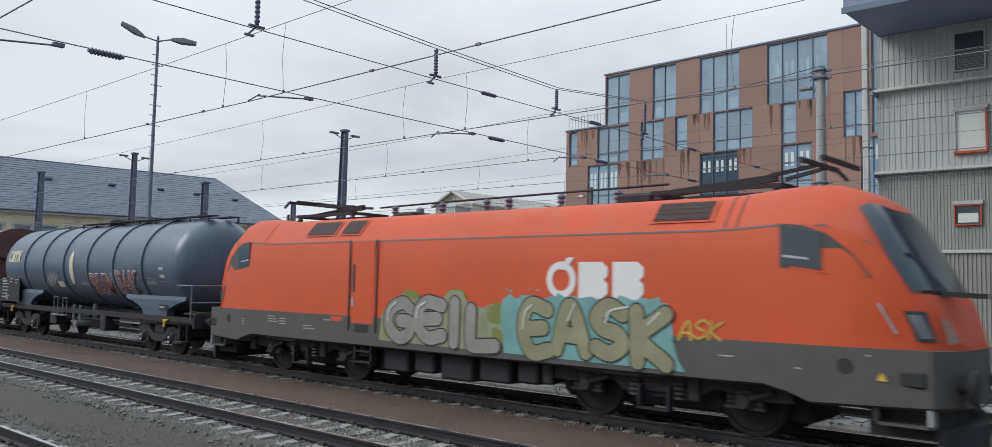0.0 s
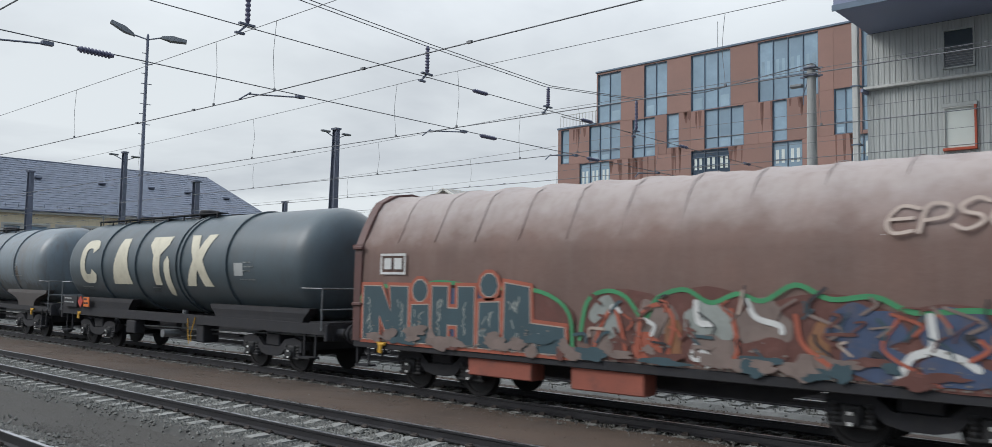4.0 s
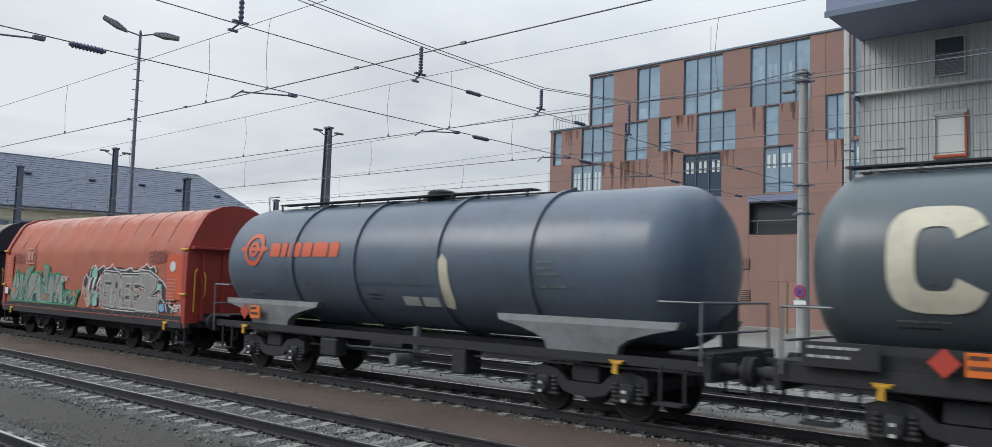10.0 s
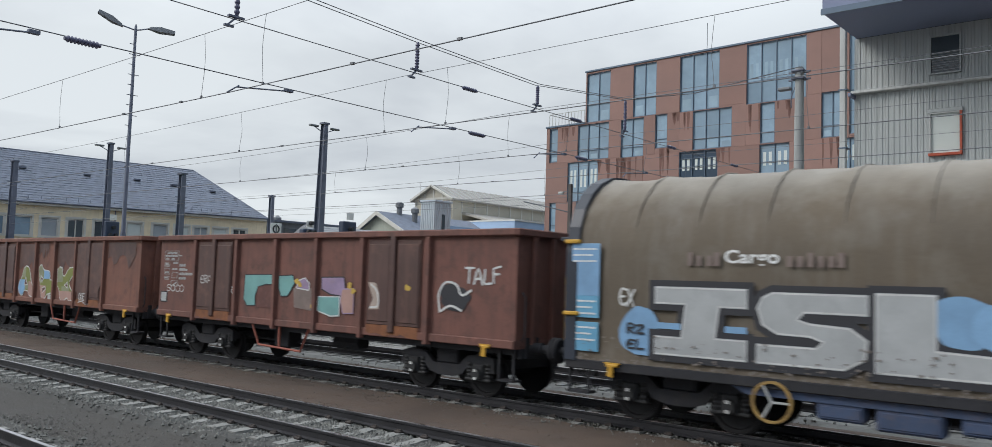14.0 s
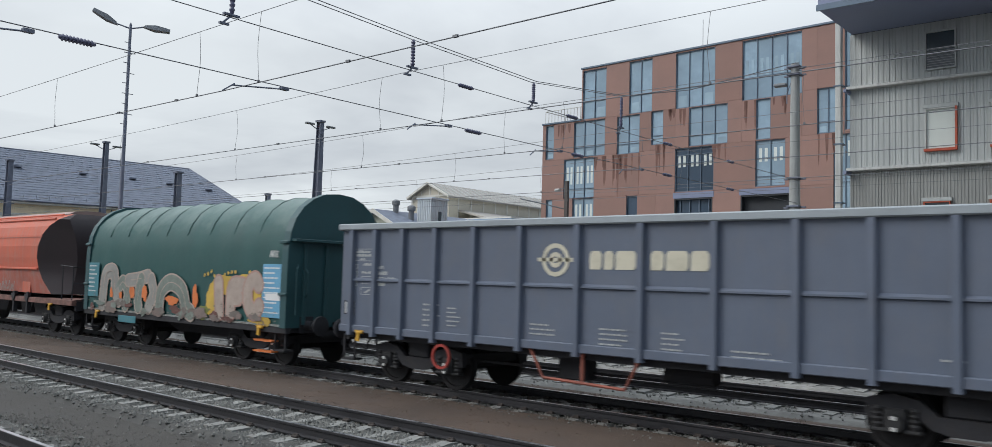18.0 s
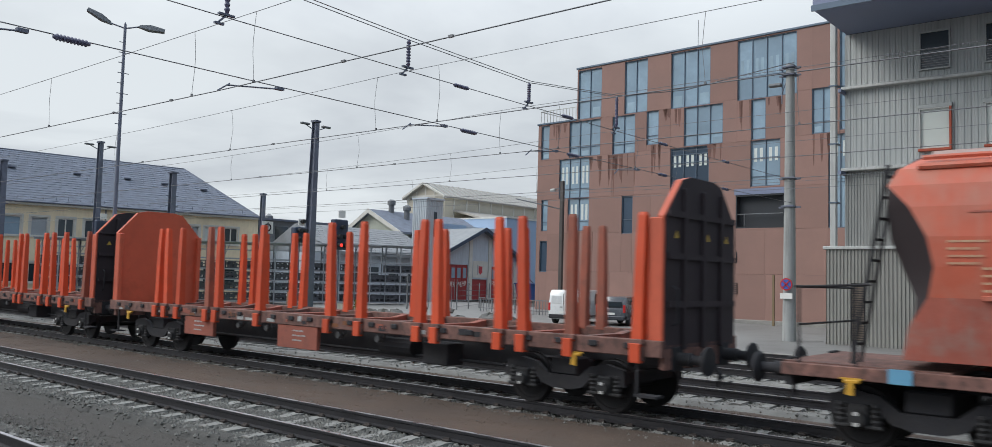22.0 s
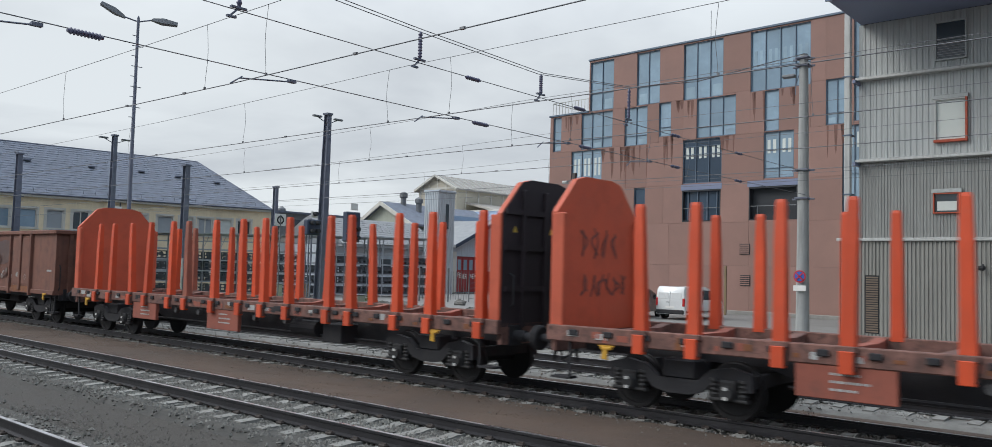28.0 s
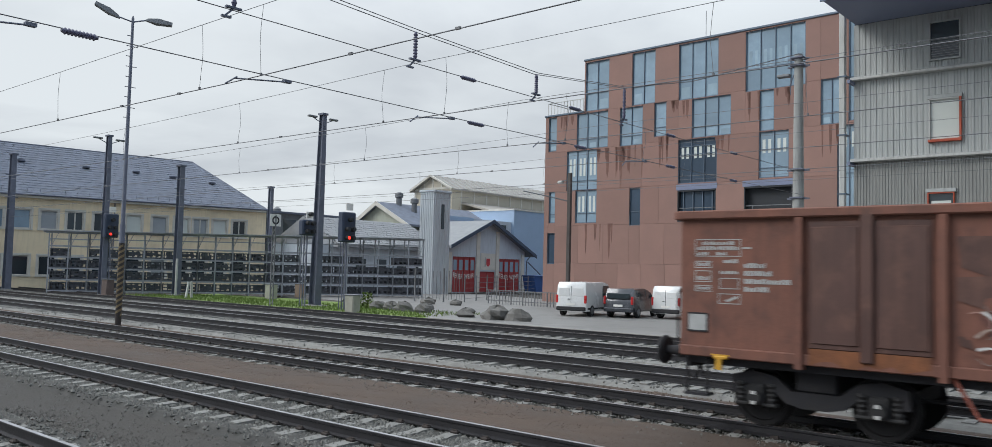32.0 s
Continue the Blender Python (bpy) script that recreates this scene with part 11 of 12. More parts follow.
CAMO = (  # outline, holes, and colour fields as (material, lo, hi, left, right), all in units of the letter's box
    ((-2.48, -1.02, 1.24, 2.3), [(0.02, 0.36), (0.0, 0.26), (0.08, 0.1), (0.2, 0.02), (0.3, 0.04), (0.36, 0.17), (0.42, 0.21), (0.6, 0.18), (0.67, 0.06), (0.81, 0.0), (0.97, 0.01), (0.99, 0.12), (0.9, 0.3), (0.76, 0.5), (0.7, 0.7), (0.64, 0.87),
                                 (0.55, 0.97), (0.41, 1.0), (0.3, 0.92), (0.24, 0.77), (0.19, 0.62), (0.09, 0.52)],
     [[(0.45, 0.6), (0.39, 0.38), (0.56, 0.39)]], ((M_golive, None, None, None, None), (M_gsage, 0.62, None, None, 0.42), (M_gblue, None, 0.55, None, 0.41), (M_gpink, None, 0.5, 0.62, None), (M_gsage, 0.24, 0.36, 0.42, 0.62))),
    ((-0.71, 0.53, 1.18, 2.36), [(0.01, 0.87), (0.04, 0.97), (0.13, 1.0), (0.22, 0.94), (0.3, 0.86), (0.43, 0.84), (0.63, 0.83), (0.73, 0.79), (0.76, 0.7), (0.75, 0.58), (0.9, 0.55), (0.98, 0.45), (0.99, 0.33), (0.93, 0.22), (0.78, 0.19), (0.62, 0.16),
                                 (0.54, 0.07), (0.39, 0.0), (0.28, 0.03), (0.22, 0.16), (0.16, 0.34), (0.09, 0.56), (0.03, 0.74)],
     [[(0.18, 0.66), (0.34, 0.59), (0.22, 0.52)], [(0.31, 0.31), (0.45, 0.36), (0.52, 0.3), (0.34, 0.21)]], ((M_golive, None, None, None, None), (M_gsage, 0.48, None, None, 0.32), (M_gblue, 0.6, None, 0.36, None), (M_gpink, None, 0.4, None, 0.55))),
    ((0.86, 2.16, 1.2, 2.3), [(0.0, 0.93), (0.1, 1.0), (0.25, 0.97), (0.32, 0.74), (0.42, 0.72), (0.7, 0.98), (0.93, 1.0), (1.0, 0.87), (0.74, 0.6), (0.72, 0.46), (0.98, 0.2), (0.95, 0.06), (0.8, 0.0), (0.62, 0.1), (0.5, 0.02), (0.3, 0.0), (0.2, 0.1), (0.14, 0.34), (0.04, 0.42)],
     [[(0.5, 0.46), (0.62, 0.54), (0.64, 0.4)]], ((M_golive, None, None, None, None), (M_gsage, 0.55, None, None, 0.34), (M_gsage, 0.28, 0.42, 0.3, 0.75), (M_gpink, None, 0.28, None, None))))
for n, ((x0, x1, z0, z1), outline, gaps, fields) in enumerate(CAMO):
    def put(pts):
        return [(x0 + a * (x1 - x0), z0 + b * (z1 - z0)) for a, b in pts]
    part("letter_outline", flat(grown(put(outline), 0.034), OY - 0.004), M_gwhite, O2)
    for j, (mat, lo, hi, left, right) in enumerate(fields):
        part("sprayed_letter", flat(put(clipped(outline, lo, hi, left, right)), OY - 0.008 - 0.0015 * j), mat, O2, "camouflage-coloured field of a white-edged sprayed letter")
    for g in gaps:
        part("letter_outline", flat(grown(put(g), 0.03), OY - 0.017), M_gwhite, O2)
        part("letter_hole", flat(put(g), OY - 0.0185), M_gbrown, O2)
for x0, x1, z0, z1, sd in ((-2.52, -1.08, 2.25, 3.1, 1), (0.75, 2.15, 2.3, 3.1, 2), (2.4, 4.2, 1.6, 3.1, 3), (4.5, 6.3, 2.5, 3.12, 4), (-0.85, 0.0, 2.75, 3.12, 5)):
    r_ = random.Random(900 + sd)
    n_ = 9
    low = [(x0 + (x1 - x0) * i / n_, z0 + r_.uniform(-0.2, 0.25)) for i in range(n_ + 1)]
    part("paint_field", flat(low + [(x1, z1), (x0, z1)], OY - (0.0022 if sd != 3 else 0.05)), M_wdoor, O2, "darker weathered field")
spray_word(O2, "OKEU", 2.68, OY - 0.054, 1.24, 0.6, 0.26, ((M_gwhite, 0.03),), "small white sprayed tag", 18, wild=0.08, narrow="", name="tag")
spray_line(O2, ((2.66, 1.18), (2.95, 1.22), (3.2, 1.14), (3.42, 1.16)), M_gwhite, 0.03, OY - 0.054)
part("label_plate", Shape().box(0.2, 0.57, OY - 0.03, OY - 0.022, 1.18, 1.36, 0.004), M_plate, O2, "pale data plate")

O3, oh3 = open_wagon("slate-blue open wagon with pale rim and a ring logo", -175.95, -190.5, M_bluewag, 0, [-6.9, -6.15, -5.3, -4.35, -3.3, -2.15, -0.86, 0.41, 1.72, 3.0, 4.05, 5.1, 6.9], 5.15, 3.42, 3, rail=2.15, rimmat=M_bluerim)
ls = Shape()
for r0, r1 in ((0.22, 0.3), (0.06, 0.14)):
    for i in range(24):
        a, b = 2 * math.pi * i / 24, 2 * math.pi * (i + 1) / 24
        ls.add([(r_ * math.cos(t_), 0, r_ * math.sin(t_)) for r_, t_ in ((r0, a), (r1, a), (r1, b), (r0, b))], [(0, 1, 2, 3)])
ls.add([(-0.4, 0, -0.03), (0.4, 0, -0.03), (0.4, 0, 0.04), (-0.4, 0, 0.04)], [(0, 1, 2, 3)])
part("logo_ring", ls, M_cream_logo, O3, "cream ring logo", at=(-1.36, -1.388, 2.66))
for a, b in ((-0.62, -0.38), (-0.33, -0.14), (-0.1, 0.3), (0.58, 0.82), (0.86, 1.26), (1.3, 1.62)):
    part("logo_block", Shape().prism([(a, 2.5), (b - 0.04, 2.5), (b, 2.56), (b, 2.76), (b - 0.05, 2.82), (a + 0.05, 2.82), (a, 2.76)], -1.39, -1.38), M_cream_logo, O3, "cream logo block")
for i, (x, z, ww, rows) in enumerate(((-4.0, 1.7, 0.4, 5), (-1.9, 1.5, 0.7, 3), (-0.4, 1.5, 0.6, 5), (0.8, 1.5, 0.5, 5), (2.0, 1.3, 0.8, 3), (4.9, 1.4, 0.4, 1), (6.2, 1.3, 0.3, 2))):
    part("stencil_print", bars(rows, w=ww, h=0.04, gap=0.045, seed=200 + i), M_plate, O3, at=(x, -1.388, z))
part("corner_ladder", Shape().bar((6.75, -1.46, 1.0), (6.75, -1.46, 3.0), 0.05).bar((7.2, -1.46, 0.5), (7.2, -1.46, 2.6), 0.05).box(6.75, 7.2, -1.5, -1.42, 2.55, 2.6).box(6.75, 7.2, -1.5, -1.42, 1.6, 1.65), M_bluerim, O3)
part("brake_wheel", Shape().lathe([(-0.02, 0.2), (-0.02, 0.25), (0.02, 0.25), (0.02, 0.2), (-0.02, 0.2)], 20, "y", (-4.1, -1.42, 0.72)), M_end_red, O3, "red handbrake wheel")

O4, oh4 = open_wagon("worn red-brown open wagon with faded graffiti at the train's end", -301.62, -314.45, M_eaos2, 0, [-4.5, -2.6, -0.87, 0.73, 2.42, 4.36], 4.4, 3.32, 4, doors=(-3.55, 3.4), plain_door=1, guard=-0.6)
for i, (x0, x1, z0, z1) in enumerate(((-2.45, -1.0, 2.35, 2.9), (-0.76, 0.66, 2.4, 2.92), (0.82, 2.34, 2.1, 3.0), (-2.45, -1.3, 1.95, 2.4), (-0.74, 0.3, 2.2, 2.45), (-2.45, -1.0, 1.4, 1.62))):
    r_ = random.Random(40 + i)
    part("paint_field", flat([(x0 + r_.uniform(0, 0.12), z0 + r_.uniform(0, 0.15)), ((x0 + x1) / 2, z0 + r_.uniform(-0.12, 0.12)), (x1 - r_.uniform(0, 0.12), z0 + r_.uniform(0, 0.1)), (x1, z1 - r_.uniform(0, 0.12)), ((x0 + x1) / 2 + 0.2, z1), (x0, z1 - r_.uniform(0, 0.1))], OY - 0.002 - 0.0003 * i), M_wdoor, O4, "darker brown overpainted field")
part("stencil_print", bars(1, w=0.42, h=0.1, seed=77), M_plate, O4, at=(5.75, OY - 0.004, 1.92))
for z in (2.5, 2.34):
    part("warning_mark", Shape().prism([(-0.66, z), (-0.5, z), (-0.58, z + 0.13)], oh4, oh4 + 0.006, "x"), M_gyel, O4, "small yellow warning triangle")
r_, k = random.Random(77), 0
for cx, cz, sx, sz, count in ((-1.95, 1.85, 0.24, 0.55, 18), (-1.45, 2.2, 0.25, 0.3, 9), (-0.3, 1.8, 0.5, 0.6, 30), (0.35, 2.05, 0.2, 0.3, 9), (1.0, 1.9, 0.22, 0.5, 12), (1.75, 1.8, 0.26, 0.16, 6)):
    for i in range(count):
        x, z, q = cx + r_.gauss(0, sx * 0.6), cz + r_.gauss(0, sz * 0.5), r_.uniform(0.07, 0.2)
        mat = r_.choice((M_gtaupe, M_gbrown, M_eaos2, M_eaos2, M_eaos2, M_gbrown, M_wdoor))
        mist(O4, x, z, q, q * r_.uniform(0.7, 1.2), mat, OY - 0.004 - 0.0004 * k, 900 + k, 0.25, "graffiti_patch", "faded sprayed oval")
        a = r_.uniform(0, 6.3)
        spray_line(O4, [(x + q * 0.95 * math.cos(a + j * 0.6), z + q * 0.95 * math.sin(a + j * 0.6)) for j in range(5)], (M_gpink, M_gtaupe, M_gtaupe, M_gtaupe)[k % 4], 0.013, OY - 0.0345 - 0.0002 * k)
        if k % 4 == 1:
            a = r_.uniform(-0.9, 0.9)
            spray_line(O4, [(x + 0.13 * (j - 1) * math.cos(a) - 0.03 * (j % 2) * math.sin(a), z + 0.13 * (j - 1) * math.sin(a) + 0.03 * (j % 2) * math.cos(a)) for j in range(3)], M_gwhite if k % 8 == 1 else M_gbeige, 0.04, OY - 0.052 - 0.0001 * k, smooth=4, w1=0.015)
        k += 1
spray_line(O4, ((2.38, 1.85), (2.5, 1.6), (2.75, 1.4), (2.82, 1.3)), M_gwhite, 0.1, OY - 0.004, w1=0.04)
part("paint_field", flat([(3.0, 1.66), (3.14, 1.8), (3.26, 1.78), (3.24, 1.58)], OY - 0.048), M_ggrey, O4, "pale blue sprayed wedge")
part("paint_field", flat([(-1.02, 1.5), (-0.96, 2.1), (-0.9, 2.1), (-0.92, 1.5)], OY - 0.006), M_gblue, O4, "pale blue sprayed stripe")
mist(O4, 2.8, 1.45, 0.26, 0.18, M_gtaupe, OY - 0.003, 990, 0.25, "graffiti_patch", "grey-brown sprayed cloud")
spray_line(O4, ((3.88, 1.52), (3.8, 1.6), (3.88, 1.72), (3.96, 1.62), (3.88, 1.52)), M_gbeige, 0.022, OY - 0.05)

# -- hopper wagon --
HP, hph = wagon("hopper_wagon", "faded red hopper wagon with yellow handwheels", "hopper wagon", -204.2, -218.65)
# level by level: height, half width, side's end, end plane, end's half width
LEVELS = ((4.15, 0.75, 5.5, 5.55, 0.7), (3.94, 1.25, 5.5, 5.75, 1.0), (3.7, 1.39, 5.08, 5.85, 0.95), (3.4, 1.46, 4.72, 5.9, 0.85), (3.0, 1.5, 4.5, 5.88, 0.75), (2.6, 1.48, 4.42, 5.75, 0.66),
          (2.2, 1.43, 4.5, 5.6, 0.6), (1.8, 1.37, 4.78, 5.6, 0.66), (1.35, 1.3, 5.35, 5.7, 0.8))


def hopper_face(pick, first=0, last=9):
    """One strip of faces down the levels between two of the plan's corners."""
    rows = [[(-min(a + 0.75, xe - 0.1) if sx < 0 and a == xs else a * sx, b * sy, z) for a, b, sx, sy in pick(w_, xs, xe, we)] for z, w_, xs, xe, we in LEVELS[first:last]]
    return Shape().loft(rows, caps=False)


hb = None
for sy in (-1, 1):
    sd = part("side_sheet", hopper_face(lambda w_, xs, xe, we: ((xs, w_, -1, sy), (xs, w_, 1, sy)), 0, 7), M_hop, HP, "faded red side sheet")
    part("lower_sheet", hopper_face(lambda w_, xs, xe, we: ((xs, w_, -1, sy), (xs, w_, 1, sy)), 6, 9), M_hop_low, HP, "grimy lower side sheet")
    hb = hb or sd
    for sx in (-1, 1):
        part("corner_sheet", hopper_face(lambda w_, xs, xe, we: ((xs, w_, sx, sy), (xe, we, sx, sy))), M_hop_end, HP, "near-black corner sheet", smooth=60)
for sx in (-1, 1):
    part("end_sheet", hopper_face(lambda w_, xs, xe, we: ((xe, we, sx, -1), (xe, we, sx, 1))), M_hop_end, HP, "near-black sloped end sheet", smooth=60)
part("side_crease", Shape().bar((-4.75, -1.47, 3.32), (4.75, -1.47, 3.32), 0.025), M_hop_low, hb)
part("side_rail", Shape().box(-4.6, 4.5, -1.49, -1.42, 2.17, 2.24, 0.01), M_hop, hb)
for k in (-1, 1):
    part("end_platform", Shape().box(k * 5.0, k * hph, -1.3, 1.3, 1.16, 1.22), M_deck, HP)
    part("end_railing", Shape().pipe([(k * 7.0, -1.3, 1.2), (k * 7.0, -1.3, 2.3), (k * 6.0, -1.3, 2.35)], 0.045, 6).pipe([(k * 7.05, -1.3, 2.3), (k * 7.05, 1.3, 2.3), (k * 7.05, 1.3, 1.2)], 0.045, 6).pipe([(k * 7.0, -1.3, 1.75), (k * 7.0, 1.3, 1.75)], 0.035, 6).pipe([(k * 6.2, -1.3, 1.2), (k * 6.2, -1.3, 2.35)], 0.04, 6), M_under, HP)
    lad = part("end_ladder", Shape().bar((k * 6.0, 0.6, 1.2), (k * 5.5, 0.6, 4.1), 0.05).bar((k * 6.0, 1.0, 1.2), (k * 5.5, 1.0, 4.1), 0.05), M_under, HP)
    for i in range(8):
        f_ = (i + 0.5) / 8
        part("rung", Shape().bar((k * (6.0 - 0.5 * f_), 0.6, 1.2 + 2.9 * f_), (k * (6.0 - 0.5 * f_), 1.0, 1.2 + 2.9 * f_), 0.03), M_under, lad)
    bogie(HP, k * 5.35)
rf_ = part("roof", Shape().prism([(-0.85, 4.14), (-0.6, 4.26), (-0.2, 4.3), (0.2, 4.3), (0.6, 4.26), (0.85, 4.14)], -5.35, 5.25, "x"), M_hoproof, HP, "dusty flap roof")
rl_ = part("end_ladder", Shape().bar((-6.35, -1.0, 1.2), (-5.85, -1.0, 4.05), 0.05).bar((-6.35, -0.6, 1.2), (-5.85, -0.6, 4.05), 0.05), M_under, HP, "black end ladder")
for i in range(9):
    part("rung", Shape().bar((-6.3 + 0.053 * i, -1.0, 1.5 + i * 0.3), (-6.3 + 0.053 * i, -0.6, 1.5 + i * 0.3), 0.035), M_under, rl_)
part("roof_flap_rail", Shape().bar((-5.4, -1.0, 4.12), (5.3, -1.0, 4.12), 0.07, n=6), M_hop, rf_)
part("roof_flap_rail", Shape().bar((-5.4, -1.27, 3.96), (5.3, -1.27, 3.96), 0.09, n=6), M_hop, rf_)
part("side_frame", Shape().box(-hph, hph, -1.4, -1.25, 1.02, 1.2, 0.01), M_deck, HP)
part("side_frame", Shape().box(-hph, hph, 1.25, 1.4, 1.02, 1.2, 0.01), M_hop_low, HP)
part("end_beam", Shape().box(hph - 0.12, hph, -1.25, 1.25, 0.86, 1.2), M_under, HP)
part("end_beam", Shape().box(-hph, -hph + 0.12, -1.25, 1.25, 0.86, 1.2), M_under, HP)
part("centre_beam", Shape().box(-hph + 0.12, hph - 0.12, -0.3, 0.3, 0.86, 1.15), M_under, HP)
for x in (-3.3, -2.1, 0.2, 2.4, 3.6):
    part("side_bracket", Shape().box(x - 0.06, x + 0.06, -1.42, -1.28, 0.62, 1.38, 0.01).prism([(x - 0.2, 1.3), (x + 0.2, 1.3), (x + 0.07, 1.05), (x - 0.07, 1.05)], -1.44, -1.36), M_under, HP)
    part("discharge_chute", Shape().prism([(x - 0.7, 1.2), (x + 0.7, 1.2), (x + 0.35, 0.6), (x - 0.35, 0.6)], -0.95, 0.95), M_under, HP)
for x in (-1.05, -0.3):
    hw = part("handwheel", Shape().lathe([(-0.02, 0.33), (-0.02, 0.38), (0.02, 0.38), (0.02, 0.33), (-0.02, 0.33)], 28, "y", (x, -1.52, 1.42)), M_ywheel, HP, "dull yellow handwheel")
    for i in range(3):
        a = i * 2.09 + 0.4
        part("spoke", Shape().bar((x, -1.52, 1.42), (x + 0.34 * math.cos(a), -1.52, 1.42 + 0.34 * math.sin(a)), 0.03), M_ywheel, hw)
    part("spindle", Shape().bar((x, -1.52, 1.42), (x, -1.3, 1.42), 0.07, n=8), M_under, hw)
for i, (x, w_, kind) in enumerate(((-3.2, 0.36, "bar"), (-2.8, 0.42, "wedge"), (-2.32, 0.15, "bar"), (-2.12, 0.28, "bar"), (-1.76, 0.15, "bar"), (-1.54, 0.46, "ring"), (-1.02, 0.42, "bar"))):
    lean = 0.1
    out = {"bar": [[(0, 0), (1, 0), (1, 1), (0, 1)]], "wedge": [[(0, 0), (1, 0), (0.78, 1), (0.42, 1)]],
           "ring": [[(0.25, 0), (0.75, 0), (1, 0.25), (1, 0.75), (0.75, 1), (0.25, 1), (0.25, 0.76), (0.66, 0.74), (0.68, 0.26), (0.25, 0.24)], [(0.25, 0), (0.25, 0.24), (0.32, 0.3), (0.3, 0.7), (0.25, 0.76), (0.25, 1), (0, 0.75), (0, 0.25)]]}[kind]
    for o in out:
        part("logo_block", Shape().prism([(x + a * w_ + lean * b, 2.85 + 0.44 * b) for a, b in o], -1.506, -1.49), M_oldcream, hb, "slanted cream logo shape")
part("logo_frame", Shape().box(-2.25, -1.95, -1.485, -1.47, 2.36, 2.6), M_oldcream, hb)
for x0, x1 in ((-1.8, -1.62), (-1.56, -1.36), (-1.3, -1.1), (-0.62, -0.5), (-0.44, -0.3), (-0.24, -0.08)):
    part("logo_block", Shape().prism([(x0, 2.37), (x1 - 0.03, 2.37), (x1, 2.42), (x1, 2.53), (x1 - 0.04, 2.58), (x0, 2.58)], -1.485, -1.465), M_oldcream, hb)
part("warning_triangle", Shape().prism([(-1.12, 2.32), (-0.68, 2.32), (-0.9, 2.68)], -1.492, -1.47), M_yel, hb, "yellow warning triangle")
for i, (x, z) in enumerate(((-5.0, 2.95), (-4.6, 2.6), (-4.05, 2.95))):
    part("stencil_print", bars(4, w=0.5, h=0.045, gap=0.05, seed=240 + i), M_oldcream, hb, at=(x, -1.5, z))
part("blue_plate", Shape().box(-5.75, -5.45, -1.425, -1.4, 1.02, 1.22), M_cyan, HP)
part("primer_patch", Shape().box(3.0, 3.7, -1.36, -1.33, 1.35, 1.95), M_hop, HP)
for x in (-hph + 1.0, hph - 1.6):
    part("brake_handle", YHANDLE, None, HP, "yellow handle", at=(x, -1.42, 0.98))
for i in range(5):
    scribble(HP, 0.9 + i * 0.28, -1.385, 1.35, 0.3, 0.5, M_ggrey, 250 + i, "tag", 0.03, 3)
ends(HP, hph)

# -- stake wagons for logs --
STAKE_SHAPE = Shape().loft([[(-0.105, -0.09, 0), (0.105, -0.09, 0), (0.105, 0.09, 0), (-0.105, 0.09, 0)], [(-0.09, -0.085, 0.5), (0.09, -0.085, 0.5), (0.09, 0.075, 0.5), (-0.09, 0.075, 0.5)], [(-0.085, -0.08, 1.5), (0.085, -0.08, 1.5), (0.085, 0.06, 1.5), (-0.085, 0.06, 1.5)],
                            [(-0.07, -0.06, 2.12), (0.07, -0.06, 2.12), (0.07, 0.05, 2.12), (-0.07, 0.05, 2.12)], [(-0.055, -0.05, 2.17), (0.055, -0.05, 2.17), (0.055, 0.04, 2.17), (-0.055, 0.04, 2.17)]], True)
STAKE, STAKE_RUST = mesh_of(STAKE_SHAPE, M_stake), mesh_of(STAKE_SHAPE, M_stake_rust)
POCKET = mesh_of(Shape().box(-0.14, 0.14, -0.075, 0.06, -0.02, 0.07, 0.012).box(-0.12, 0.12, -0.06, 0.04, -0.28, -0.05, 0.01), M_deck)
TIP = mesh_of(Shape().box(-0.1, 0.1, -0.09, 0.05, -0.32, 0.0, 0.01), M_stake)
HB = [(-1.35, 1.22), (1.35, 1.22), (1.35, 3.4), (0.75, 4.05), (0.45, 4.12), (-0.45, 4.12), (-0.75, 4.05), (-1.35, 3.4)]


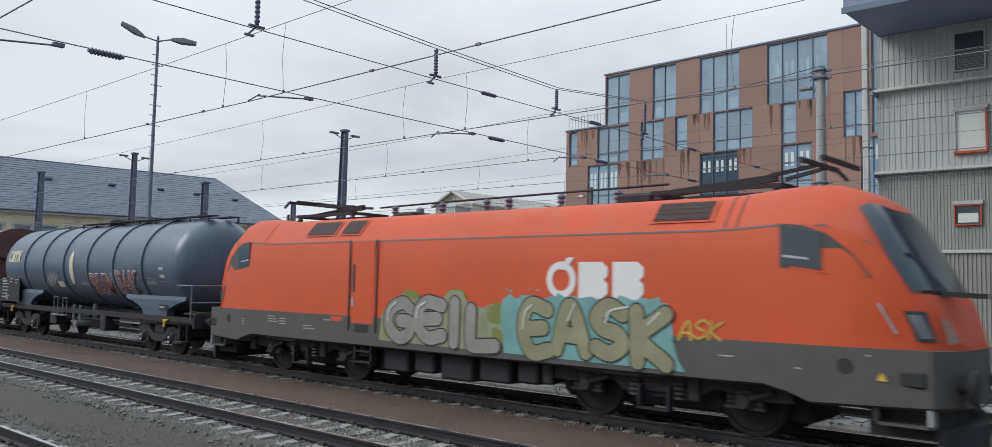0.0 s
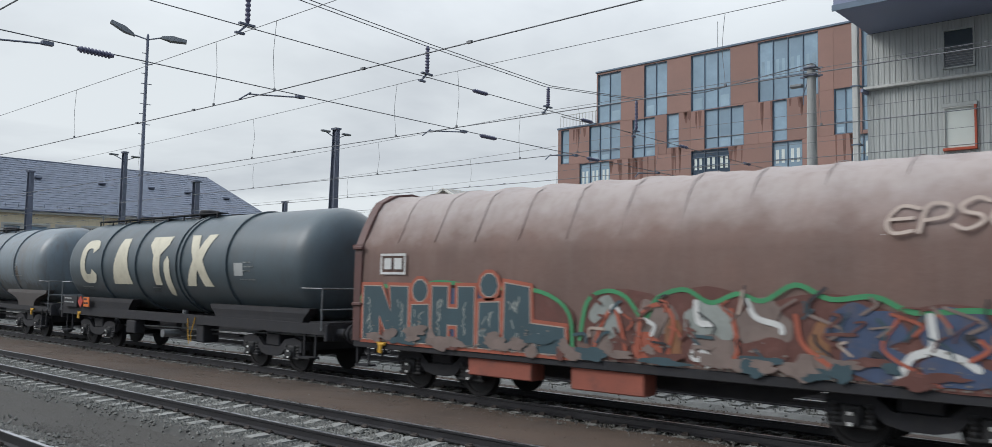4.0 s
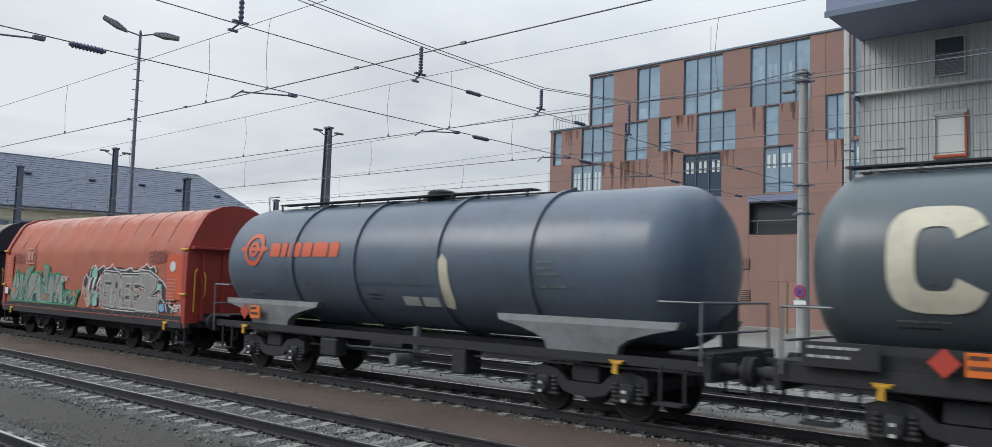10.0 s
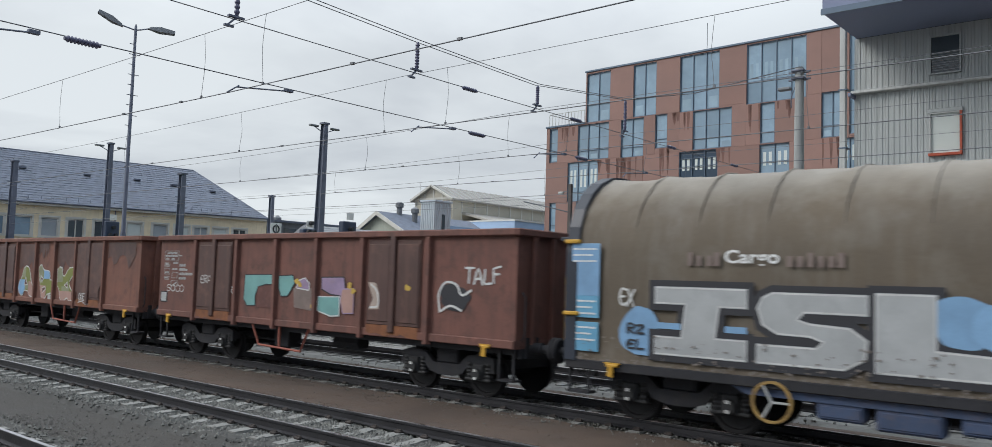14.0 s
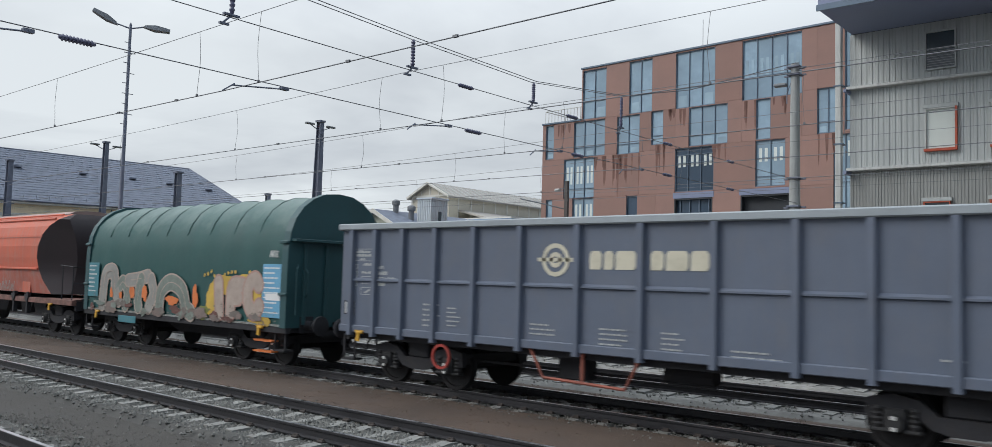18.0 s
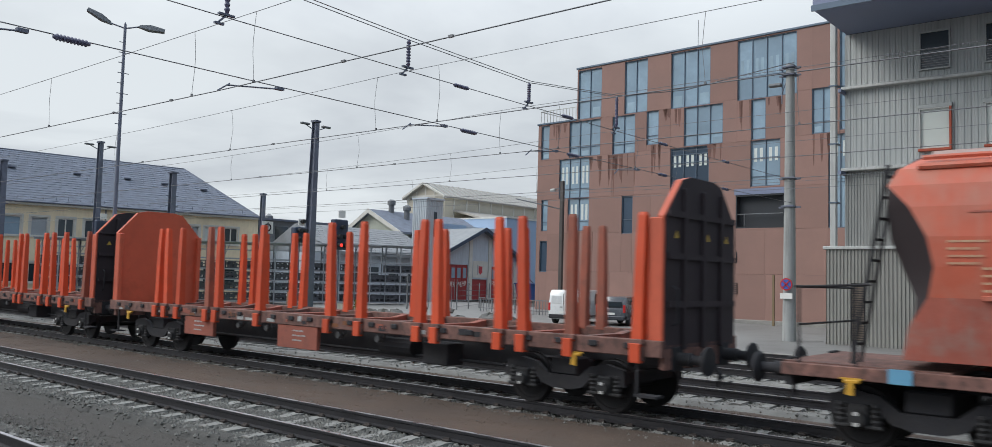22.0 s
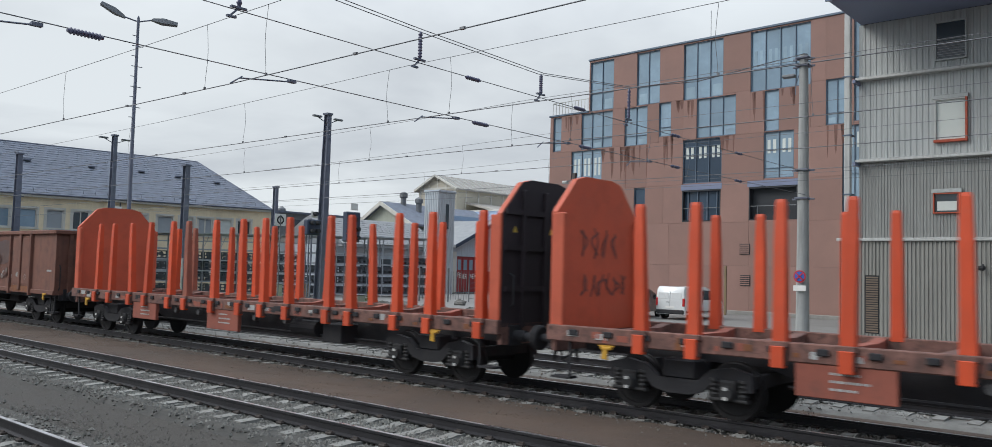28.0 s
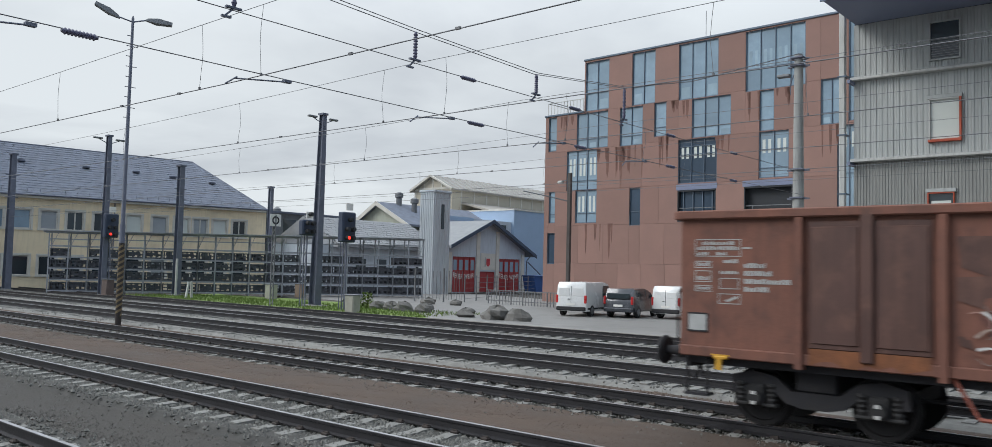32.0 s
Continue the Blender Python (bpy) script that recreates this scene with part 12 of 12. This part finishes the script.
def stake_wagon(front, label, near, seed, length=18.8):
    w, half = wagon("stake_wagon", label, "flat wagon", front, front - length)
    r = random.Random(seed)
    for k in (-1, 1):
        part("side_sill", Shape().box(-half, half, k * 1.28, k * 1.42, 1.08, 1.36, 0.015), M_deck, w, "rusty side sill")
        hbd = part("headboard", Shape().prism(HB, k * (half - 0.14), k * (half - 0.02), "x"), M_hboard, w, "orange headboard")
        part("headboard_back", Shape().prism([(y * 0.97, z) for y, z in HB], k * (half - 0.02), k * half, "x"), M_hback, hbd, "blackish back of the headboard")
        for y in (-1.3, 1.3):
            part("headboard_post", Shape().box(k * (half - 0.3), k * (half - 0.02), y - 0.06, y + 0.06, 1.2, 3.38, 0.02), M_hboard, hbd)
        for y in (-0.7, 0.0, 0.7):
            part("back_rib", Shape().box(k * half, k * (half + 0.06), y - 0.06, y + 0.06, 1.2, 3.9, 0.01), M_hback, hbd)
        for z in (1.9, 2.7, 3.4):
            part("back_rib", Shape().box(k * half, k * (half + 0.045), -1.25, 1.25, z, z + 0.1), M_hback, hbd)
        for y in (-0.95, 0.2, 0.95):
            part("warning_mark", Shape().prism([(y - 0.07, 3.05), (y + 0.07, 3.05), (y, 3.18)], k * half, k * (half + 0.008), "x"), M_gyel, hbd, "small yellow warning triangle")
        part("end_handle", Shape().pipe([(k * (half + 0.02), -1.1, 1.6), (k * (half + 0.12), -1.1, 1.65), (k * (half + 0.12), -1.1, 2.2), (k * (half + 0.02), -1.1, 2.25)], 0.04, 6), M_under, hbd)
        part("end_beam", Shape().box(k * (half - 0.12), k * half, -1.28, 1.28, 0.88, 1.3, 0.01), M_deck, w)
        part("corner_step", Shape().box(k * (half - 0.5), k * (half - 0.1), -1.4, -1.15, 0.42, 0.46).bar((k * (half - 0.48), -1.35, 0.44), (k * (half - 0.48), -1.35, 1.1), 0.04), M_under, w)
        bogie(w, k * 7.2)
        part("brake_handle", YHANDLE, None, w, "yellow handle", at=(half - 1.65 if k > 0 else 1.3 - half, -1.44, 1.0))
    part("centre_beam", Shape().prism([(-half + 0.12, 1.15), (half - 0.12, 1.15), (half - 0.12, 0.85), (6.0, 0.85), (5.2, 0.6), (-5.2, 0.6), (-6.0, 0.85), (-half + 0.12, 0.85)], -0.35, 0.35), M_under, w)
    n = 14
    for i in range(n):
        x = -half + 0.9 + (2 * half - 1.8) * i / (n - 1)
        part("cross_beam", Shape().prism([(-1.28, 1.14), (1.28, 1.14), (1.28, 1.34), (0.9, 1.28), (-0.9, 1.28), (-1.28, 1.34)], x - 0.1, x + 0.1, "x"), M_deckred if i % 2 else M_deck, w)
    for y in (-0.75, 0.75):
        part("floor_beam", Shape().box(-half + 0.15, half - 0.15, y - 0.1, y + 0.1, 1.06, 1.2), M_deck, w)
    for i in range(len(near)):
        for k in (-1, 1):
            x = half - near[i] - (0.0 if k < 0 else r.uniform(-0.1, 0.1))
            tilt = r.gauss(0, 1.2)
            part("stake", STAKE if r.random() > 0.16 else STAKE_RUST, None, w, at=pose(x, k * 1.36, 1.3, -k * r.uniform(-0.5, 1.5) * 0.6, tilt, 0 if k < 0 else 180))
            part("stake_pocket", POCKET, None, w, at=pose(x, k * 1.42, 1.3, 0, 0, 0 if k < 0 else 180))
            part("stake_foot", TIP, None, w, at=pose(x, k * 1.43, 1.3, 0, 0, 0 if k < 0 else 180))
    for i in range(26):
        x = -half + 0.6 + (2 * half - 1.2) * i / 25
        part("lashing_ring", Shape().box(x - 0.09, x + 0.09, -1.46, -1.42, 1.2, 1.3, 0.012), M_under, w)
    for i in range(46):
        x, q = r.uniform(-half + 0.4, half - 0.6), r.uniform(0.06, 0.3)
        z = r.uniform(1.1, 1.2)
        part("sill_plate", Shape().box(x, x + q, -1.428, -1.42, z, z + r.uniform(0.05, 0.13)), r.choice((M_plate, M_deckred, M_deckred, M_under, M_rustrun)), w)
    for x0, x1, z0 in ((-5.1, -3.7, 0.6), (-0.9, 0.6, 0.55)):
        bx = part("side_box", Shape().box(x0, x1, -1.4, -1.3, z0, 1.08, 0.01), M_deckred, w, "red oxide data panel")
        part("stencil_print", bars(3, w=0.6, h=0.05, gap=0.06, seed=seed), M_plate, bx, at=(x1 - 0.9, -1.404, 0.98))
    for x in (-2.6, -1.4, 1.3, 2.6):
        part("tie_winch", Shape().lathe([(-0.14, 0.07), (-0.12, 0.075), (0.0, 0.075), (0.02, 0.04)], 10, "y", (x, -1.25, 0.95)).box(x - 0.1, x + 0.1, -1.3, -1.2, 0.98, 1.08), M_winch, w)
    part("brake_gear", Shape().lathe([(-0.5, 0.0), (-0.5, 0.2), (0.5, 0.2), (0.5, 0.0)], 12, "x", (2.5, -0.6, 0.75)).bar((-5.5, -0.6, 0.6), (5.5, -0.6, 0.6), 0.07, n=6).box(3.6, 4.3, -1.0, -0.5, 0.5, 0.95, 0.02), M_under, w)
    ends(w, half)
    return w, half


SA, sh = stake_wagon(-220.6, "red log wagon with orange stakes and headboards", (0.45, 1.8, 2.85, 3.4, 5.05, 5.55, 7.35, 8.4, 11.1, 12.95, 13.4, 14.85, 15.5, 16.0), 1)
SB, _ = stake_wagon(-240.65, "red log wagon with orange stakes, rusty sills", (0.6, 2.1, 3.05, 3.75, 5.4, 5.85, 7.75, 8.7, 10.35, 11.35, 13.2, 13.75, 14.6, 16.0, 16.8, 18.2), 2)
SC, sc_half = stake_wagon(-260.8, "red log wagon with orange stakes and scrawled headboard", (0.8, 2.1, 3.0, 4.3, 5.2, 6.5, 7.8, 8.7, 10.3, 11.45, 12.48, 13.98, 14.96, 16.36, 17.32), 3, 19.26)
SD, _ = stake_wagon(-281.24, "red log wagon with orange stakes next to the last wagon", (0.46, 1.86, 2.86, 4.36, 5.16, 6.71, 7.76, 8.76, 10.06, 11.46, 12.36, 13.76, 14.71, 16.06, 17.01), 4, 18.86)
sr_ = random.Random(262)
for row, (z, h, y0, count) in enumerate(((2.62, 0.5, -0.62, 4), (1.9, 0.34, -0.58, 6))):
    for i in range(count):
        a, st_ = y0 + i * (0.34 if row == 0 else 0.27), Shape()
        for k in range(2):
            p = [(a + sr_.uniform(0, 0.24), z + h * q + sr_.uniform(-0.05, 0.05)) for q in ((0.0, 0.5, 1.0), (0.9, 0.5, 0.1))[k]]
            ribbon(st_, bent(p, 5), 0.06, 0.045, -0.002 * k)
        ob = part("scrawl", st_, M_gfaded, SC, "faded dark sprayed scrawl")
        ob.matrix_basis = Matrix.Translation((-sc_half + 0.146, 0, 0)) @ Matrix.Rotation(radians(90), 4, "Z")


# ---- motion ----
def along(t):
    """How far the train has come by t seconds: it rolls at about 9.9 metres a second and slows a little; the term past
    29 s is fitted to the camera's view.
    """
    return 9.91 * t - 0.00855 * t * t - 0.05 * max(0.0, t - 29.0) ** 2


def motions():
    times = [i * 2.0 for i in range(15)] + [29.0 + i * 0.5 for i in range(7)]
    for ob, mid in TRAIN:
        walk(ob, [(t, pose(mid + along(t), YT, 0)) for t in times])
    shared = {}
    for w, at, r in WHEELS:
        key = (round(at[0], 3), round(r, 3))
        if key not in shared:
            n = 480
            rows = []
            for i in range(n + 1):
                t = i / 15
                rows.append((t, Matrix.Translation(at) @ Matrix.Rotation(along(t) / r, 4, "Y")))
            walk(w, rows)
            shared[key] = w
        else:
            src = shared[key]
            w.rotation_mode = "QUATERNION"
            w.animation_data_create()
            w.animation_data.action = src.animation_data.action
            w.animation_data.action_slot = src.animation_data.action_slot


motions()
